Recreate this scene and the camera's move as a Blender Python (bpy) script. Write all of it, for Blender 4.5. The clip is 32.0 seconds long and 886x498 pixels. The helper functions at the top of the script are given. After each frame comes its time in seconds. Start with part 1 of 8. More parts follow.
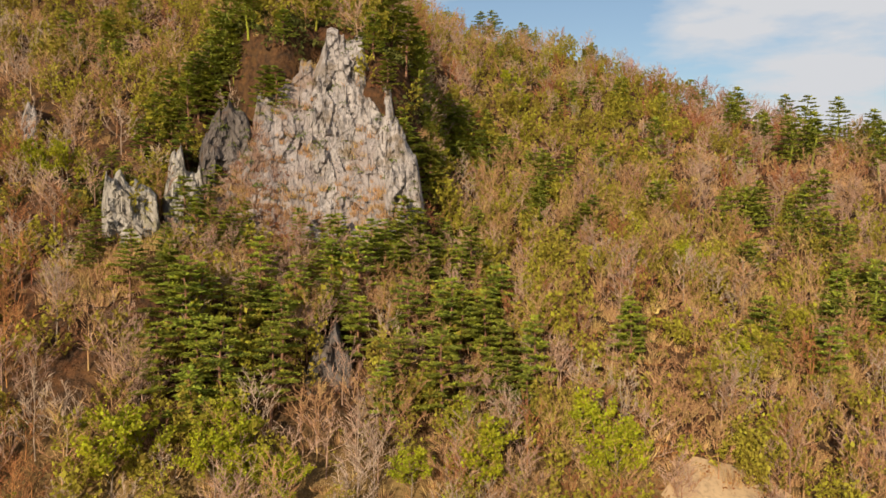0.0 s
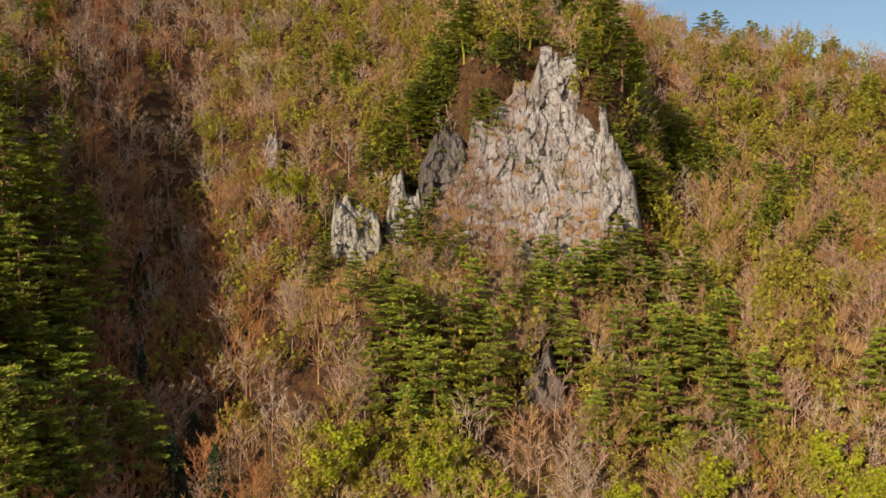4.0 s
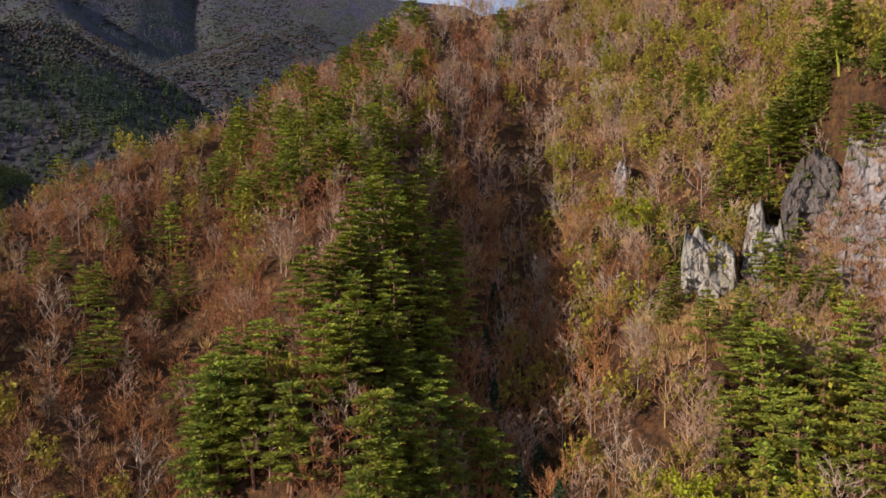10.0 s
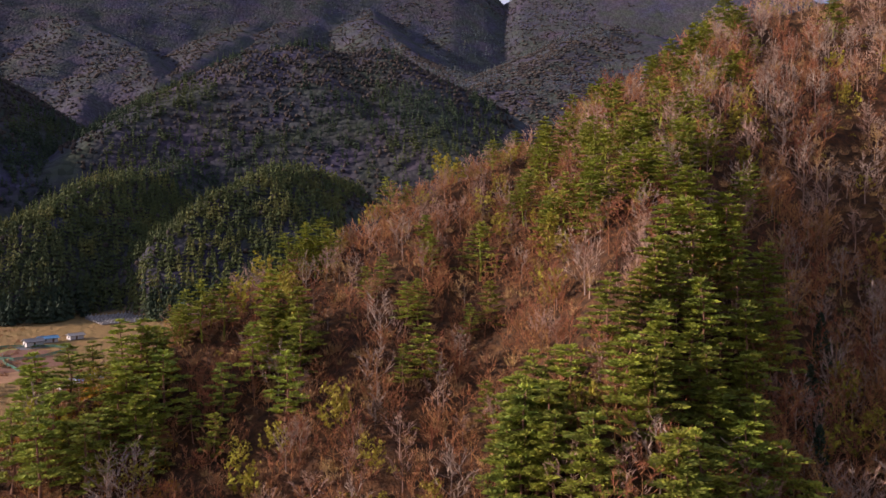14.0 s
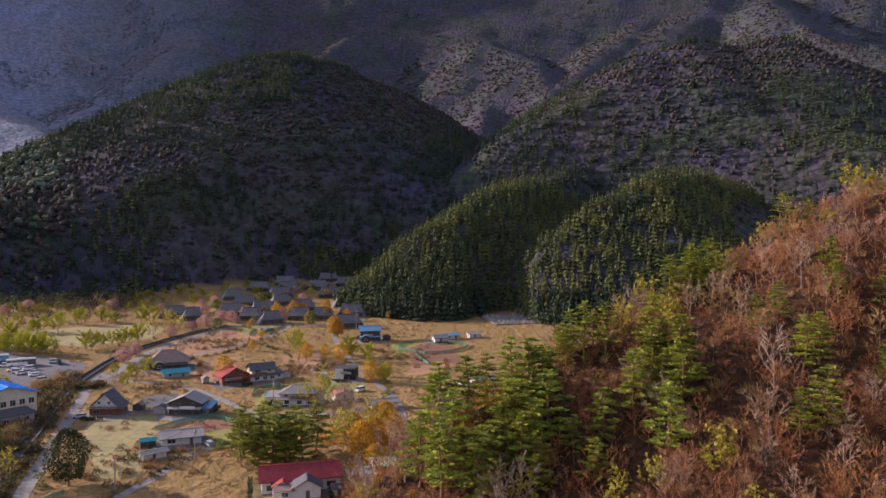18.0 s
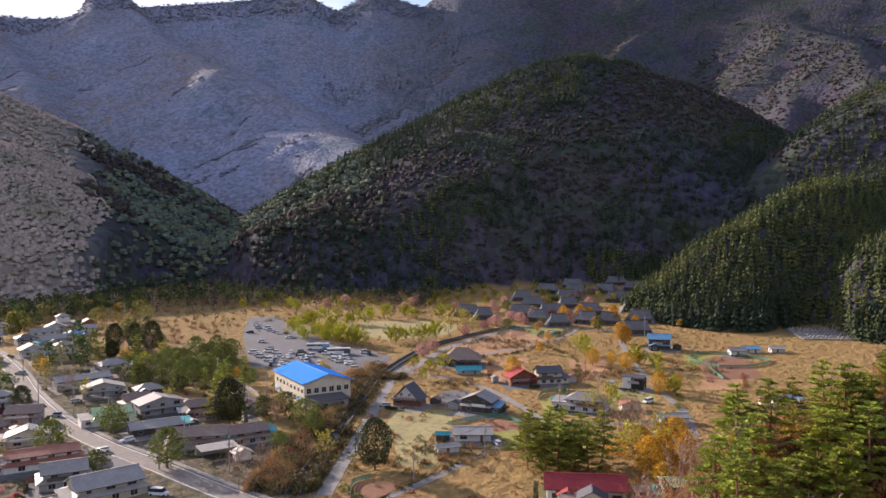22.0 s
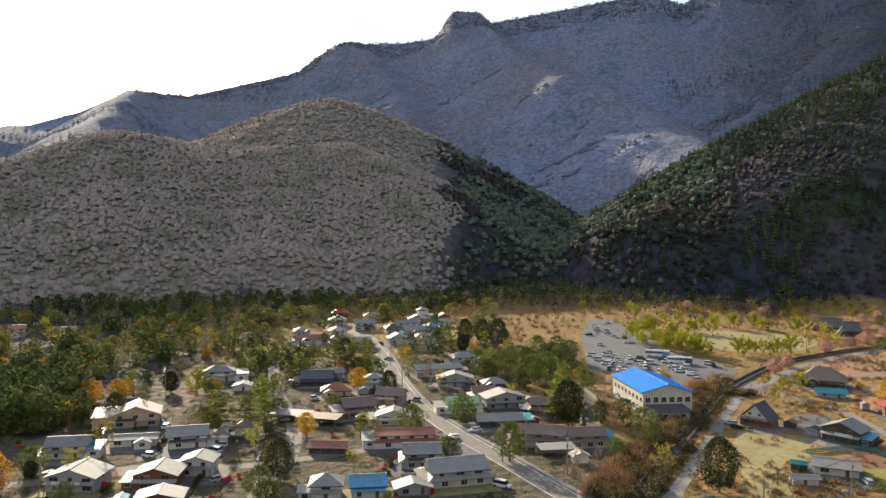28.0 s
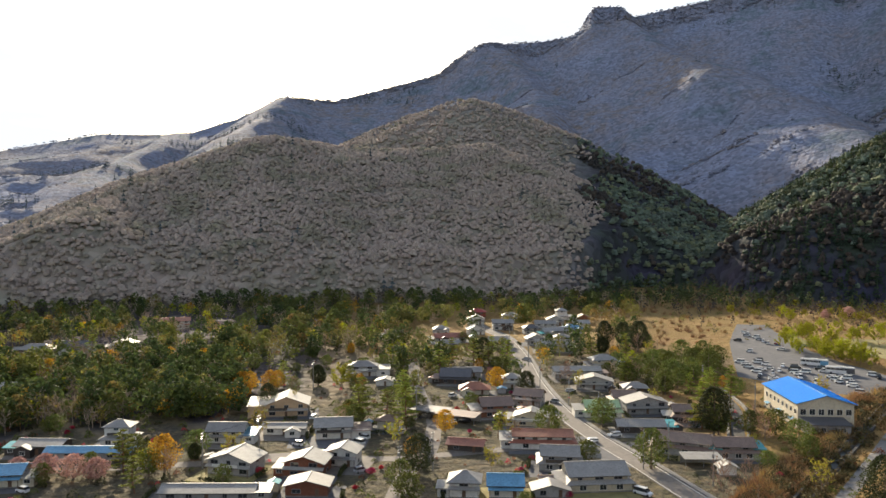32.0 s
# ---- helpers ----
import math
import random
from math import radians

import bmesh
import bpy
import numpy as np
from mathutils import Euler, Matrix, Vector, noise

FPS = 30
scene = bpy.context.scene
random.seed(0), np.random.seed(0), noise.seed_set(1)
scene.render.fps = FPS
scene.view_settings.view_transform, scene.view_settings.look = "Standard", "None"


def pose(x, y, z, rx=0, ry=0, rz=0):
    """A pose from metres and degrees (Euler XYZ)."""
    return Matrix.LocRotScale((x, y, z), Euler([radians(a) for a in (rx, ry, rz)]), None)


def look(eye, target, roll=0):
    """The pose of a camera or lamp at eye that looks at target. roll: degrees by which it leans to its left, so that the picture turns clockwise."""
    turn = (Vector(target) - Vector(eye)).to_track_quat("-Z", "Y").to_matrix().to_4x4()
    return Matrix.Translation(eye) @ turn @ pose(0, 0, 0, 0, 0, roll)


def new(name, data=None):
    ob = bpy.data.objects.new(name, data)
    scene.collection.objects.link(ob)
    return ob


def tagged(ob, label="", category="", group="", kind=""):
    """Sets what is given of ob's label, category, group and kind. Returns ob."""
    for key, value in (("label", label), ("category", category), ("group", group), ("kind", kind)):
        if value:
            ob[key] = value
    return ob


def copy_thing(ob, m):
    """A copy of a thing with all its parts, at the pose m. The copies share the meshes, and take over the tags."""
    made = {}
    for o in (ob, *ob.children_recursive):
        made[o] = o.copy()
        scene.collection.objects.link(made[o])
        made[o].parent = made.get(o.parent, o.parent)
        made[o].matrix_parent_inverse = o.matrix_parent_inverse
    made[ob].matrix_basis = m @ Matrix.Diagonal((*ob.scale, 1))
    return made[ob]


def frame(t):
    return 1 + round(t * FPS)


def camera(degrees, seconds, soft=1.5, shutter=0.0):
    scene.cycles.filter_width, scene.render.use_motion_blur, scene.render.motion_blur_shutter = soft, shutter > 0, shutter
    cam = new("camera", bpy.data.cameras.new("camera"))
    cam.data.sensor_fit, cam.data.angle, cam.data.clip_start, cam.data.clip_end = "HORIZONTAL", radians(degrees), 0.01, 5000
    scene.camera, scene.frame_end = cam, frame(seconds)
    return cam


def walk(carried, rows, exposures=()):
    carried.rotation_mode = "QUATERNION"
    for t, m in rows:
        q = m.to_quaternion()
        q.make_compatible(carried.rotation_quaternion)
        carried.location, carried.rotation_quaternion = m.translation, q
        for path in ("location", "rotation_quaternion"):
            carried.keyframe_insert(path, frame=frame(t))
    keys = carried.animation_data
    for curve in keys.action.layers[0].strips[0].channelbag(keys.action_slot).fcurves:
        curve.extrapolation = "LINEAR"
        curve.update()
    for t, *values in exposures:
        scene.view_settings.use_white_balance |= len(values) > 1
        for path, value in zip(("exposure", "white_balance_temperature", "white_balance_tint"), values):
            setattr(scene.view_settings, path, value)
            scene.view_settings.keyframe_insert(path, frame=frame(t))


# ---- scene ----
from mathutils.bvhtree import BVHTree

# ------------------------------------------------------------------ camera
cam = camera(59.88, 32.0, soft=1.55)
# seconds, x, y, z, yaw, pitch, roll: a drone that hovers, climbs a little and turns to its left
ROWS = [
    (0.0, -0.00, 0.00, 46.56, 0.00, -3.05, -0.91),
    (0.5, 0.03, 0.14, 46.90, 1.80, -3.03, -0.83),
    (1.0, 0.06, 0.29, 47.24, 3.91, -3.00, -0.75),
    (1.5, 0.10, 0.44, 47.59, 5.90, -2.97, -0.66),
    (2.0, 0.15, 0.61, 47.94, 7.94, -2.93, -0.53),
    (2.5, 0.21, 0.81, 48.29, 9.98, -2.88, -0.42),
    (3.0, 0.27, 1.03, 48.63, 11.98, -2.84, -0.33),
    (3.5, 0.34, 1.27, 48.96, 13.98, -2.77, -0.25),
    (5.5, 0.56, 2.23, 50.07, 22.10, -2.42, 0.05),
    (6.0, 0.58, 2.34, 50.39, 24.14, -2.35, 0.09),
    (6.5, 0.61, 2.43, 50.72, 26.19, -2.28, 0.14),
    (7.0, 0.62, 2.50, 51.07, 28.23, -2.21, 0.16),
    (7.5, 0.63, 2.57, 51.43, 30.26, -2.13, 0.18),
    (8.0, 0.62, 2.65, 51.82, 32.26, -2.03, 0.18),
    (8.5, 0.57, 2.74, 52.24, 34.26, -1.98, 0.16),
    (9.0, 0.50, 2.84, 52.67, 36.31, -1.93, 0.14),
    (9.5, 0.40, 2.93, 53.12, 38.96, -1.90, 0.14),
    (10.0, 0.30, 3.01, 53.58, 41.65, -1.89, 0.14),
    (10.5, 0.22, 3.05, 54.04, 44.29, -1.88, 0.13),
    (11.0, 0.14, 3.07, 54.50, 46.89, -1.86, 0.13),
    (11.5, 0.06, 3.07, 54.96, 49.45, -1.88, 0.12),
    (12.0, -0.04, 3.08, 55.42, 51.94, -1.87, 0.11),
    (12.5, -0.15, 3.09, 55.90, 54.40, -1.86, 0.10),
    (13.0, -0.28, 3.11, 56.41, 57.09, -1.83, 0.07),
    (13.5, -0.42, 3.13, 56.96, 60.44, -1.77, 0.01),
    (14.0, -0.57, 3.17, 57.54, 63.87, -1.74, -0.02),
    (14.5, -0.73, 3.22, 58.16, 67.30, -1.77, -0.02),
    (16.5, -1.51, 3.62, 61.27, 81.17, -1.81, 0.20),
    (17.0, -1.71, 3.66, 61.85, 84.71, -1.77, 0.14),
    (17.5, -1.91, 3.69, 62.39, 88.36, -1.80, 0.07),
    (18.0, -2.13, 3.70, 62.88, 91.87, -1.83, 0.02),
    (18.5, -2.36, 3.71, 63.31, 95.19, -1.88, -0.00),
    (19.0, -2.59, 3.69, 63.68, 98.56, -1.91, 0.02),
    (19.5, -2.82, 3.67, 63.99, 101.77, -1.91, 0.05),
    (20.0, -3.04, 3.64, 64.25, 104.77, -1.89, 0.08),
    (20.5, -3.23, 3.58, 64.44, 107.03, -1.87, 0.10),
    (21.0, -3.40, 3.49, 64.59, 109.03, -1.84, 0.10),
    (21.5, -3.55, 3.36, 64.70, 111.04, -1.82, 0.06),
    (22.0, -3.70, 3.20, 64.80, 113.04, -1.79, 0.01),
    (22.5, -3.84, 3.02, 64.89, 115.09, -1.75, -0.06),
    (23.0, -3.98, 2.83, 64.99, 117.17, -1.72, -0.11),
    (23.5, -4.12, 2.63, 65.09, 119.19, -1.70, -0.17),
    (24.0, -4.25, 2.43, 65.19, 121.35, -1.69, -0.19),
    (24.5, -4.37, 2.24, 65.30, 123.61, -1.71, -0.20),
    (25.0, -4.49, 2.08, 65.41, 125.90, -1.72, -0.23),
    (25.5, -4.59, 1.93, 65.52, 128.17, -1.72, -0.22),
    (27.5, -4.78, 1.81, 65.94, 136.11, -1.75, -0.15),
    (28.0, -4.76, 1.84, 65.99, 137.91, -1.73, -0.13),
    (28.5, -4.72, 1.88, 66.04, 139.51, -1.74, -0.11),
    (29.0, -4.67, 1.93, 66.08, 140.91, -1.76, -0.12),
    (29.5, -4.60, 1.98, 66.11, 142.21, -1.76, -0.10),
    (30.0, -4.52, 2.04, 66.15, 143.47, -1.77, -0.11),
    (30.5, -4.44, 2.11, 66.19, 144.64, -1.78, -0.13),
    (31.0, -4.36, 2.17, 66.23, 145.78, -1.79, -0.14),
    (31.5, -4.27, 2.24, 66.27, 147.00, -1.78, -0.14),
    (32.0, -4.18, 2.32, 66.31, 148.17, -1.79, -0.13),
]
walk(cam, [(t, pose(x, y, z, 90 + pitch, roll, yaw)) for t, x, y, z, yaw, pitch, roll in ROWS],
     exposures=[(0.0, 0.30, 6700, 10), (3.0, 0.28, 6600, 10), (6.0, 0.24, 6150, 10), (10.0, 0.26, 5850, 16), (13.0, 0.34, 5950, 33), (17.0, 0.58, 5950, 33), (20.0, 0.84, 5750, 22),
                (23.0, 0.98, 6050, 24), (25.0, 0.92, 5850, 0), (28.0, 0.92, 6350, 8), (32.0, 0.92, 6400, 8)])

# ------------------------------------------------------------------ light
SUN_AZ, SUN_EL = 162.7, 20.0     # degrees to the left of +y, and above the horizon
sun_dir = Vector((-math.sin(radians(SUN_AZ)) * math.cos(radians(SUN_EL)),
                  math.cos(radians(SUN_AZ)) * math.cos(radians(SUN_EL)), math.sin(radians(SUN_EL))))
sun = new("sun", bpy.data.lights.new("sun", "SUN"))
sun.data.energy, sun.data.angle, sun.data.color = 5.0, radians(0.6), (1.0, 0.84, 0.62)
sun.matrix_world = look((0, 0, 300), Vector((0, 0, 300)) - sun_dir)


def build_world():
    w = bpy.data.worlds.new("sky")
    w.use_nodes = True
    scene.world = w
    nt = w.node_tree
    n, l = nt.nodes, nt.links
    n.clear()
    out, bg = n.new("ShaderNodeOutputWorld"), n.new("ShaderNodeBackground")
    sky = n.new("ShaderNodeTexSky")
    sky.sky_type, sky.sun_disc = "NISHITA", False
    sky.sun_elevation, sky.sun_rotation = radians(SUN_EL), radians(-SUN_AZ)
    sky.air_density, sky.dust_density, sky.ozone_density = 1.0, 1.6, 1.5
    # broken cloud on a flat ceiling, thinner towards the zenith
    tc, sep = n.new("ShaderNodeTexCoord"), n.new("ShaderNodeSeparateXYZ")
    l.new(tc.outputs["Generated"], sep.inputs[0])
    add = n.new("ShaderNodeMath"); add.operation = "ADD"; add.inputs[1].default_value = 0.12
    l.new(sep.outputs[2], add.inputs[0])
    dv = n.new("ShaderNodeVectorMath"); dv.operation = "DIVIDE"
    comb = n.new("ShaderNodeCombineXYZ")
    for i in range(3):
        l.new(add.outputs[0], comb.inputs[i])
    l.new(tc.outputs["Generated"], dv.inputs[0]); l.new(comb.outputs[0], dv.inputs[1])
    ns = n.new("ShaderNodeTexNoise")
    ns.inputs["Scale"].default_value, ns.inputs["Detail"].default_value, ns.inputs["Roughness"].default_value = 0.75, 7, 0.55
    l.new(dv.outputs[0], ns.inputs["Vector"])
    ramp = n.new("ShaderNodeValToRGB")
    ramp.color_ramp.elements[0].position, ramp.color_ramp.elements[1].position = 0.48, 0.58
    l.new(ns.outputs[0], ramp.inputs[0])
    mix = n.new("ShaderNodeMix"); mix.data_type = "RGBA"
    l.new(ramp.outputs[0], mix.inputs[0]); l.new(sky.outputs[0], mix.inputs[6])
    mix.inputs[7].default_value = (5.6, 5.8, 6.2, 1)
    l.new(mix.outputs[2], bg.inputs[0])
    bg.inputs[1].default_value = 0.095
    l.new(bg.outputs[0], out.inputs[0])


build_world()


# ------------------------------------------------------------------ materials
def material(name, base, other=None, scale=1.0, rough=0.85, metal=0.0, bump=0.0, bump_scale=None, third=None, scale2=None,
             island=0.0, per_object=0.0, translucent=0.0, ramp=(0.35, 0.65), spec=0.3):
    """A surface of two or three colours mingled by noise of two sizes, with grain."""
    m = bpy.data.materials.new(name)
    m.use_nodes = True
    nt = m.node_tree
    n, l = nt.nodes, nt.links
    b = n["Principled BSDF"]
    b.inputs["Roughness"].default_value, b.inputs["Metallic"].default_value = rough, metal
    b.inputs["Specular IOR Level"].default_value = spec
    geo = n.new("ShaderNodeNewGeometry")

    def nz(s, detail=5):
        q = n.new("ShaderNodeTexNoise")
        q.inputs["Scale"].default_value, q.inputs["Detail"].default_value = s, detail
        l.new(geo.outputs["Position"], q.inputs["Vector"])
        return q

    def blend(fac, a, c):
        q = n.new("ShaderNodeMix"); q.data_type = "RGBA"
        l.new(fac, q.inputs[0])
        for sock, v in ((q.inputs[6], a), (q.inputs[7], c)):
            if isinstance(v, tuple):
                sock.default_value = (*v, 1)
            else:
                l.new(v, sock)
        return q.outputs[2]

    def stretch(sock, lo, hi):
        q = n.new("ShaderNodeMapRange")
        q.inputs[1].default_value, q.inputs[2].default_value = lo, hi
        l.new(sock, q.inputs[0])
        return q.outputs[0]

    col = base
    other = other or tuple(c * 0.78 for c in base)
    first = nz(scale)
    col = blend(stretch(first.outputs[0], *ramp), base, other)
    if third:
        second = nz(scale2 or scale * 7)
        col = blend(stretch(second.outputs[0], 0.48, 0.68), col, third)
    for amount, sock in ((island, geo.outputs["Random Per Island"]), (per_object, n.new("ShaderNodeObjectInfo").outputs["Random"])):
        if amount:
            hs = n.new("ShaderNodeHueSaturation")
            q = n.new("ShaderNodeMapRange")
            q.inputs[3].default_value, q.inputs[4].default_value = 1 - amount, 1 + amount
            l.new(sock, q.inputs[0]); l.new(q.outputs[0], hs.inputs["Value"])
            q2 = n.new("ShaderNodeMapRange")
            q2.inputs[3].default_value, q2.inputs[4].default_value = 0.5 - amount * 0.05, 0.5 + amount * 0.05
            l.new(sock, q2.inputs[0]); l.new(q2.outputs[0], hs.inputs["Hue"])
            l.new(col, hs.inputs["Color"])
            col = hs.outputs[0]
    l.new(col, b.inputs["Base Color"])
    if bump:
        bp = n.new("ShaderNodeBump")
        bp.inputs["Strength"].default_value, bp.inputs["Distance"].default_value = min(1.0, bump), 0.15 if not bump_scale else 0.4 / bump_scale
        l.new(nz(bump_scale or scale * 9, 6).outputs[0], bp.inputs["Height"])
        l.new(bp.outputs[0], b.inputs["Normal"])
    if translucent:
        tr, ms, o = n.new("ShaderNodeBsdfTranslucent"), n.new("ShaderNodeMixShader"), n["Material Output"]
        l.new(col, tr.inputs[0])
        ms.inputs[0].default_value = translucent
        l.new(b.outputs[0], ms.inputs[1]); l.new(tr.outputs[0], ms.inputs[2]); l.new(ms.outputs[0], o.inputs[0])
    return m


M = {}
M["pine"] = material("pine_needles", (0.26, 0.285, 0.030), (0.15, 0.185, 0.028), 0.12, 0.8, third=(0.36, 0.37, 0.035), scale2=0.5, island=0.3, per_object=0.25, translucent=0.18)
M["cedar"] = material("cedar_needles", (0.040, 0.060, 0.028), (0.022, 0.038, 0.022), 0.03, 0.85, third=(0.062, 0.075, 0.022), scale2=0.012, island=0.3, per_object=0.15, translucent=0.2)
M["bare"] = material("bare_twigs", (0.43, 0.25, 0.125), (0.30, 0.16, 0.08), 0.05, 0.95, third=(0.43, 0.30, 0.115), scale2=0.11, island=0.3, per_object=0.2)
M["bare_pink"] = material("pinkish_bare_twigs", (0.43, 0.285, 0.205), (0.34, 0.215, 0.155), 0.05, 0.95, island=0.25, per_object=0.2)
M["bare_rust"] = material("rusty_bare_twigs", (0.34, 0.135, 0.058), (0.25, 0.10, 0.048), 0.05, 0.95, third=(0.36, 0.19, 0.07), scale2=0.11, island=0.25, per_object=0.2)
M["grey_bare"] = material("grey_twigs", (0.42, 0.315, 0.235), (0.32, 0.235, 0.18), 0.08, 0.95, island=0.2, per_object=0.2)
M["bud"] = material("budding_leaves", (0.38, 0.365, 0.03), (0.33, 0.27, 0.04), 0.07, 0.8, island=0.3, per_object=0.2, translucent=0.35)
M["lime"] = material("fresh_leaves", (0.40, 0.39, 0.018), (0.29, 0.31, 0.016), 0.3, 0.75, island=0.3, per_object=0.15, translucent=0.4)
M["orange"] = material("orange_young_leaves", (0.52, 0.27, 0.022), (0.40, 0.24, 0.025), 0.3, 0.8, island=0.3, per_object=0.15, translucent=0.4)
M["rust"] = material("rusty_leaves", (0.30, 0.13, 0.05), (0.22, 0.09, 0.04), 0.3, 0.85, island=0.3, per_object=0.2, translucent=0.3)
M["blossom"] = material("cherry_blossom", (0.55, 0.34, 0.30), (0.42, 0.24, 0.20), 0.4, 0.85, island=0.25, per_object=0.15, translucent=0.3)
M["azalea"] = material("azalea_flowers", (0.55, 0.05, 0.14), (0.42, 0.03, 0.05), 0.4, 0.85, island=0.3, per_object=0.3, translucent=0.2)
M["shrub"] = material("shrub_leaves", (0.10, 0.13, 0.028), (0.15, 0.155, 0.03), 0.4, 0.85, island=0.3, per_object=0.25, translucent=0.25)
M["bark_red"] = material("red_pine_bark", (0.26, 0.13, 0.075), (0.16, 0.09, 0.06), 1.5, 0.95, bump=0.5)
M["bark"] = material("grey_bark", (0.28, 0.215, 0.16), (0.17, 0.13, 0.10), 1.5, 0.95, bump=0.5)

def rock_material(name, a, c, stain, streak):
    """Weathered rock: upright streaks, pale ledges and dark joints."""
    m = bpy.data.materials.new(name)
    m.use_nodes = True
    n, l = m.node_tree.nodes, m.node_tree.links
    b = n["Principled BSDF"]
    b.inputs["Roughness"].default_value, b.inputs["Specular IOR Level"].default_value = 0.93, 0.2
    geo, up = n.new("ShaderNodeNewGeometry"), n.new("ShaderNodeMapping")
    up.inputs["Scale"].default_value = (1, 1, 0.22)
    l.new(geo.outputs["Position"], up.inputs["Vector"])

    def nz(vec, s, lo, hi):
        q, r = n.new("ShaderNodeTexNoise"), n.new("ShaderNodeMapRange")
        q.inputs["Scale"].default_value, q.inputs["Detail"].default_value, q.inputs["Roughness"].default_value = s, 7, 0.65
        l.new(vec, q.inputs["Vector"]); l.new(q.outputs[0], r.inputs[0])
        r.inputs[1].default_value, r.inputs[2].default_value = lo, hi
        return r.outputs[0]

    def mix(f, x, y):
        q = n.new("ShaderNodeMix"); q.data_type = "RGBA"
        l.new(f, q.inputs[0])
        for s, v in ((q.inputs[6], x), (q.inputs[7], y)):
            if isinstance(v, tuple):
                s.default_value = (*v, 1)
            else:
                l.new(v, s)
        return q.outputs[2]

    col = mix(nz(geo.outputs["Position"], 0.11, 0.38, 0.62), a, c)
    col = mix(nz(up.outputs[0], 0.9, 0.5, 0.66), col, streak)
    col = mix(nz(geo.outputs["Position"], 0.2, 0.54, 0.66), col, stain)
    l.new(col, b.inputs["Base Color"])
    bp = n.new("ShaderNodeBump"); bp.inputs["Strength"].default_value, bp.inputs["Distance"].default_value = 1.0, 0.7
    l.new(nz(up.outputs[0], 1.3, 0.2, 0.8), bp.inputs["Height"]); l.new(bp.outputs[0], b.inputs["Normal"])
    return m


M["rock"] = rock_material("grey_pink_cliff_rock", (0.37, 0.335, 0.33), (0.32, 0.27, 0.255), (0.27, 0.195, 0.155), (0.22, 0.195, 0.19))
M["rock_grey"] = rock_material("grey_column_rock", (0.47, 0.43, 0.42), (0.35, 0.315, 0.30), (0.22, 0.17, 0.12), (0.10, 0.092, 0.092))
M["rock_pale"] = rock_material("pale_pillar_rock", (0.46, 0.43, 0.39), (0.34, 0.31, 0.28), (0.22, 0.20, 0.12), (0.17, 0.155, 0.14))
# darker copy of the rock, with shade put into its base colours
M["rock_shaded"] = rock_material("dark_shaded_rock", (0.19, 0.165, 0.155), (0.13, 0.11, 0.10), (0.14, 0.09, 0.06), (0.07, 0.062, 0.06))


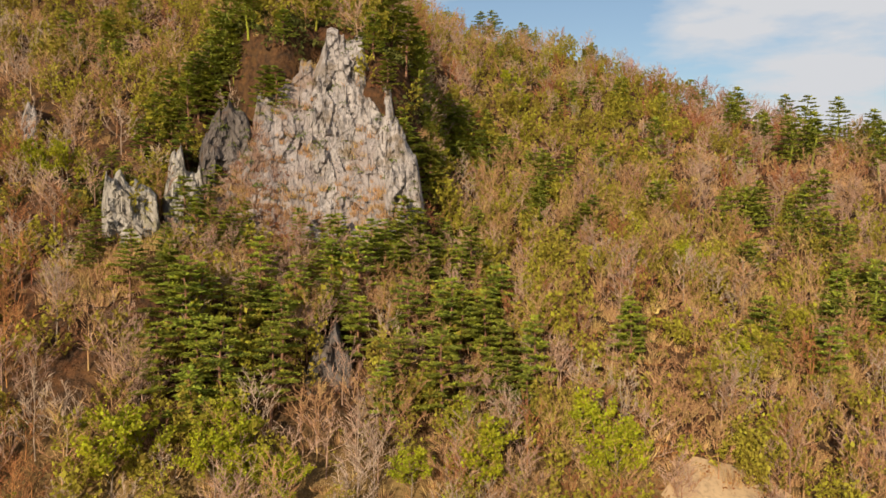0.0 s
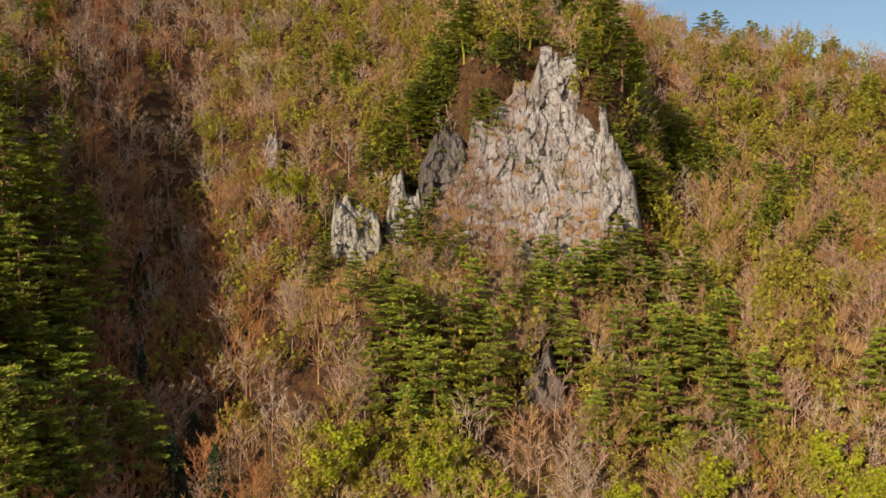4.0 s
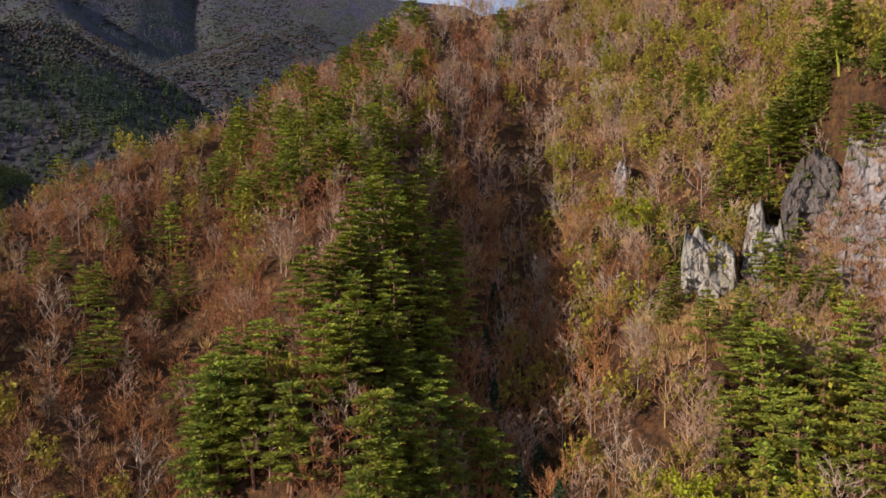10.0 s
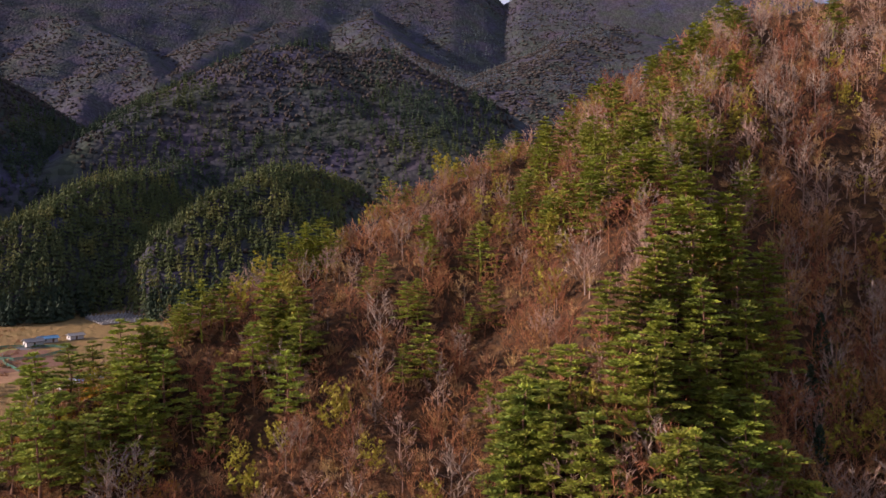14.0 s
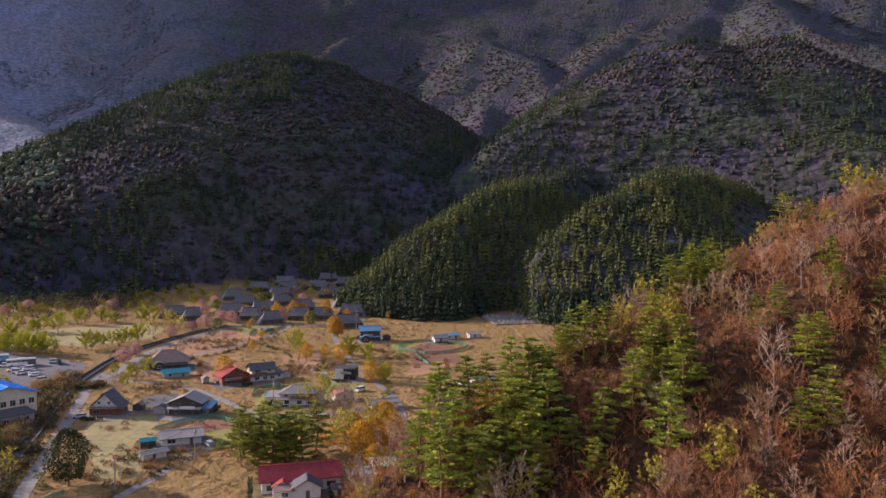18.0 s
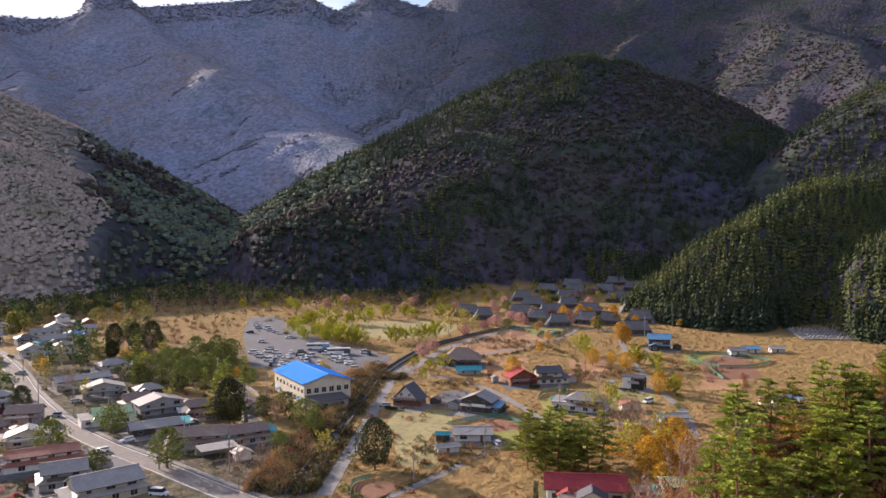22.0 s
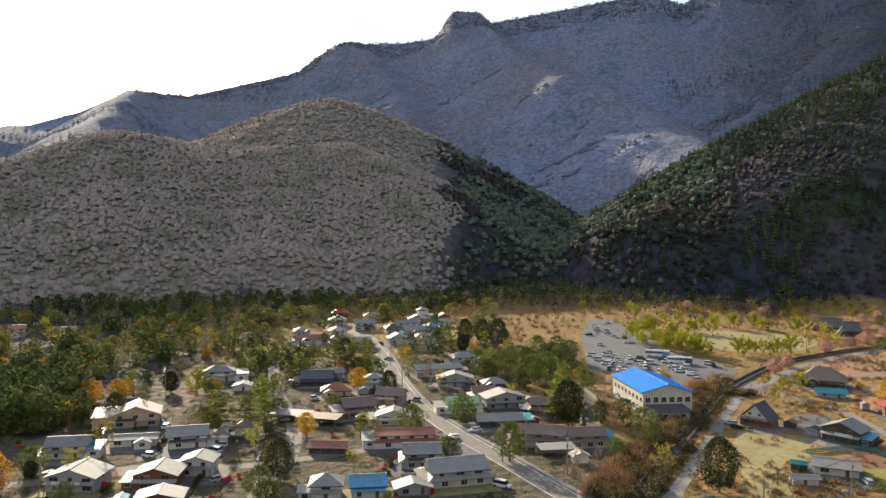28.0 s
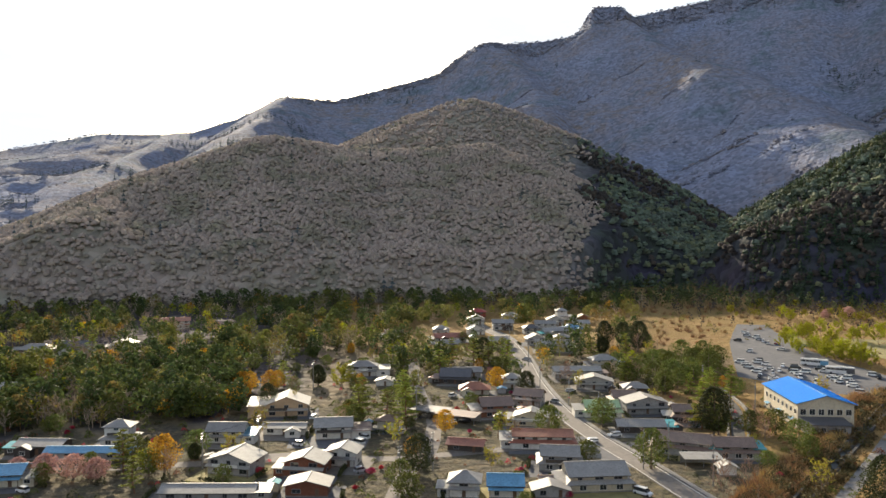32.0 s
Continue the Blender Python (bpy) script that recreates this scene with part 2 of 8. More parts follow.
def ground_material():
    """Leaf litter on the slopes, dry grass on the valley floor, dark woods' floor far out, with haze and shade put into
    its colours: told apart by steepness and distance.
    """
    m = bpy.data.materials.new("ground")
    m.use_nodes = True
    nt = m.node_tree
    n, l = nt.nodes, nt.links
    b = n["Principled BSDF"]
    b.inputs["Roughness"].default_value, b.inputs["Specular IOR Level"].default_value = 0.95, 0.1
    at = n.new("ShaderNodeAttribute"); at.attribute_name = "cover"
    geo = n.new("ShaderNodeNewGeometry")

    def nz(s, d=6):
        q = n.new("ShaderNodeTexNoise"); q.inputs["Scale"].default_value, q.inputs["Detail"].default_value = s, d
        q.inputs["Roughness"].default_value = 0.6
        l.new(geo.outputs["Position"], q.inputs["Vector"])
        r = n.new("ShaderNodeMapRange"); r.inputs[1].default_value, r.inputs[2].default_value = 0.36, 0.64
        l.new(q.outputs[0], r.inputs[0])
        return r.outputs[0]

    def mix(f, a, c):
        q = n.new("ShaderNodeMix"); q.data_type = "RGBA"
        l.new(f, q.inputs[0])
        for s, v in ((q.inputs[6], a), (q.inputs[7], c)):
            if isinstance(v, tuple):
                s.default_value = (*v, 1)
            else:
                l.new(v, s)
        return q.outputs[2]

    def narrow(s):
        q = n.new("ShaderNodeMapRange"); q.inputs[1].default_value, q.inputs[2].default_value = 0.62, 0.9
        l.new(nz(s, 7), q.inputs[0])
        return q.outputs[0]

    sep = n.new("ShaderNodeSeparateColor"); l.new(at.outputs["Color"], sep.inputs[0])
    litter = mix(nz(0.09), (0.125, 0.054, 0.026), (0.125, 0.068, 0.028))
    litter = mix(nz(0.6), litter, (0.045, 0.028, 0.018))
    grass = mix(nz(0.02), (0.34, 0.215, 0.105), (0.22, 0.185, 0.05))
    grass = mix(nz(0.045, 4), grass, (0.28, 0.15, 0.065))
    grass = mix(nz(0.11), grass, (0.31, 0.215, 0.08))
    grass = mix(nz(0.9), grass, (0.25, 0.165, 0.07))
    yard = mix(nz(0.06), (0.13, 0.115, 0.095), (0.10, 0.105, 0.04))
    yard = mix(nz(0.16), yard, (0.19, 0.145, 0.085))
    yard = mix(nz(0.5), yard, (0.085, 0.075, 0.055))
    grass = mix(sep.outputs[2], grass, yard)
    # violet-blue in this woods' floor stands in for haze on far slopes
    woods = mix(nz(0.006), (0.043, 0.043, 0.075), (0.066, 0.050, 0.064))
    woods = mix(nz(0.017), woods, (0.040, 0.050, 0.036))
    # high mountain woods: haze put into the base colour as pale blue-grey
    hazed = mix(nz(0.006), (0.18, 0.22, 0.33), (0.215, 0.22, 0.29))
    hazed = mix(nz(0.0034, 3), hazed, (0.20, 0.165, 0.15))
    hazed = mix(narrow(0.0075), hazed, (0.11, 0.145, 0.17))
    hazed = mix(nz(0.05), hazed, (0.185, 0.205, 0.27))
    # western woods' floor, its brown lifted as haze would pale it
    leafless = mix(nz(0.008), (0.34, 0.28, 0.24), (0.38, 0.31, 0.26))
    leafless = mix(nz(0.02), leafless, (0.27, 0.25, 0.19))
    hazed = mix(at.outputs["Alpha"], hazed, leafless)
    woods = mix(sep.outputs[2], woods, hazed)
    # every crown of the far canopy in its own tone
    cells = n.new("ShaderNodeTexVoronoi"); cells.inputs["Scale"].default_value = 0.16
    l.new(geo.outputs["Position"], cells.inputs["Vector"])
    tone = n.new("ShaderNodeSeparateColor"); l.new(cells.outputs["Color"], tone.inputs[0])
    span = n.new("ShaderNodeMapRange"); span.inputs[3].default_value, span.inputs[4].default_value = 0.7, 1.25
    l.new(tone.outputs[0], span.inputs[0])
    hs = n.new("ShaderNodeHueSaturation"); l.new(span.outputs[0], hs.inputs["Value"]); l.new(woods, hs.inputs["Color"])
    woods = hs.outputs[0]
    col = mix(sep.outputs[0], grass, litter)
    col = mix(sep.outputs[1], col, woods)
    l.new(col, b.inputs["Base Color"])
    # clods and tussocks near, tree crowns far off
    fine = n.new("ShaderNodeMath"); fine.operation = "MULTIPLY"; fine.inputs[1].default_value = 1.2
    l.new(nz(0.25, 8), fine.inputs[0])
    crowns = n.new("ShaderNodeMath"); crowns.operation = "MULTIPLY"; crowns.inputs[1].default_value = -1.8
    l.new(cells.outputs["Distance"], crowns.inputs[0])
    relief = n.new("ShaderNodeMix")
    l.new(sep.outputs[1], relief.inputs[0]); l.new(fine.outputs[0], relief.inputs[2]); l.new(crowns.outputs[0], relief.inputs[3])
    bp = n.new("ShaderNodeBump"); bp.inputs["Strength"].default_value, bp.inputs["Distance"].default_value = 0.8, 1.0
    l.new(relief.outputs[0], bp.inputs["Height"]); l.new(bp.outputs[0], b.inputs["Normal"])
    return m


M["ground"] = ground_material()


# ------------------------------------------------------------------ building helpers
def mesh_of(name, verts, faces, mat=None, smooth=False):
    me = bpy.data.meshes.new(name)
    me.from_pydata([tuple(v) for v in verts], [], faces)
    if mat:
        me.materials.append(mat)
    if smooth:
        me.polygons.foreach_set("use_smooth", [True] * len(me.polygons))
    me.update()
    return me


def part(name, bm, mat, parent=None, label=""):
    """One mesh object from a bmesh (or a ready mesh), under its thing."""
    if isinstance(bm, bpy.types.Mesh):
        me = bm
    else:
        me = bpy.data.meshes.new(name)
        bm.to_mesh(me)
        bm.free()
    if mat and not me.materials:
        me.materials.append(mat)
    ob = new(name, me)
    ob.parent = parent
    if label:
        ob["label"] = label
    return ob


def thing(name, m, label, category, group="", kind=""):
    ob = new(name)
    ob.empty_display_size = 0.5
    ob.matrix_world = m
    return tagged(ob, label, category, group, kind)


def box(bm, x0, x1, y0, y1, z0, z1):
    v = [bm.verts.new((x, y, z)) for z in (z0, z1) for x, y in ((x0, y0), (x1, y0), (x1, y1), (x0, y1))]
    for f in ((3, 2, 1, 0), (4, 5, 6, 7), (0, 1, 5, 4), (1, 2, 6, 5), (2, 3, 7, 6), (3, 0, 4, 7)):
        bm.faces.new([v[i] for i in f])
    return v


def boxes(*args):
    bm = bmesh.new()
    for a in args:
        box(bm, *a)
    return bm


# ------------------------------------------------------------------ the lie of the land
def table(rows):
    a = np.array(rows, float)
    return lambda az: [np.interp(az, a[:, 0], a[:, k]) for k in range(1, a.shape[1])]


# bearing to the left of +y, height of the crest, its distance, distance of the foot
NEAR_HILL = table([(-75, 0, 320, 250), (-60, 40, 320, 150), (-30, 67, 300, 120), (-24, 77, 305, 118), (-17.5, 87, 310, 112), (-9, 108, 320, 108),
                   (0, 123, 330, 106), (15, 150, 340, 108), (30, 150, 330, 113), (44, 126, 290, 104), (47, 110, 275, 100), (55.6, 82, 240, 105),
                   (63, 68, 215, 113), (71, 50, 200, 120), (79, 36, 185, 126), (88, 22, 172, 132), (94.5, 11, 162, 140), (99, 0, 155, 148)])
HIGH = table([(24, 0, 2500, 1100), (30, 500, 2500, 1100), (40, 740, 2500, 1100), (54, 800, 2500, 1050), (58, 790, 2500, 1050), (59.3, 755, 2500, 1050), (60.6, 800, 2500, 1050), (63, 860, 2500, 1020), (80, 960, 2500, 1000), (100, 960, 2500, 1000),
              (112, 842, 2500, 980), (114.4, 752, 2500, 980), (118, 800, 2500, 960), (120.7, 734, 2500, 960), (122.8, 778, 2500, 960), (126, 760, 2500, 950), (128.9, 742, 2500, 950),
              (132, 722, 2500, 950), (134.3, 706, 2500, 950), (135.2, 742, 2500, 950), (137.2, 742, 2500, 950), (138.4, 655, 2500, 950), (141, 640, 2500, 950), (144.2, 634, 2500, 950), (147, 562, 2480, 960), (149.2, 518, 2450, 980),
              (155.8, 442, 2450, 1000), (159.9, 440, 2400, 1000), (163, 372, 2400, 1000), (166.6, 318, 2400, 1000), (172, 310, 2400, 1000), (178, 250, 2400, 1000), (190, 200, 2400, 1100), (230, 200, 2400, 1100), (240, 0, 2400, 1100)])
EAST = table([(-75, 0, 3000, 1500), (-70, 200, 3000, 1500), (-45, 270, 3000, 1500), (-31, 335, 3000, 1500), (-29, 270, 3000, 1500), (-26.5, 60, 3000, 1600), (-25, 0, 3000, 1700)])
REAR = table([(182, 0, 1600, 700), (190, 30, 1600, 700), (230, 180, 1600, 700), (270, 180, 1600, 700), (300, 60, 1400, 600), (310, 0, 1300, 600)])
# crest lines of the hills and the spurs that run down from them: bearing, distance, height
RIDGE_KNOLL = [  # cedar knolls at the foot of the dark hill
    [(96.0, 497, 17), (94.0, 516, 36), (91.5, 547, 61), (88.2, 592, 85), (85.3, 652, 97), (80.8, 743, 120)],
    [(84.6, 457, 22), (83.1, 474, 51), (80.6, 495, 66), (78.2, 523, 82), (75.8, 563, 96), (73.0, 603, 96), (70.7, 643, 86)],
]
RIDGE_SPUR = [  # the dark hill behind the hamlet
    [(87.4, 772, 122), (84.5, 803, 154), (82.1, 832, 181), (79.6, 862, 216), (77.2, 892, 253), (74.0, 923, 271), (71.3, 933, 261), (68.7, 944, 270), (66.1, 963, 250), (64.0, 983, 230), (60.6, 1013, 204)],
    [(68.7, 933, 265), (71.2, 843, 196), (73.9, 733, 129), (75.8, 653, 94)],
    [(77.2, 892, 253), (78.7, 803, 182), (81.2, 723, 129), (84.0, 653, 95)],
    [(64.0, 983, 230), (65.0, 853, 175), (66.4, 703, 109)],
]
RIDGE_CONE = [  # the wooded cone
    [(125.1, 626, 39), (122.8, 681, 64), (121.2, 722, 81), (116.4, 801, 120), (112.2, 872, 166), (109.7, 912, 201), (106.9, 962, 238), (104.8, 997, 271), (102.7, 1002, 277), (100.2, 1008, 269), (97.8, 1017, 253), (95.8, 1033, 234), (93.9, 1053, 216), (91.5, 1083, 181), (89.6, 1103, 157)],
    [(102.7, 992, 271), (103.3, 893, 192), (104.2, 773, 108), (104.7, 652, 44)],
    [(106.8, 957, 237), (110.5, 802, 133), (112.6, 702, 79), (114.0, 612, 32)],
    [(97.8, 1008, 251), (97.8, 903, 166), (98.1, 783, 91), (98.8, 683, 38)],
]
RIDGE_HIGH = [  # spurs of the high mountain
    [(143.8, 2481, 647), (141.5, 2001, 415), (138.7, 1501, 214), (136.2, 1152, 106)],
    [(135.7, 2481, 731), (131.8, 2102, 514), (127.6, 1852, 416), (123.9, 1652, 328), (120.9, 1452, 240), (117.2, 1203, 160)],
    [(131.8, 2082, 490), (134.4, 1601, 225), (134.6, 1252, 95)],
    [(104.9, 2454, 710), (109.0, 2153, 563), (112.8, 1853, 407), (114.6, 1653, 321), (116.2, 1353, 201)],
    [(94.8, 2483, 749), (98.3, 2153, 586), (100.8, 1902, 474), (104.0, 1603, 329)],
    [(95.1, 2482, 758), (91.7, 2202, 616), (88.8, 2002, 533), (85.1, 1753, 427), (82.3, 1452, 294), (81.9, 1253, 206)],
    [(73.0, 2452, 746), (76.9, 2053, 554), (79.3, 1753, 410), (81.5, 1452, 281)],
    [(66.6, 2454, 721), (68.8, 2003, 526), (68.0, 1503, 337)],
    [(76.7, 2402, 738), (79.4, 2001, 534), (82.1, 1601, 356), (85.1, 1301, 234)],
    [(69.8, 2452, 766), (68.1, 2002, 558), (63.5, 1602, 372)],
    [(88.9, 2400, 689), (87.6, 1901, 450), (88.3, 1401, 243)],
    [(159.4, 2380, 449), (162.9, 1700, 240), (167.6, 1299, 134)],
    [(166.6, 2379, 333), (172.4, 1799, 179), (176.2, 1398, 90)],
]
RIDGE_BACK = [  # the hill behind the near crest
    [(69.8, 1251, 248), (64.8, 1302, 280), (61.0, 1352, 303), (56.9, 1452, 356), (54.8, 1603, 432), (52.8, 1752, 495), (49.7, 1803, 490)],
]
RIDGE_WEST_A = [  # the round western hill
    [(174.7, 599, 59), (170.9, 738, 85), (168.2, 799, 107), (165.7, 849, 130), (163.1, 884, 149), (160.6, 899, 165), (158.5, 905, 162), (156.1, 910, 155), (152.0, 915, 153), (148.7, 921, 156), (145.4, 931, 161), (143.5, 901, 148), (142.1, 831, 117), (140.6, 742, 79), (139.2, 671, 51), (137.7, 612, 21)],
    [(160.6, 895, 164), (160.0, 760, 103), (160.7, 640, 52)],
    [(148.7, 915, 156), (150.4, 790, 100), (150.2, 660, 51)],
    [(145.4, 926, 159), (144.9, 801, 101), (143.5, 661, 46)],
    [(168.2, 794, 106), (167.4, 689, 65)],
]
RIDGE_WEST_B = [  # the brown shoulder behind it
    [(155.4, 1250, 188), (152.1, 1250, 217), (149.6, 1240, 243), (146.3, 1221, 261), (144.4, 1191, 237), (142.5, 1121, 186), (140.7, 1042, 138), (139.3, 962, 99), (137.8, 852, 53)],
]


def fbm(x, y, seed, octaves=4, ridged=False):
    """Cheap smooth noise from turned sine waves, about -1 to 1."""
    rng = np.random.RandomState(seed)
    out, amp, k, tot = 0, 1.0, 1.0, 0
    for _ in range(octaves):
        s = 0
        for _ in range(4):
            a, p, q = rng.uniform(0, 6.283, 3)
            s = s + np.sin(k * (x * np.cos(a) + y * np.sin(a)) + p + 0.9 * np.sin(k * 0.7 * (x * np.sin(a) - y * np.cos(a)) + q))
        s = s / 2.6
        if ridged:
            s = 1 - 2 * np.abs(s)
        out, tot = out + amp * s, tot + amp
        amp, k = amp * 0.5, k * 2.1
    return out / tot


def ridges(lines, slope, soft):
    """A hill from its crest lines: it falls away on both sides of each, rounded on top."""
    seg = []
    for pts in lines:
        q = [(-math.sin(radians(a)) * r, math.cos(radians(a)) * r, z) for a, r, z in pts]
        seg += [(*p, *w) for p, w in zip(q, q[1:])]
    S = np.array(seg)

    def at(x, y):
        best, off = np.full(x.shape, -1e9), np.full(x.shape, 1e9)
        for x0, y0, z0, x1, y1, z1 in S:
            dx, dy = x1 - x0, y1 - y0
            k = np.clip(((x - x0) * dx + (y - y0) * dy) / (dx * dx + dy * dy), 0, 1)
            d = np.hypot(x - x0 - k * dx, y - y0 - k * dy)
            v = z0 + (z1 - z0) * k - slope * (np.sqrt(d * d + soft * soft) - soft)
            best, off = np.maximum(best, v), np.minimum(off, d)
        return best, off

    return at


# where the hills rise out of the valley floor: bearing, distance
FOOT = table([(30, 560), (60, 580), (84, 625), (96, 642), (104, 630), (110, 618), (117, 606), (122.8, 608), (126, 640), (129.5, 700), (133.5, 705), (136, 650), (138, 606), (141, 596), (150, 580), (161, 572), (177, 578), (190, 590)])
KNOLL_FOOT = table([(30, 440), (60, 444), (75, 452), (82, 456), (84.5, 466), (86, 498), (87.5, 500), (90, 478), (93, 472), (96, 488), (99, 520)])
HILLS = [(ridges(lines, slope, soft), rough) for lines, slope, soft, rough in (
    (RIDGE_KNOLL, 0.85, 9, 0.3), (RIDGE_SPUR, 0.62, 20, 0.6), (RIDGE_CONE, 0.58, 22, 0.6), (RIDGE_HIGH, 0.62, 24, 1.5), (RIDGE_BACK, 0.5, 30, 0.9), (RIDGE_WEST_A, 0.52, 24, 0.6), (RIDGE_WEST_B, 0.5, 30, 0.7))]


def mass(az, r, tab, power=1.0, back=0.55):
    zc, rc, rb = tab(az)
    t = np.clip((r - rb) / (rc - rb), 0, 1)
    up = zc * np.where(t < 1, t ** power, 1)
    return np.where(r > rc, zc - (r - rc) * back, up), t


def near_hill(az, r):
    z, t = mass(az, r, NEAR_HILL, 0.92, 0.35)
    g = lambda c, w: np.exp(-((az - c) / w) ** 2)
    hump = np.sin(np.pi * np.clip(t, 0, 1) ** 0.8)
    z = z + hump * (15 * g(49, 5.5) - 18 * g(34.5, 5) + 6 * g(22, 6) - 5 * g(-3, 4) + 5 * g(-14, 6) + 4 * g(70, 6) - 4 * g(62, 3))
    # the bluff: a step in the slope
    rim = 168 - 5 * g(2.5, 2) + 6 * np.sin(az * 0.9)
    wide = 1 / (1 + np.exp(-(az - 1.5) * 1.6)) / (1 + np.exp((az - 17) * 0.7))
    step = np.clip((r - rim) / 9, 0, 1)
    fade = np.clip((330 - r) / 150, 0, 1)
    z = z + wide * (step * 37 * fade + 5.5 * np.exp(-((r - 151) / 10) ** 2))
    return z, t


def rise_to_woods(az, r):
    """The valley floor climbs a little behind the hamlet."""
    return 0.055 * np.clip(r - 510, 0, 170) * np.clip((az - 93) / 5, 0, 1) * np.clip((114 - az) / 5, 0, 1)


def land(x, y):
    """Height of the bare ground, how much leaf litter, how much dark wood."""
    x, y = np.asarray(x, float), np.asarray(y, float)
    r = np.hypot(x, y) + 1e-6
    az = np.degrees(np.arctan2(-x, y))
    az = np.where(az < -75, az + 360, az)
    floor = np.clip(r - 330, 0, 500) * 0.03 + np.clip(r - 830, 0, 3000) * 0.06 + rise_to_woods(az, r)
    zn, tn = near_hill(az, r)
    zn = zn + np.clip(tn * 6, 0, 1) * (2.6 * fbm(x / 16, y / 16, 3) + 0.8 * fbm(x / 4, y / 4, 4, 2))
    best = np.maximum(floor, np.where(zn > -5, zn, floor))
    wood = np.zeros_like(r)
    far = (r > 425) & (az > 30) & (az < 200)
    fx, fy, fa, fr = x[far], y[far], az[far], r[far]
    if fx.size:
        lump = fbm(fx / 95, fy / 95, 5, 5)
        gully = fbm(fx / 170, fy / 170, 9, 5, True)
        wx, wy = fx + 26 * fbm(fx / 140, fy / 140, 41, 3), fy + 26 * fbm(fx / 140, fy / 140, 42, 3)
        top, fl = best[far], floor[far]
        zh, th = mass(fa, fr, HIGH, 1.9, 0.5)
        zh = zh + 14 * np.clip(th * 6, 0, 1) + fl * np.clip(1 - th, 0, 1) + np.sin(np.pi * np.clip(th, 0, 1)) * (34 * gully + 16 * lump)
        top = np.maximum(top, zh)
        for hill, rough in HILLS:
            lead = hill is HILLS[0][0]
            q = min(1.0, rough)
            z, d = hill(fx + (wx - fx) * q, fy + (wy - fy) * q)
            z = z + rough * np.clip(d / 70, 0, 1) * (17 * gully + 9 * lump)
            top = np.maximum(top, np.minimum(z, fl + np.clip(fr - (KNOLL_FOOT if lead else FOOT)(fa)[0], 0, None)))
        best[far] = top
    hit = best > np.maximum(floor, zn) + 0.5
    wood = np.where(hit, 1.0, wood)
    for tab, power, back, ribs, bumps in ((EAST, 1.0, 0.3, 50, 10), (REAR, 1.0, 0.3, 30, 10)):
        z, t = mass(az, r, tab, power, back)
        env = np.sin(np.pi * np.clip(t, 0, 1) ** 1.1) ** 0.8 * np.clip(tab(az)[0] / 60, 0, 1)
        z = z + floor * np.clip(1 - t, 0, 1) + env * (ribs * fbm(az / 3.2 + r / 800, r / 500, 9, 5) + bumps * fbm(x / 55, y / 55, 5, 5))
        hit = (z > best + 0.2) & (t > 0)
        best = np.where(hit, z, best)
        wood = np.where(hit, 1.0, wood)
    wood = np.where((r > 700) & (r > 640 + 90 * fbm(x / 50, y / 50, 12, 2)), 1.0, wood)
    litter = np.clip(tn * 12, 0, 1) * np.clip(NEAR_HILL(az)[0] / 9, 0, 1) * (zn > floor - 0.3) * (wood < 0.5)
    return best, litter, wood


def height(x, y):
    return float(land(np.array([x]), np.array([y]))[0][0])


def village(x, y):
    """How built-up the valley floor is."""
    r, a = np.hypot(x, y), np.degrees(np.arctan2(-x, y)) % 360
    return np.clip((a - 124 - 6 * np.sin(r / 40)) / 5, 0, 1) * np.clip((430 - r) / 60, 0, 1) * np.clip((200 - a) / 10, 0, 1)


def haze_tint(x, y):
    """Where the leafless woods of the high mountains take a blue-grey tint that stands in for haze."""
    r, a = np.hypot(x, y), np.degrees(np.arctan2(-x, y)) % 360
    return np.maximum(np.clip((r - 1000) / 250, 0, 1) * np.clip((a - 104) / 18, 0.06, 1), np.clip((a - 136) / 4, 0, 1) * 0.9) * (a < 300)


def west_haze(x, y):
    """Where the brown leafless woods of the western hills are paled to stand in for haze."""
    r, a = np.hypot(x, y), np.degrees(np.arctan2(-x, y)) % 360
    return np.clip((a - 136) / 4, 0, 1) * np.clip((1250 - r) / 150, 0, 1) * (a < 300)


def valley_wood_shade(x, y):
    """Where the floor under the valley woods is darkened, shade put into its colour."""
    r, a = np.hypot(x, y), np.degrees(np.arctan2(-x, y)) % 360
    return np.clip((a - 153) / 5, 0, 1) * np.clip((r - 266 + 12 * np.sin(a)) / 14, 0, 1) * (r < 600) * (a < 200)


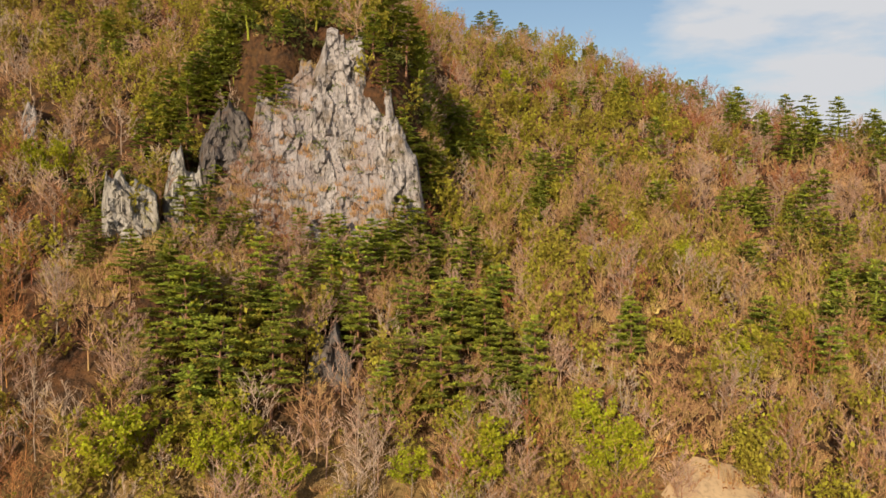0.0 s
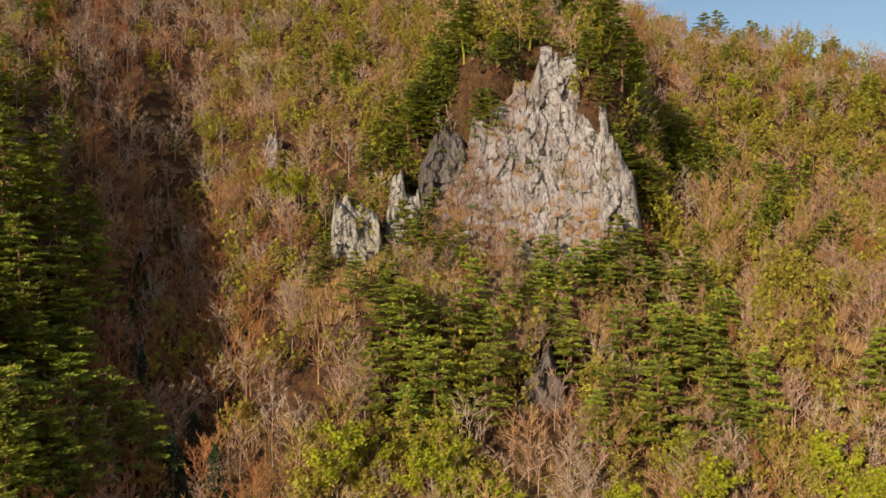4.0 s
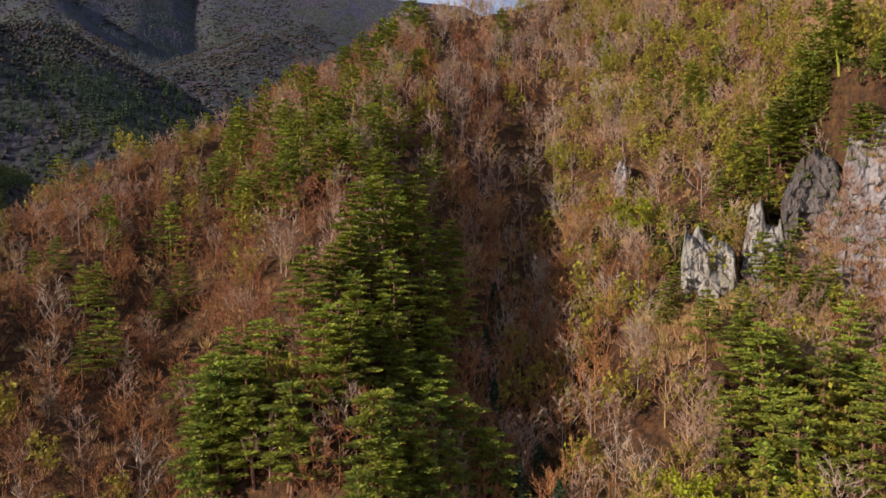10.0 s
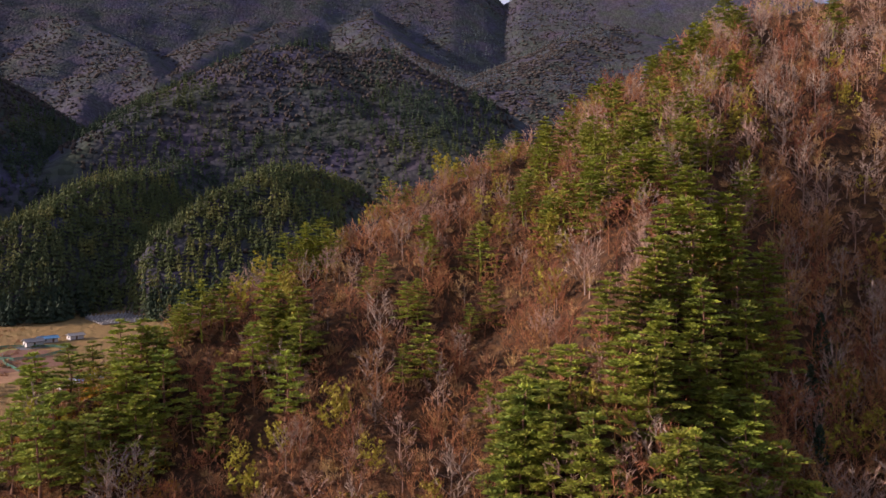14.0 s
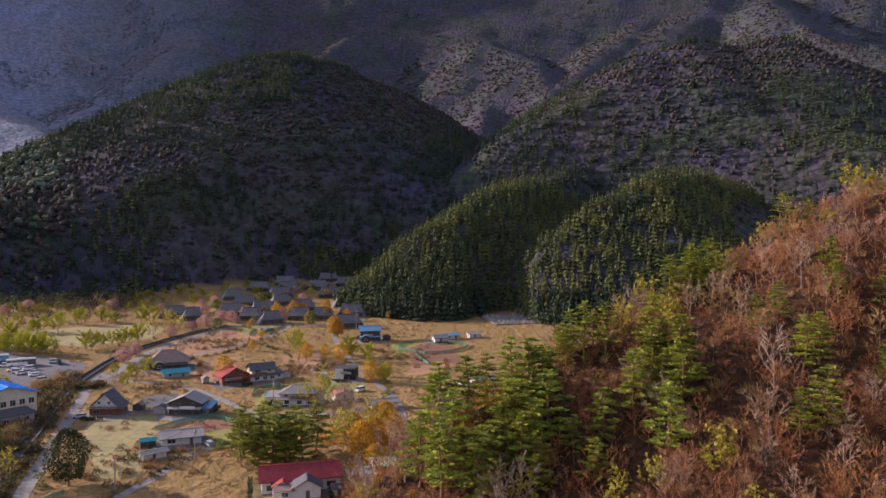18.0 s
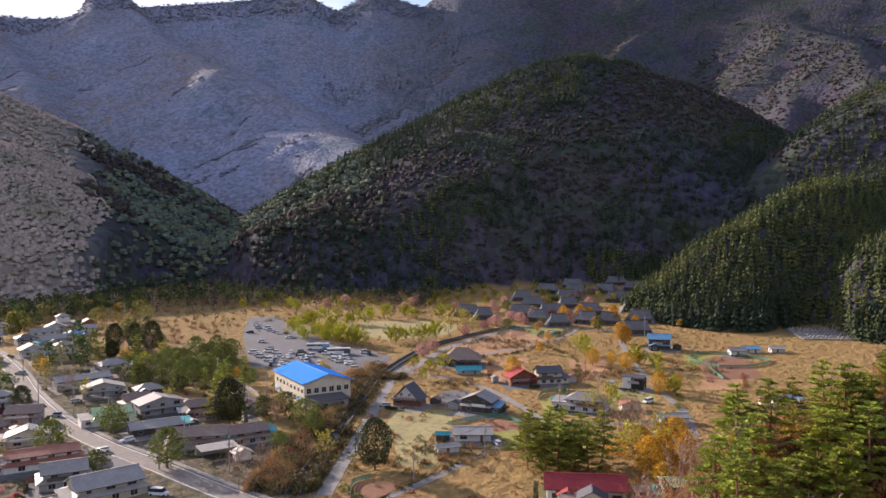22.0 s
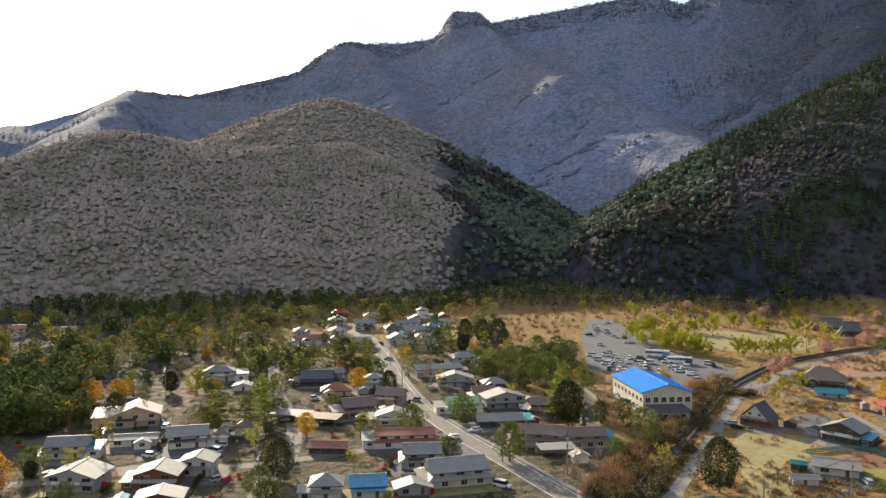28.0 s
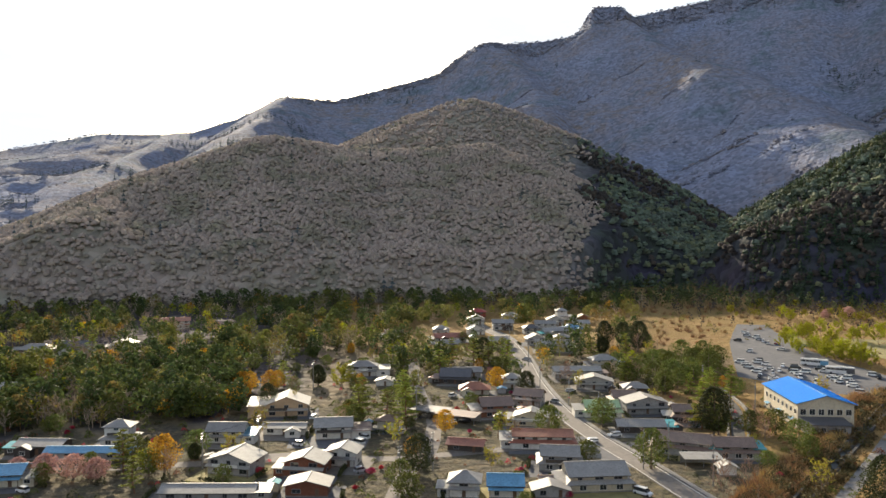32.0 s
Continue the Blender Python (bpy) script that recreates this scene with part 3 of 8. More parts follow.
def build_ground():
    az = np.concatenate([np.arange(-60, 35, 0.5), np.arange(35, 182, 0.32), np.arange(182, 300, 4.0)])
    r = np.concatenate([[0.0, 12, 25, 40, 55, 70, 80, 90], np.arange(96, 345, 2.5), np.geomspace(345, 1250, 125), np.arange(1265, 2560, 15.0), np.geomspace(2600, 4600, 14)])
    A, R = np.meshgrid(np.radians(az), r, indexing="ij")
    X, Y = -np.sin(A) * R, np.cos(A) * R
    Z, L, W = land(X, Y)
    na, nr = A.shape
    idx = np.arange(na * nr).reshape(na, nr)
    nxt = np.roll(idx, -1, axis=0)
    quads = np.stack([idx[:, :-1], idx[:, 1:], nxt[:, 1:], nxt[:, :-1]], -1).reshape(-1, 4)
    B = np.where(W > 0.5, haze_tint(X, Y), village(X, Y))
    # tree shade painted into the ground cover of the valley woods
    shade = valley_wood_shade(X, Y) * (Z < 12)
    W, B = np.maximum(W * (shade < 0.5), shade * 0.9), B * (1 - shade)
    me = bpy.data.meshes.new("ground")
    me.from_pydata(np.stack([X, Y, Z], -1).reshape(-1, 3).tolist(), [], quads[:, ::-1].tolist())
    c = me.color_attributes.new("cover", "FLOAT_COLOR", "POINT")
    c.data.foreach_set("color", np.stack([L, W, B, west_haze(X, Y)], -1).reshape(-1).astype(np.float32))
    me.polygons.foreach_set("use_smooth", [True] * len(me.polygons))
    me.materials.append(M["ground"])
    me.update()
    return tagged(new("ground", me), "valley floor of dry grass between wooded mountain slopes", "ground", kind="structure")


ground = build_ground()


# ------------------------------------------------------------------ the bluff and its outcrops
def crag(name, az0, az1, r, top, mat, label, lean=0.16, seed=1, rough=1.0, step=0.32, cell=(2.3, 6.5), sunk=2.0, jag=1.6, bury=12.0, parent=None):
    """A rock face between two bearings, broken into tilted facets of two sizes; it rises out of the slope and runs back into it."""
    width = radians(abs(az1 - az0)) * r
    nu = max(10, int(width / step))
    rng = np.random.RandomState(seed)
    u = np.linspace(0, 1, nu)
    a = np.radians(az0 + (az1 - az0) * u)
    foot = land(-np.sin(a) * r, np.cos(a) * r)[0] - sunk
    blocks = np.random.RandomState(seed + 5).uniform(-1, 1, 400)
    T = np.array([top(q) for q in u]) + 1.2 * fbm(u * width / 2.6, u * 0, seed + 3, 4) + jag * (blocks[(u * width / 1.7 + 0.5 * np.sin(u * width)).astype(int) + 8] + 0.6 * blocks[(u * width / 0.8).astype(int) + 150])
    T = np.maximum(T, foot + 1.0)
    nv = max(12, int((T - foot).max() / step))
    U, V = np.meshgrid(u, np.linspace(0, 1, nv), indexing="ij")
    Z = foot[:, None] + (T - foot)[:, None] * V
    s = U * width
    # upright columns, each standing out by its own amount, and ragged facets on them
    col = s + 0.9 * fbm(s / 5, Z / 6, seed + 40, 3) + 0.05 * Z
    out = 1.0 * fbm(s / 7, Z / 9, seed, 4) + 0.35 * fbm(col / 1.3, Z / 5, seed + 41, 3, True)
    for cw, ch, amp, tilt, k in ((cell[0] * 1.5, cell[1] * 1.5, 0.85, 0.30, 1), (cell[0] * 0.55, cell[1] * 0.42, 0.38, 0.5, 2), (0.7, 1.0, 0.12, 0.34, 3)):
        ws, wz = s + 0.35 * cw * fbm(s / cw, Z / ch, seed + 20 * k, 2), Z + 0.25 * ch * fbm(s / cw, Z / ch, seed + 20 * k + 1, 2) + 0.55 * s
        gi, gj = np.floor(ws / cw).astype(int), np.floor(wz / ch).astype(int)
        best, lift = np.full(s.shape, 1e9), np.zeros(s.shape)
        for di in (-1, 0, 1):
            for dj in (-1, 0, 1):
                ci, cj = gi + di, gj + dj
                h = (ci * 7349 + cj * 9151 + seed * 331 + k * 77) % 8192
                q = np.random.RandomState(seed + k).uniform(0, 1, (8192, 5))[h]
                dx, dz = ws / cw - (ci + q[..., 0]), wz / ch - (cj + q[..., 1])
                d = dx * dx + dz * dz
                val = amp * (q[..., 2] * 2 - 1) + tilt * cw * (dx * (q[..., 3] * 2 - 1) + dz * (q[..., 4] * 2 - 1))
                nearer = d < best
                best, lift = np.where(nearer, d, best), np.where(nearer, val, lift)
        out = out + lift
    edge = np.minimum(U, 1 - U)
    R = r + (Z - foot[:, None]) * lean - rough * out * np.clip(edge / 0.06, 0.2, 1) + bury * np.clip(1 - edge / 0.12, 0, 1) ** 2 + 3.5 * np.clip((V - 0.9) / 0.1, 0, 1) ** 2
    A = a[:, None] + 0 * V
    verts = np.stack([-np.sin(A) * R, np.cos(A) * R, Z], -1).reshape(-1, 3).tolist()
    idx = np.arange(nu * nv).reshape(nu, nv)
    fl = np.stack([idx[:-1, :-1], idx[1:, :-1], idx[1:, 1:], idx[:-1, 1:]], -1).reshape(-1, 4).tolist()
    n0 = len(verts)
    for i in range(nu):
        rr = R[i, -1] + 12
        x, y = -math.sin(a[i]) * rr, math.cos(a[i]) * rr
        verts.append((x, y, min(float(Z[i, -1]) - 0.5, height(x, y) + 1.0)))
    for i in range(nu - 1):
        fl.append([int(idx[i, -1]), int(idx[i + 1, -1]), n0 + i + 1, n0 + i])
    ob = new(name, mesh_of(name, verts, fl, mat))
    if parent:
        ob.parent, ob["label"] = parent, label
        return ob
    return tagged(ob, label, "cliff")


def lerp(*pts):
    xs, ys = zip(*pts)
    return lambda u: float(np.interp(u, xs, ys))


cliff = crag("cliff", 17.2, 2.8, 153, lerp((0, 50), (0.12, 56), (0.21, 60), (0.25, 69), (0.36, 74), (0.5, 78), (0.61, 82), (0.72, 83), (0.82, 79), (0.92, 75), (0.965, 66), (1, 56)), M["rock"],
             "broad pinkish-grey jointed rock face on the wooded slope", 0.46, 1, 0.9, jag=1.3, bury=4.0)
towers = [crag(nm, a0, a1, r, lerp(*top), M[mt], lab, ln, sd, 1.2, 0.27, (2.0, 5.0), jag=jg, bury=by, parent=cliff) for nm, a0, a1, r, top, mt, lab, ln, sd, jg, by in (
    ("buttress", 10.2, 3.4, 156, ((0, 70), (0.1, 77), (0.17, 82), (0.22, 85), (0.6, 85.5), (0.66, 80), (0.8, 77), (0.92, 73), (1, 62)), "rock_grey", "grey columned buttress crowned by a blunt tower", 0.34, 31, 1.2, 4.0),
    ("shoulder", 4.6, 1.4, 154.5, ((0, 62), (0.15, 66), (0.4, 64), (0.6, 60), (0.8, 56), (1, 48)), "rock_grey", "lower broken columns beside the tower", 0.34, 34, 1.3, 8.0),
    ("overhang", 17.6, 13.6, 156.5, ((0, 57), (0.2, 64), (0.5, 68), (0.8, 66), (1, 60)), "rock_shaded", "overhanging rock, its shade put into the colour", 0.28, 36, 1.2, 7.0))]
crag("rock_pillar", 23.9, 20.0, 154, lerp((0, 46), (0.08, 52.5), (0.3, 54), (0.42, 51), (0.7, 49), (0.9, 47), (1, 38)), M["rock_pale"], "pale weathered rock pillar standing out of the trees", 0.13, 7, 1.5, 0.26, (2.6, 5.0), jag=1.0, bury=4.0)
crag("rock_outcrop", 20.0, 16.9, 157, lerp((0, 48), (0.15, 55), (0.4, 58), (0.5, 53), (0.8, 54), (1, 46)), M["rock_pale"], "pale broken rock outcrop beside the rock face", 0.2, 11, 1.2, 0.26, (1.5, 4.0), jag=0.8, bury=4.0)
crag("rock_outcrop", 19.4, 16.0, 152, lerp((0, 36), (0.3, 42), (0.7, 41), (1, 34)), M["rock_grey"], "broken grey rocks below the pale outcrop", 0.35, 17, 1.2, 0.3, (1.6, 2.4), jag=0.9)
crag("rock_outcrop", 10.4, 6.2, 129, lerp((0, 17), (0.3, 25), (0.6, 26), (1, 17)), M["rock_shaded"], "rock wall between pine groves, its shade put into the colour", 0.24, 21, 1.1)
crag("rock_outcrop", 28.7, 27.6, 192, lerp((0, 62), (0.5, 68), (1, 63)), M["rock_grey"], "small grey rock among bare trees", 0.3, 23, 0.6)


# ------------------------------------------------------------------ trees
def tube(bm, pts, radii, n=5):
    rings = []
    for i, (p, r) in enumerate(zip(pts, radii)):
        d = (pts[min(i + 1, len(pts) - 1)] - pts[max(i - 1, 0)]).normalized()
        a = d.orthogonal().normalized()
        b = d.cross(a)
        rings.append([bm.verts.new(p + r * (math.cos(6.2832 * k / n) * a + math.sin(6.2832 * k / n) * b)) for k in range(n)])
    for q, w in zip(rings, rings[1:]):
        for k in range(n):
            bm.faces.new((q[k], q[(k + 1) % n], w[(k + 1) % n], w[k]))
    bm.faces.new(rings[-1])


def tuft(vs, fs, c, size, rng, flat=0.5):
    """One leaf spray: a bent, ragged pair of triangles."""
    d = Vector((rng.gauss(0, 1), rng.gauss(0, 1), rng.gauss(0, flat))).normalized()
    up = Vector((rng.gauss(0, flat), rng.gauss(0, flat), 1)).normalized()
    s = d.cross(up).normalized() * size * rng.uniform(0.3, 0.5)
    d = d * size * rng.uniform(0.6, 1.1)
    k = len(vs)
    vs += [c - d * 0.5, c + s, c + d * 0.6 + Vector((0, 0, size * 0.12)), c - s * rng.uniform(0.5, 1)]
    fs += [(k, k + 1, k + 2), (k, k + 2, k + 3)]


def sprig(vs, fs, a, b, w, rng):
    """A thin twig."""
    side = (b - a).cross(Vector((rng.gauss(0, 1), rng.gauss(0, 1), rng.gauss(0, 1)))).normalized() * w * 0.5
    k = len(vs)
    vs += [a - side, a + side, b]
    fs.append((k, k + 1, k + 2))


def pine_meshes(seed, h=13.0, spread=3.3, bare=0.34, leafy=1.0):
    """Red pine: a leaning reddish trunk, crooked limbs and broad flat pads of needles with gaps between them."""
    rng = random.Random(seed)
    bm = bmesh.new()
    bend = Vector((rng.uniform(-0.7, 0.7), rng.uniform(-0.7, 0.7), 0))
    axis = lambda t: Vector((0, 0, -0.6 + (h + 0.6) * t)) + bend * math.sin(t * 3.0) + Vector((0.25 * math.sin(t * 7 + seed), 0, 0))
    ts = [0, 0.15, 0.35, 0.55, 0.75, 0.95]
    tube(bm, [axis(t) for t in ts], [0.26 * (1 - t * 0.85) + 0.02 for t in ts], 6)
    vs, fs = [], []

    def pad(c, rad, n, way):
        """One flat pad: long needle sprays that fan outwards and lift a little at their tips."""
        big = 1.0 if leafy > 0.7 else 1.7
        for _ in range(n):
            q, a = rad * math.sqrt(rng.random()), rng.uniform(0, 6.283)
            p = Vector((math.cos(a) * q, math.sin(a) * q, 0.30 * rad * (1 - (q / rad) ** 2) * rng.uniform(-0.5, 1.0)))
            d = (Vector((math.cos(a), math.sin(a), 0)) * 0.8 + way * 0.6 + Vector((rng.gauss(0, 0.3), rng.gauss(0, 0.3), rng.uniform(-0.05, 0.45)))).normalized() * rng.uniform(0.5, 0.95) * (0.6 + 0.4 * big)
            w = d.cross(Vector((rng.gauss(0, 0.5), rng.gauss(0, 0.5), 1))).normalized() * rng.uniform(0.10, 0.17) * big
            k = len(vs)
            vs.extend([c + p - d * 0.4, c + p + w, c + p + d * 0.6, c + p - w])
            fs.extend([(k, k + 1, k + 2), (k, k + 2, k + 3)])

    turn = rng.uniform(0, 6.283)
    n = 30
    for i in range(n):
        t = bare + (0.95 - bare) * (i / (n - 1)) ** 0.9 + rng.uniform(-0.025, 0.025)
        k = min(1.0, max(0.0, (t - bare) / (1 - bare)))
        turn += 2.4 + rng.uniform(-0.5, 0.5)
        L = spread * (1.0 - 0.72 * k ** 1.5) * rng.uniform(0.5, 1.1)
        p0, d = axis(min(t, 0.96)), Vector((math.cos(turn), math.sin(turn), 0))
        tip = p0 + d * L + Vector((0, 0, L * rng.uniform(0.0, 0.25)))
        tube(bm, [p0, p0.lerp(tip, 0.5) + Vector((0, 0, -0.15)), tip], [0.08, 0.05, 0.02], 3)
        rad = (0.72 + 0.5 * (1 - k)) * rng.uniform(0.75, 1.25) * spread / 3.9
        for q, m in ((0.95, 1.0), (0.55, 0.85)):
            if q > 0.9 or L > 1.5:
                side = d.cross(Vector((0, 0, 1))) * rng.uniform(-0.6, 0.6) * rad
                pad(p0.lerp(tip, q) + side, rad * m, max(6, int(62 * leafy * m)), d)
    pad(axis(0.97) + Vector((0, 0, 0.2)), 0.8, int(50 * leafy) + 3, Vector((0, 0, 0.8)))
    trunk = bpy.data.meshes.new("trunk"); bm.to_mesh(trunk); bm.free(); trunk.materials.append(M["bark_red"])
    return trunk, mesh_of("crown", vs, fs, M["pine"])


def broad_meshes(seed, h=9.0, spread=2.6, twigs=5, leaves=0, leaf=0.4, mat="bare", leaf_mat=None, bark="bark", low=0.25, fine=0.115):
    """A leafless or budding broad-leaved tree: limbs that fork upwards into a rounded haze of fine twigs, leaves if any."""
    rng = random.Random(seed)
    bm = bmesh.new()
    top = Vector((rng.uniform(-0.6, 0.6), rng.uniform(-0.6, 0.6), h * 0.66))
    tube(bm, [Vector((0, 0, -0.5)), top * 0.4 + Vector((0.2, 0, 0)), top], [0.12 * h / 9, 0.075 * h / 9, 0.02], 5)
    vs, fs, lv, lf = [], [], [], []
    n = 8
    for i in range(n):
        t = low + (0.98 - low) * i / (n - 1)
        a = i * 2.4 + rng.random()
        out = spread * (1.15 - 0.85 * t ** 2) * rng.uniform(0.8, 1.1)
        p0 = top * t
        tip = Vector((p0.x + math.cos(a) * out, p0.y + math.sin(a) * out, min(h * 0.93, p0.z + h * rng.uniform(0.26, 0.40))))
        mid = p0.lerp(tip, 0.5) + Vector((math.cos(a), math.sin(a), 0)) * 0.16 * out - Vector((0, 0, 0.04 * h))
        tube(bm, [p0, mid, tip], [0.05, 0.032, 0.012], 3)
        for k in range(6):
            q = 0.25 + 0.75 * (k + rng.random()) / 6
            b0 = p0.lerp(mid, q * 2) if q < 0.5 else mid.lerp(tip, q * 2 - 1)
            d = Vector((rng.gauss(0, 0.5) + math.cos(a) * 0.45, rng.gauss(0, 0.5) + math.sin(a) * 0.45, rng.uniform(0.45, 1.1))).normalized()
            b1 = b0 + d * rng.uniform(0.9, 1.7) * h / 9
            sprig(vs, fs, b0, b1, fine * 1.35, rng)
            for _ in range(twigs):
                c0 = b0.lerp(b1, rng.uniform(0.25, 1.0))
                e = (d + Vector((rng.gauss(0, 0.55), rng.gauss(0, 0.55), rng.uniform(-0.1, 0.5)))).normalized()
                c1 = c0 + e * rng.uniform(0.45, 1.1) * h / 9
                sprig(vs, fs, c0, c1, fine, rng)
                for _ in range(leaves):
                    tuft(lv, lf, c0.lerp(c1, rng.random()) + Vector((rng.gauss(0, 0.25), rng.gauss(0, 0.25), rng.gauss(0, 0.2))), leaf * rng.uniform(0.6, 1.2), rng, 0.8)
    trunk = bpy.data.meshes.new("trunk"); bm.to_mesh(trunk); bm.free(); trunk.materials.append(M[bark])
    twig = mesh_of("branchwork", vs, fs, M[mat])
    return trunk, twig, (mesh_of("crown", lv, lf, M[leaf_mat]) if leaves else None)


def tree(name, meshes, names, x, y, scale, turn, label, group, category="tree", z=None, squash=1.0):
    e = thing(name, Matrix.LocRotScale((x, y, height(x, y) if z is None else z), Euler((0, 0, turn)), (scale * squash, scale * squash, scale)), label, category, group)
    for me, nm in zip(meshes, names):
        if me:
            ob = part(nm, me, None, e)
            if nm in ("branchwork", "crown"):
                ob["kind"] = "stuff"
    return e


PINES = [pine_meshes(s, h, w, b) for s, h, w, b in ((1, 13.5, 4.0, 0.22), (2, 14.5, 3.7, 0.32), (3, 12.5, 4.4, 0.18), (4, 14.5, 3.5, 0.26), (5, 12, 4.0, 0.12))]
BARE = [broad_meshes(s, h, w, 12, mat=m, fine=0.075) for s, h, w, m in ((11, 11, 3.6, "bare"), (12, 12, 3.1, "bare_pink"), (13, 10, 3.8, "bare_rust"), (14, 11.5, 2.8, "bare_pink"))]
GREYS = [broad_meshes(s, h, w, 12, mat="grey_bare", fine=0.075) for s, h, w in ((15, 11, 3.8), (16, 12, 3.3))]
BUDS = [broad_meshes(s, h, w, 2, 4, 0.66, "bare", "bud") for s, h, w in ((21, 10, 3.4), (22, 9, 3.6), (23, 11, 2.9))]
LIMES = [broad_meshes(s, h, w, 7, 9, 0.46, "bare", "lime") for s, h, w in ((31, 10, 3.4), (32, 9, 3.6))]



def cedar_meshes(seed, h=14.0, w=3.2):
    """A dense cedar with drooping ragged branches down to the ground."""
    rng = random.Random(seed)
    bm = bmesh.new()
    tube(bm, [Vector((0, 0, -0.5)), Vector((0.1, 0, h * 0.5)), Vector((0, 0, h * 0.97))], [0.24, 0.14, 0.02], 6)
    vs, fs = [], []
    for _ in range(620):
        t, a = rng.random() ** 1.25, rng.uniform(0, 6.283)
        rad = w * (1 - t) ** 0.75 * (0.45 + 0.6 * rng.random()) * (1 + 0.22 * math.sin(t * 40 + a))
        tuft(vs, fs, Vector((math.cos(a) * rad, math.sin(a) * rad, h * (0.08 + 0.92 * t) - 0.25 * rad)), rng.uniform(0.7, 1.3), rng, 0.5)
    trunk = bpy.data.meshes.new("trunk"); bm.to_mesh(trunk); bm.free(); trunk.materials.append(M["bark"])
    return trunk, mesh_of("crown", vs, fs, M["cedar"])


CEDARS = [cedar_meshes(s) for s in (91, 92)]
rnd = random.Random(5)
FAR_PINES = []


def pine_at(x, y, s):
    """A pine of its own near by; one of the joined woods higher up the hill."""
    if math.hypot(x, y) > 178:
        FAR_PINES.append((x, y, height(x, y) - 0.3, s))
    else:
        tree("red_pine", rnd.choice(PINES), ("trunk", "crown"), x, y, s, rnd.uniform(0, 6.28), "red pine with layered green needles on the hillside", "hillside pines")


# groves of pines on the near hill, where they stand
PINES_BLUFF = [(-42, 125, 11), (-34, 131, 11), (-27, 128, 10), (-44, 118, 10), (-34, 119, 11), (-27, 120, 10), (-38, 115, 9), (-54, 132, 8), (-46, 131, 9), (-26, 137, 8), (-14, 148, 8), (-5, 159, 8), (-20, 142, 8), (-14, 133, 9), (-6, 136, 10), (2, 138, 12), (8, 135, 11), (-7, 125, 10), (0, 124, 11), (11, 146, 9), (16, 128, 9), (5, 156, 9), (-9, 121, 8), (11, 126, 8), (-23, 168, 5), (-49, 174, 10), (-54, 168, 9), (-50, 169, 8), (-22, 203, 10), (-12, 185, 10), (-8, 208, 9), (1, 224, 10), (5, 217, 10), (-6, 173, 8), (-10, 166, 7), (11, 207, 8), (-44, 173, 9), (-62, 174, 8), (-64, 164, 7)]
PINES_EAST = [(25, 198, 9), (21, 184, 7), (33, 174, 6), (33, 262, 7), (48, 253, 8), (60, 214, 8), (54, 185, 8), (33, 134, 8), (19, 322, 9), (33, 320, 7), (93, 190, 11), (91, 173, 10), (89, 159, 10), (82, 176, 9), (80, 155, 9), (81, 145, 9), (112, 250, 9), (121, 253, 9), (106, 258, 8), (129, 247, 9), (93, 280, 7), (101, 276, 7), (72, 259, 8), (78, 191, 8), (68, 169, 8), (60, 141, 9), (69, 134, 8), (64, 140, 7), (27, 170, 5)]
PINES_CREST = [(-49, 176, 10), (-52, 172, 8), (-53, 167, 8), (-29, 221, 10), (-18, 203, 9), (-15, 226, 9), (-7, 192, 9), (-3, 215, 9), (1, 218, 9), (-9, 169, 8), (-7, 169, 9), (-59, 166, 8), (-22, 144, 8), (-87, 218, 7), (-132, 232, 9), (-172, 229, 9), (-187, 166, 9), (-182, 182, 9), (-164, 176, 8), (-143, 115, 10), (-147, 129, 8), (-128, 110, 9), (-133, 103, 9), (-136, 129, 8)]
PINES_RIB = [(-116, 116, 11), (-113, 121, 11), (-106, 104, 12), (-102, 92, 11), (-105, 115, 11), (-103, 119, 10), (-96, 97, 12), (-93, 87, 11), (-92, 98, 11), (-95, 114, 10), (-88, 101, 10), (-99, 83, 10), (-91, 80, 11), (-109, 70, 11), (-102, 68, 11), (-103, 64, 10), (-96, 69, 10), (-81, 82, 11), (-81, 92, 11), (-78, 96, 11), (-74, 98, 9), (-99, 73, 9), (-88, 82, 10), (-86, 90, 10), (-79, 78, 10), (-77, 85, 10)]
PINES_SPUR = [(-159, 120, 9), (-134, 105, 10), (-148, 130, 8), (-127, 116, 8), (-133, 129, 9), (-167, 80, 8), (-158, 90, 9), (-149, 67, 8), (-136, 66, 9), (-163, 42, 11), (-154, 44, 10), (-165, 17, 11), (-156, 13, 11), (-170, 20, 9), (-185, 56, 9), (-182, 61, 9), (-179, 27, 8), (-178, 118, 9), (-169, 110, 8), (-173, 167, 9), (-193, 204, 9), (-110, 79, 7), (-143, 84, 7), (-162, 63, 6)]
PINES_FOOT = [(-159, 41, 11), (-150, 44, 11), (-155, 37, 10), (-159, 20, 11), (-165, 17, 11), (-157, 11, 10), (-158, 1, 11), (-166, -3, 10), (-145, 6, 10), (-146, -1, 11), (-187, 56, 9), (-188, 61, 9), (-176, 30, 9), (-177, 26, 8), (-168, 3, 10), (-151, 14, 9), (-154, -6, 10), (-153, 30, 8)]
LIME_TREES = [(-46, 106, 9), (-30, 111, 9), (-32, 108, 8), (-22, 108, 7), (5, 117, 8), (6, 111, 9), (24, 116, 9), (26, 111, 9), (-50, 110, 6), (-4, 111, 6), (-57, 194, 7), (-62, 187, 5), (-49, 123, 5), (-84, 159, 8), (-76, 156, 8), (22, 263, 8), (24, 252, 7), (51, 162, 7), (55, 135, 6), (-43, 109, 8), (-27, 108, 7)]
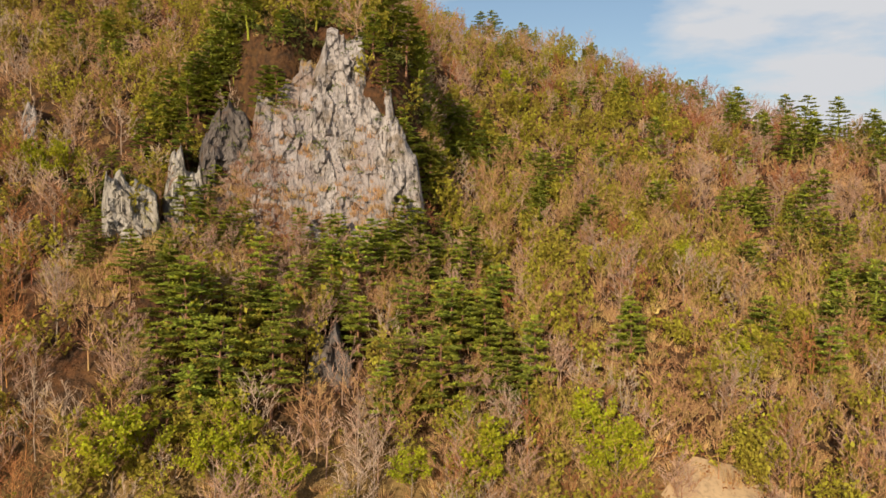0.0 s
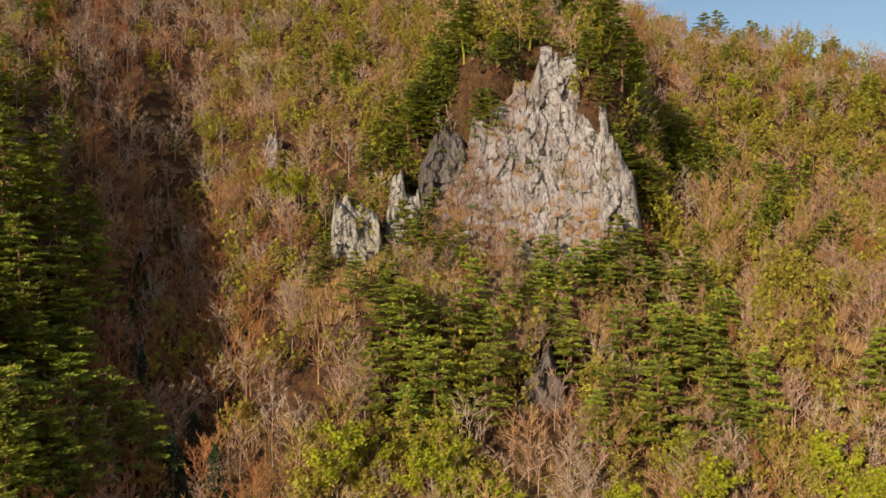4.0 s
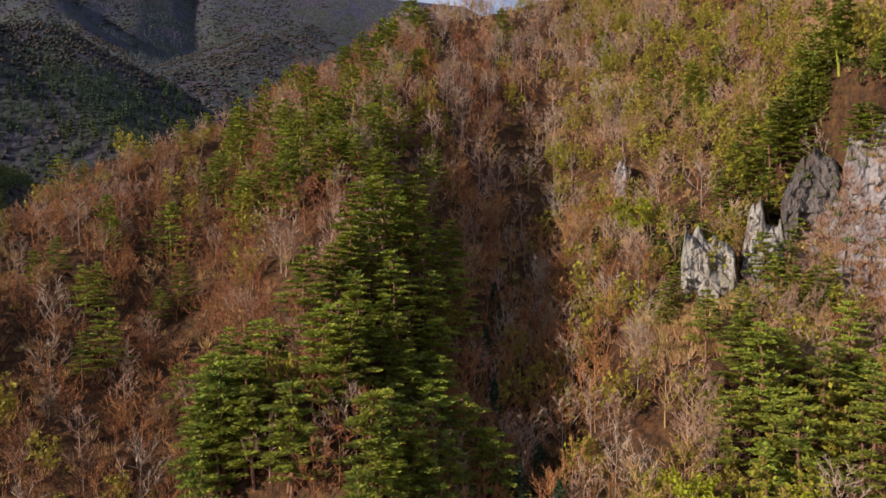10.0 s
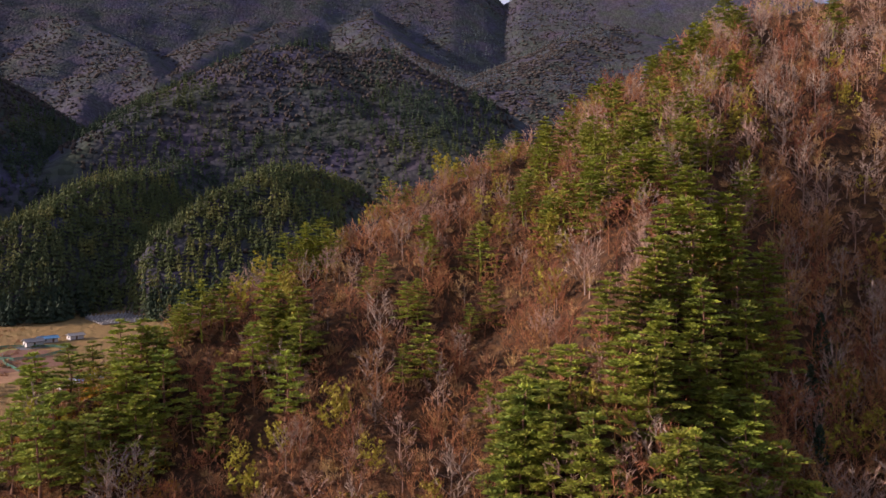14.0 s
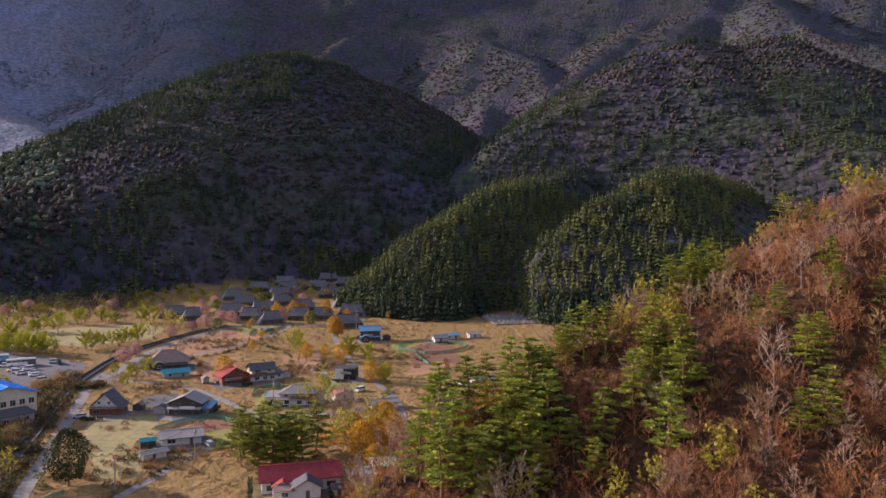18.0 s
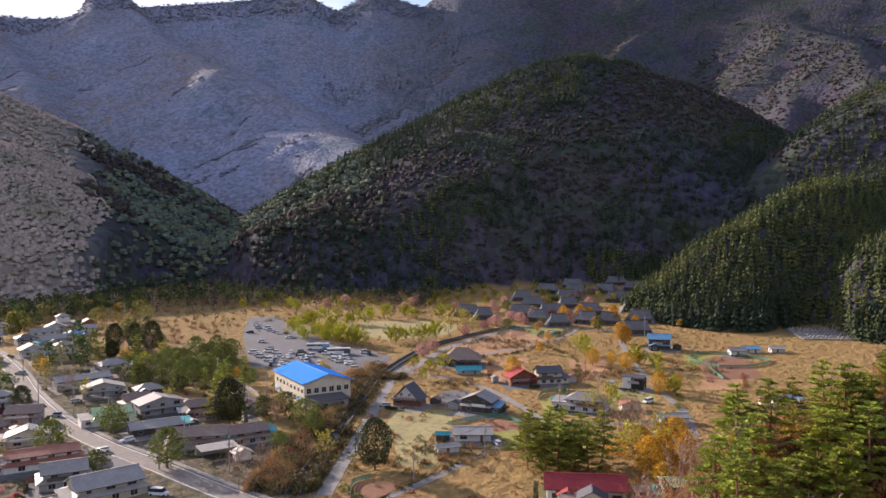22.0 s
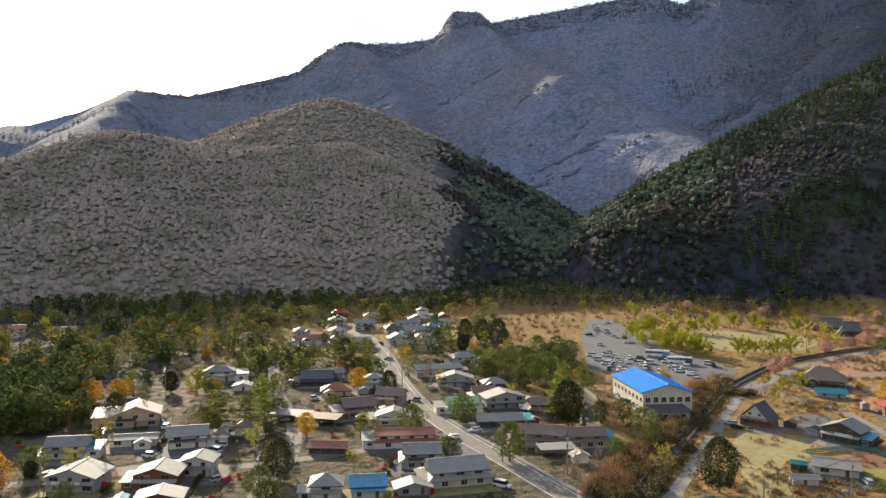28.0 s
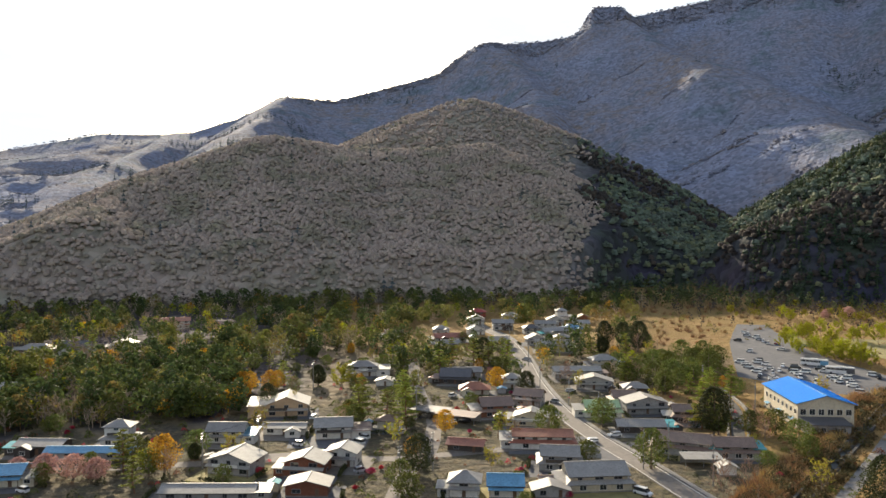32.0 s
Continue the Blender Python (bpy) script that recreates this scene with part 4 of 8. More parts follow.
PINES_TOP = [(-37, 195, 9), (-30, 180, 9), (-28, 220, 10), (-24, 220, 10), (-16, 187, 10), (-12, 177, 10), (-9, 175, 10), (-5, 206, 9), (-4, 197, 9), (-1, 207, 8), (-5, 174, 8), (-9, 168, 8), (-12, 163, 7), (-2, 178, 8), (-51, 185, 10), (-43, 175, 9), (-51, 175, 8), (-53, 170, 7), (-62, 175, 8), (-54, 165, 7), (-58, 164, 7), (-50, 167, 6), (-98, 202, 9), (-89, 205, 9), (-81, 196, 8), (-86, 217, 8), (-44, 208, 9), (-35, 230, 9), (-47, 173, 7), (25, 188, 9), (31, 193, 8), (57, 209, 10), (49, 178, 9), (33, 170, 8), (40, 243, 9), (57, 249, 9), (74, 259, 9), (92, 250, 9), (72, 183, 10), (64, 162, 10), (33, 133, 9), (12, 229, 8), (57, 304, 7), (92, 291, 8), (17, 210, 8), (22, 202, 8), (85, 217, 9), (-15, 143, 9), (-11, 149, 9), (-1, 164, 8), (4, 152, 9), (-22, 149, 8), (-33, 138, 9), (-40, 129, 10), (-46, 129, 9), (-9, 164, 8), (3, 138, 10), (10, 147, 9)]
PINES_LEFT = [(-192, 151, 10), (-178, 129, 10), (-148, 114, 10), (-165, 135, 9), (-145, 124, 9), (-156, 142, 9), (-173, 119, 10), (-148, 143, 8), (-191, 178, 9), (-188, 200, 9), (-187, 184, 9), (-130, 114, 9), (-148, 107, 9), (-149, 103, 9), (-108, 101, 11), (-117, 115, 10), (-107, 111, 11), (-100, 110, 11), (-92, 104, 11), (-98, 98, 11), (-92, 86, 11), (-102, 84, 11), (-92, 80, 11), (-86, 90, 11), (-102, 76, 11), (-99, 70, 11), (-90, 71, 11), (-80, 78, 11), (-83, 96, 10), (-77, 84, 10), (-112, 75, 10), (-100, 66, 10)]
PINES_SHOULDER = [(86, 152, 14), (74, 144, 11), (74, 269, 10), (100, 265, 12), (100, 242, 13), (106, 238, 13), (116, 243, 13), (134, 238, 13), (124, 265, 13), (6, 226, 12), (39, 192, 9), (10, 214, 11), (119, 271, 11), (136, 268, 11), (142, 256, 11), (90, 147, 11), (84, 160, 12)]
SHADE_TREES = [(-82, 109, 8), (-70, 100, 8), (-71, 107, 7), (-90, 117, 8), (-64, 102, 7), (-99, 131, 7)]
for grove in (PINES_BLUFF, PINES_EAST, PINES_RIB, PINES_CREST, PINES_SPUR, PINES_FOOT, PINES_TOP, PINES_LEFT):
    for x, y, s in [q for p in grove for q in ([p, (p[0] + rnd.uniform(-6, 6), p[1] + rnd.uniform(-6, 6), p[2] * rnd.uniform(0.7, 1))] if rnd.random() < (0.95 if grove is PINES_RIB else 0.6 if grove in (PINES_BLUFF, PINES_FOOT, PINES_SPUR) else 0.35) else [p])]:
        pine_at(x, y, s / 10 * rnd.uniform(1.0, 1.2))
for x, y, s in PINES_SHOULDER:
    FAR_PINES.append((x, y, height(x, y) - 0.3, s / 10))
for a, r, s in ((3.4, 152, 0.85), (2.6, 151, 0.95), (2.0, 154, 1.0), (1.2, 150, 0.9), (4.2, 149, 0.7), (3.0, 155, 1.1), (16.6, 152, 0.7), (15.6, 150, 0.6), (17.2, 155, 0.9), (14.4, 150, 0.5), (19.9, 151, 0.5), (24.4, 152, 0.7), (5.0, 147, 0.7), (9.5, 145, 0.55), (12.0, 146, 0.5), (10.6, 171, 0.7), (13.0, 169, 0.8), (11.8, 172, 0.6), (15.0, 168, 0.9), (16.2, 167, 0.9), (5.2, 171, 0.8), (4.4, 169, 0.7), (20.8, 162, 0.6), (22.4, 163, 0.7)):
    pine_at(-math.sin(radians(a)) * r, math.cos(radians(a)) * r, s)
# cedars added to deepen the gully's shade, in place of shaded pines
for x, y, s in SHADE_TREES:
    tree("dark_cedar", rnd.choice(CEDARS), ("trunk", "crown"), x, y, s / 10, rnd.uniform(0, 6.28), "dark blue-green cedar added to deepen the gully's shade", "gully cedars")
for x, y, s in LIME_TREES:
    tree("fresh_green_tree", rnd.choice(LIMES), ("trunk", "branchwork", "crown"), x, y, s / 7.2, rnd.uniform(0, 6.28), "small tree in bright yellow-green spring leaf", "fresh green trees")


def on_hill(n, seed, az=(-31, 98), r=(100, 345), keep=lambda a, r_, x, y: True):
    """Random spots on the near hill, in front of its crest."""
    rng = np.random.RandomState(seed)
    out = []
    while len(out) < n:
        a = rng.uniform(az[0], az[1], n * 2)
        rr = np.sqrt(rng.uniform(r[0] ** 2, r[1] ** 2, n * 2))
        zc, rc, rb = NEAR_HILL(a)
        ok = (rr > rb - 4) & (rr < rc + 25)
        x, y = -np.sin(np.radians(a)) * rr, np.cos(np.radians(a)) * rr
        # none on the rock faces
        ok &= ~((a > 2.8) & (a < 14.6) & (rr > 150) & (rr < 166)) & ~((a > 20.5) & (a < 25) & (rr > 138) & (rr < 156)) & ~((a > -24) & (a < -18) & (rr < 122))
        for k in np.nonzero(ok)[0]:
            if keep(a[k], rr[k], x[k], y[k]):
                out.append((x[k], y[k], a[k], rr[k]))
    return out[:n]


for x, y, a, r_ in on_hill(150, 71, r=(100, 215)):
    kind, nm, lab = (BARE, "bare_tree", "leafless broad-leaved tree with fine brown twigs") if rnd.random() < 0.85 else (GREYS, "grey_bare_tree", "leafless grey broad-leaved tree on the slope")
    tree(nm, rnd.choice(kind), ("trunk", "branchwork"), x, y, rnd.uniform(0.65, 1.1) * (0.75 if a > 54 else 1.0), rnd.uniform(0, 6.28), lab, "bare hillside trees")
for x, y, a, r_ in on_hill(40, 75, az=(41, 58), r=(180, 290)) + on_hill(16, 78, az=(58, 90), r=(140, 230)) + on_hill(22, 76, az=(-30, 0), r=(150, 330)):
    pine_at(x, y, rnd.uniform(0.55, 0.95))
for x, y, a, r_ in on_hill(62, 72, r=(100, 230), keep=lambda a, r_, x, y: a < 34 or rnd.random() < 0.3):
    tree("budding_tree", rnd.choice(BUDS), ("trunk", "branchwork", "crown"), x, y, rnd.uniform(0.6, 0.95), rnd.uniform(0, 6.28), "thin broad-leaved tree with yellow-green buds", "budding trees")


# ------------------------------------------------------------------ woods too many to count
def arrays(meshes):
    """Corner places and triangles of several meshes as arrays."""
    vs, fs, off = [], [], 0
    for me in meshes:
        if not me:
            continue
        me.calc_loop_triangles()
        v = np.empty(len(me.vertices) * 3); me.vertices.foreach_get("co", v)
        f = np.empty(len(me.loop_triangles) * 3, np.int32); me.loop_triangles.foreach_get("vertices", f)
        vs.append(v.reshape(-1, 3)); fs.append(f.reshape(-1, 3) + off); off += len(me.vertices)
    return np.concatenate(vs), np.concatenate(fs)


def stuff(name, kinds, spots, mat, label, category, seed=1, squash=(0.85, 1.15), smooth=False):
    """One mesh of many plants: spots are rows of x, y, z, scale."""
    if not len(spots):
        return None
    rng = np.random.RandomState(seed)
    spots = np.asarray(spots, float)
    pick = rng.randint(0, len(kinds), len(spots))
    V, F, off = [], [], 0
    for k, (v, f) in enumerate(kinds):
        s = spots[pick == k]
        if not len(s):
            continue
        a = rng.uniform(0, 6.283, len(s))
        ca, sa = np.cos(a)[:, None], np.sin(a)[:, None]
        w = (s[:, 3] * rng.uniform(*squash, len(s)))[:, None]
        x = (v[None, :, 0] * ca - v[None, :, 1] * sa) * w + s[:, :1]
        y = (v[None, :, 0] * sa + v[None, :, 1] * ca) * w + s[:, 1:2]
        z = v[None, :, 2] * s[:, 3:4] + s[:, 2:3]
        V.append(np.stack([x, y, z], -1).reshape(-1, 3))
        F.append((f[None] + (np.arange(len(s)) * len(v))[:, None, None]).reshape(-1, 3) + off)
        off += len(s) * len(v)
    V, F = np.concatenate(V).astype(np.float32), np.concatenate(F).astype(np.int32)
    me = bpy.data.meshes.new(name)
    me.vertices.add(len(V)); me.vertices.foreach_set("co", V.ravel())
    me.loops.add(len(F) * 3); me.loops.foreach_set("vertex_index", F.ravel())
    me.polygons.add(len(F)); me.polygons.foreach_set("loop_start", np.arange(0, len(F) * 3, 3, dtype=np.int32))
    me.materials.append(mat)
    me.polygons.foreach_set("use_smooth", np.full(len(F), smooth))
    me.update(calc_edges=True)
    return tagged(new(name, me), label, category, kind="stuff")


def with_z(spots, lo, hi, seed, sink=0.0):
    rng = np.random.RandomState(seed)
    s = np.asarray([q[:2] for q in spots])
    z = land(s[:, 0], s[:, 1])[0]
    return np.column_stack([s, z - sink, rng.uniform(lo, hi, len(s))])


bare_kinds = [arrays(broad_meshes(s, h, w, 8, fine=0.085)) for s, h, w in ((11, 11, 3.6), (12, 12, 3.1), (13, 10, 3.8), (14, 11.5, 2.8))]
patch = lambda x, y, s, k: float(fbm(np.array([x / s]), np.array([y / s]), k, 3)[0])
stuff("hillside_pine_woods", [arrays(pine_meshes(s, h, w, b, 0.3)) for s, h, w, b in ((1, 14, 4.1, 0.24), (2, 15, 3.8, 0.34), (3, 13, 4.5, 0.2), (5, 12, 4.0, 0.14))], FAR_PINES, M["pine"], "green pines scattered over the upper hillside", "woods", 4)
hill_spots = on_hill(1750, 81, keep=lambda a, r_, x, y: rnd.random() < 0.45 or not (a < 33 and patch(x, y, 20, 31) > 0.15))
tone_of = np.array([0.08 + patch(x, y, 26, 35) + rnd.uniform(-0.55, 0.55) + (0.62 if a > 56 else 0.1 if a > 38 else -0.1) for x, y, a, r_ in hill_spots])
for nm, lo, hi, mt, lab in (("tan_bare_woods", -9, -0.18, "bare", "tan leafless woods covering the near hillside"), ("pink_bare_woods", -0.18, 0.34, "bare_pink", "pinkish leafless woods covering the near hillside"),
                            ("rusty_bare_woods", 0.34, 9, "bare_rust", "rust-brown leafless woods covering the near hillside")):
    tops = with_z([p for p, q in zip(hill_spots, tone_of) if lo <= q < hi], 0.6, 1.15, 1)
    tops[:, 3] *= np.where(np.degrees(np.arctan2(-tops[:, 0], tops[:, 1])) > 54, 0.72, 1.0)
    stuff(nm, bare_kinds, tops, M[mt], lab, "woods", 1)
stuff("grey_bare_woods", bare_kinds[:2], with_z(on_hill(260, 82, az=(-31, 98)) + on_hill(150, 85, az=(26, 48)), 0.6, 1.1, 2), M["grey_bare"], "grey leafless trees among the hillside woods", "woods", 2)
round_kinds = [arrays(broad_meshes(s, h, w, 9, fine=0.085, low=0.1)) for s, h, w in ((17, 7.5, 3.6), (18, 8.0, 3.9))]
stuff("spur_bare_woods", round_kinds, with_z(on_hill(420, 86, az=(54, 98), r=(100, 260)), 0.55, 0.95, 5), M["bare_rust"], "rounded rust-brown leafless trees on the spur", "woods", 25)
bud_kinds = [arrays(broad_meshes(s, h, w, 2, 2, 0.9, "bare", "bud")[1:]) for s, h, w in ((21, 10, 3.4), (22, 9, 3.6), (23, 11, 2.9))]
stuff("budding_woods", bud_kinds, with_z(on_hill(1180, 83, keep=lambda a, r_, x, y: (a < 33 or rnd.random() < 0.25) and (patch(x, y, 20, 31) > -0.2 or (17 < a < 32 and rnd.random() < 0.8))), 0.55, 1.05, 3), M["bud"], "yellow-green budding woods on the hillside", "woods", 3)


def bush_mesh(seed, n=46, w=1.3, h=1.3, leaf=0.5):
    rng = random.Random(seed)
    vs, fs = [], []
    for _ in range(n):
        a, q = rng.uniform(0, 6.283), rng.random() ** 0.5
        tuft(vs, fs, Vector((math.cos(a) * q * w, math.sin(a) * q * w, h * (1 - q * q) * rng.uniform(0.3, 1.0) + 0.1)), leaf * rng.uniform(0.6, 1.2), rng, 0.9)
    return np.array([tuple(v) for v in vs]), np.array(fs)


def brush_mesh(seed, n=54, w=1.5, h=2.2):
    rng = random.Random(seed)
    vs, fs = [], []
    for _ in range(n):
        a, q = rng.uniform(0, 6.283), rng.random()
        p = Vector((math.cos(a) * q * w, math.sin(a) * q * w, 0))
        sprig(vs, fs, p * 0.6, p * 1.2 + Vector((rng.gauss(0, 0.4), rng.gauss(0, 0.4), h * rng.uniform(0.4, 1.0))), 0.11, rng)
    return np.array([tuple(v) for v in vs]), np.array(fs)


brush_kinds = [brush_mesh(s) for s in (1, 2, 3)]
bush_kinds = [bush_mesh(s) for s in (1, 2, 3)]
stuff("undergrowth", brush_kinds, with_z(on_hill(3600, 91), 0.6, 1.35, 5), M["bare"], "brown leafless undergrowth on the slope", "undergrowth", 5)
east_scrub = on_hill(620, 96, az=(-30, 0), r=(100, 190))
stuff("east_dead_leaf_scrub", bush_kinds, with_z(east_scrub[:400], 0.7, 1.5, 26), M["rust"], "rust-brown dry-leaved scrub on the eastern slope", "undergrowth", 26)
stuff("east_budding_woods", bud_kinds, with_z(east_scrub[400:], 0.45, 0.9, 27), M["bud"], "olive budding trees on the eastern slope", "woods", 27)
east_bank = on_hill(900, 95, az=(-30, 3), r=(100, 200))
stuff("east_undergrowth", brush_kinds, with_z(east_bank[:520], 0.7, 1.7, 8), M["bare"], "brown leafless undergrowth on the eastern slope", "undergrowth", 8)
stuff("east_bushes", bush_kinds, with_z(east_bank[520:700], 0.5, 1.3, 9), M["bud"], "yellowish bushes on the eastern slope", "undergrowth", 9)
stuff("east_bare_woods", bare_kinds, with_z(east_bank[700:], 0.55, 1.1, 10), M["bare"], "brown leafless trees on the eastern slope", "woods", 10)
gully_spots = on_hill(260, 97, az=(28, 41), r=(108, 200))
stuff("gully_woods", bare_kinds, with_z(gully_spots[:170], 0.5, 1.0, 11), M["bare_rust"], "dark brown leafless trees filling the shaded gully", "woods", 11)
stuff("gully_scrub", bush_kinds, with_z(gully_spots[170:], 0.7, 1.8, 12), M["shrub"], "green scrub in the shaded gully", "undergrowth", 12)
stuff("green_undergrowth", bush_kinds, with_z(on_hill(700, 92, keep=lambda a, r_, x, y: patch(x, y, 22, 33) > 0.0), 0.5, 1.2, 6), M["bud"], "yellowish young undergrowth on the slope", "undergrowth", 6)
stuff("dead_leaf_scrub", bush_kinds, with_z(on_hill(800, 93, keep=lambda a, r_, x, y: patch(x, y, 18, 34) > (0.05 if a < 50 else -0.35)), 0.5, 1.2, 7), M["rust"], "rust-brown dry-leaved scrub on the slope", "undergrowth", 7)


rng_c = np.random.RandomState(77)
ca, cr = np.radians(rng_c.uniform(1.0, 27, 620)), rng_c.uniform(143, 156.5, 620)
cliff_foot = np.column_stack([-np.sin(ca) * cr, np.cos(ca) * cr])
stuff("cliff_foot_scrub", brush_kinds, with_z(cliff_foot, 0.8, 1.6, 15), M["bare"], "leafless scrub at the foot of the rock face", "undergrowth", 15)
stuff("cliff_foot_bushes", bush_kinds, with_z(cliff_foot[::3] * 1.006, 0.8, 1.7, 16), M["bud"], "olive bushes at the foot of the rock face", "undergrowth", 16)
ca, cr = np.radians(np.concatenate([rng_c.uniform(1, 17, 160), rng_c.uniform(16, 26, 60)])), np.concatenate([rng_c.uniform(171, 190, 160), rng_c.uniform(164, 174, 60)])
stuff("cliff_top_bushes", bush_kinds, with_z(np.column_stack([-np.sin(ca) * cr, np.cos(ca) * cr]), 1.0, 2.4, 17), M["shrub"], "green bushes along the top of the rock face", "undergrowth", 17)


for k in range(56):
    a_, r__ = rnd.uniform(2.5, 18.5), rnd.uniform(139, 150)
    x_, y_ = -math.sin(radians(a_)) * r__, math.cos(radians(a_)) * r__
    tree("bare_tree", rnd.choice(BARE), ("trunk", "branchwork"), x_, y_, rnd.uniform(0.42, 0.8), rnd.uniform(0, 6.28), "leafless tree before the foot of the rock face", "bare hillside trees")
for a_, r__, s__ in ((14.2, 152, 0.6), (15.3, 151, 0.75), (17.8, 153, 0.7), (18.6, 156, 0.85), (16.6, 160, 0.9), (13.6, 164, 0.8), (12.4, 168, 0.75), (2.4, 149, 0.8), (1.6, 152, 0.9), (3.4, 147, 0.65), (0.6, 153, 0.95), (25.0, 150, 0.7), (19.6, 150, 0.5)):
    pine_at(-math.sin(radians(a_)) * r__, math.cos(radians(a_)) * r__, s__)


def on_rock(ob, n, seed, low=0.0, high=1.0):
    """Random spots on a rock face, between two shares of its height."""
    v = np.empty(len(ob.data.vertices) * 3); ob.data.vertices.foreach_get("co", v)
    v = v.reshape(-1, 3)
    z0, z1 = v[:, 2].min(), v[:, 2].max()
    k = np.nonzero((v[:, 2] > z0 + low * (z1 - z0)) & (v[:, 2] < z0 + high * (z1 - z0)))[0]
    rng = np.random.RandomState(seed)
    p = v[rng.choice(k, n)] - (0, 0, 0.4)
    return np.column_stack([p, rng.uniform(0.35, 1.0, n)])


stuff("ledge_scrub", brush_kinds, np.concatenate([on_rock(cliff, 620, 1, 0.0, 0.36), on_rock(cliff, 150, 2, 0.36, 1.0)]), M["bare"], "leafless twigs growing on ledges of the rock face", "undergrowth", 18)
left_face = on_rock(cliff, 2600, 21, 0.0, 0.62)
left_face = left_face[np.degrees(np.arctan2(-left_face[:, 0], left_face[:, 1])) > 10.5 + 4 * (left_face[:, 2] - 45) / 25]
stuff("face_brush", brush_kinds, left_face[:330], M["bare_pink"], "pinkish leafless brush clinging to the rock face", "undergrowth", 23)
stuff("face_scrub", bush_kinds, left_face[330:450], M["rust"], "rust-brown scrub clinging to the rock face", "undergrowth", 24)
stuff("ledge_bushes", bush_kinds, np.concatenate([on_rock(cliff, 90, 3, 0.3, 1.0)] + [on_rock(t, 26, 4 + k, 0.3, 1.0) for k, t in enumerate(towers)]), M["shrub"], "small green bushes in cracks of the rock face", "undergrowth", 19)


def conifer_mesh(seed, h=14.0, w=3.2, tiers=4, k=5):
    """A far conifer: drooping ragged tiers."""
    rng = random.Random(seed)
    vs, fs = [], []
    for i in range(tiers):
        t = i / (tiers - 1)
        z, rad = h * (0.16 + 0.76 * t), w * (1.02 - 0.78 * t ** 1.4)
        for j in range(k):
            a = 6.283 * (j + rng.random() * 0.7) / k + i
            L = rad * rng.uniform(0.65, 1.25)
            b = len(vs)
            da = 0.62
            vs += [Vector((0, 0, z + h * 0.14)), Vector((math.cos(a - da) * L * 0.7, math.sin(a - da) * L * 0.7, z - 0.1 * h * rng.random())),
                   Vector((math.cos(a) * L, math.sin(a) * L, z - 0.03 * h)), Vector((math.cos(a + da) * L * 0.7, math.sin(a + da) * L * 0.7, z - 0.1 * h * rng.random()))]
            fs += [(b, b + 1, b + 2), (b, b + 2, b + 3)]
    return np.array([tuple(v) for v in vs]), np.array(fs)


def crown_mesh(seed, h=6.5, w=3.0, rings=3, k=5, loose=5, leaf=1.4):
    """A far broad-leaved tree: an uneven rounded crown with loose sprays round it."""
    rng = random.Random(seed)
    vs, fs = [Vector((rng.gauss(0, 0.3), rng.gauss(0, 0.3), h))], []
    for i in range(rings):
        t = (i + 1) / (rings + 0.5)
        for j in range(k):
            a, q = 6.283 * (j + 0.5 * (i % 2) + rng.uniform(-0.25, 0.25)) / k, rng.uniform(0.72, 1.22)
            vs.append(Vector((math.cos(a) * w * math.sin(t * 2.2) * q, math.sin(a) * w * math.sin(t * 2.2) * q, h * (0.28 + 0.72 * math.cos(t * 1.57)) * rng.uniform(0.88, 1.1))))
    for j in range(k):
        fs.append((0, 1 + j, 1 + (j + 1) % k))
        for i in range(rings - 1):
            p, q = 1 + i * k, 1 + (i + 1) * k
            fs += [(p + j, q + j, p + (j + 1) % k), (p + (j + 1) % k, q + j, q + (j + 1) % k)]
    for _ in range(loose):
        a, t = rng.uniform(0, 6.283), rng.uniform(0.2, 0.9)
        tuft(vs, fs, Vector((math.cos(a) * w * t, math.sin(a) * w * t, h * (0.5 + 0.5 * math.sqrt(1 - t * t)) * rng.uniform(0.9, 1.08))), leaf * rng.uniform(0.6, 1.2), rng, 1.0)
    return np.array([tuple(v) for v in vs]), np.array(fs)


def fuzzy_mesh(seed, h=11.0, w=3.2, n=24, leaf=2.3):
    """A far broad-leaved crown: a loose heap of sprays with gaps."""
    rng = random.Random(seed)
    vs, fs = [], []
    for _ in range(n):
        a, q, t = rng.uniform(0, 6.283), rng.random() ** 0.6, rng.random()
        rad = w * math.sin(math.pi * (0.18 + 0.74 * t)) * q
        tuft(vs, fs, Vector((math.cos(a) * rad, math.sin(a) * rad, h * (0.25 + 0.75 * t))), leaf * rng.uniform(0.5, 1.1), rng, 1.0)
    sprig(vs, fs, Vector((0, 0, -0.5)), Vector((0, 0, h * 0.7)), 0.5, rng)
    return np.array([tuple(v) for v in vs]), np.array(fs)


fuzzies = [fuzzy_mesh(s) for s in (1, 2, 3)]
conifers = [conifer_mesh(s, h, w) for s, h, w in ((1, 14, 3.2), (2, 16, 3.0), (3, 12, 3.4), (6, 11, 3.8))]
pointed = [conifer_mesh(s, 13, 3.8, tiers=3, k=4) for s in (4, 5)]
crowns = [crown_mesh(s) for s in (1, 2, 3, 4)]
far_crowns = [crown_mesh(s, 5.0, 3.8, 2, 5, 3, 1.8) for s in (5, 6, 7)]
soft_crowns = [crown_mesh(s, 7.0, 3.3, 2, 5, 5, 1.5) for s in (8, 9, 10)]
# darker copy of the leafless woods, the shade of backlit hills in its colour
M["shaded_bare"] = material("shade_toned_leafless_woods", (0.078, 0.063, 0.056), (0.058, 0.052, 0.046), 0.012, 0.95, third=(0.098, 0.076, 0.058), scale2=0.03, island=0.25, translucent=0.3)
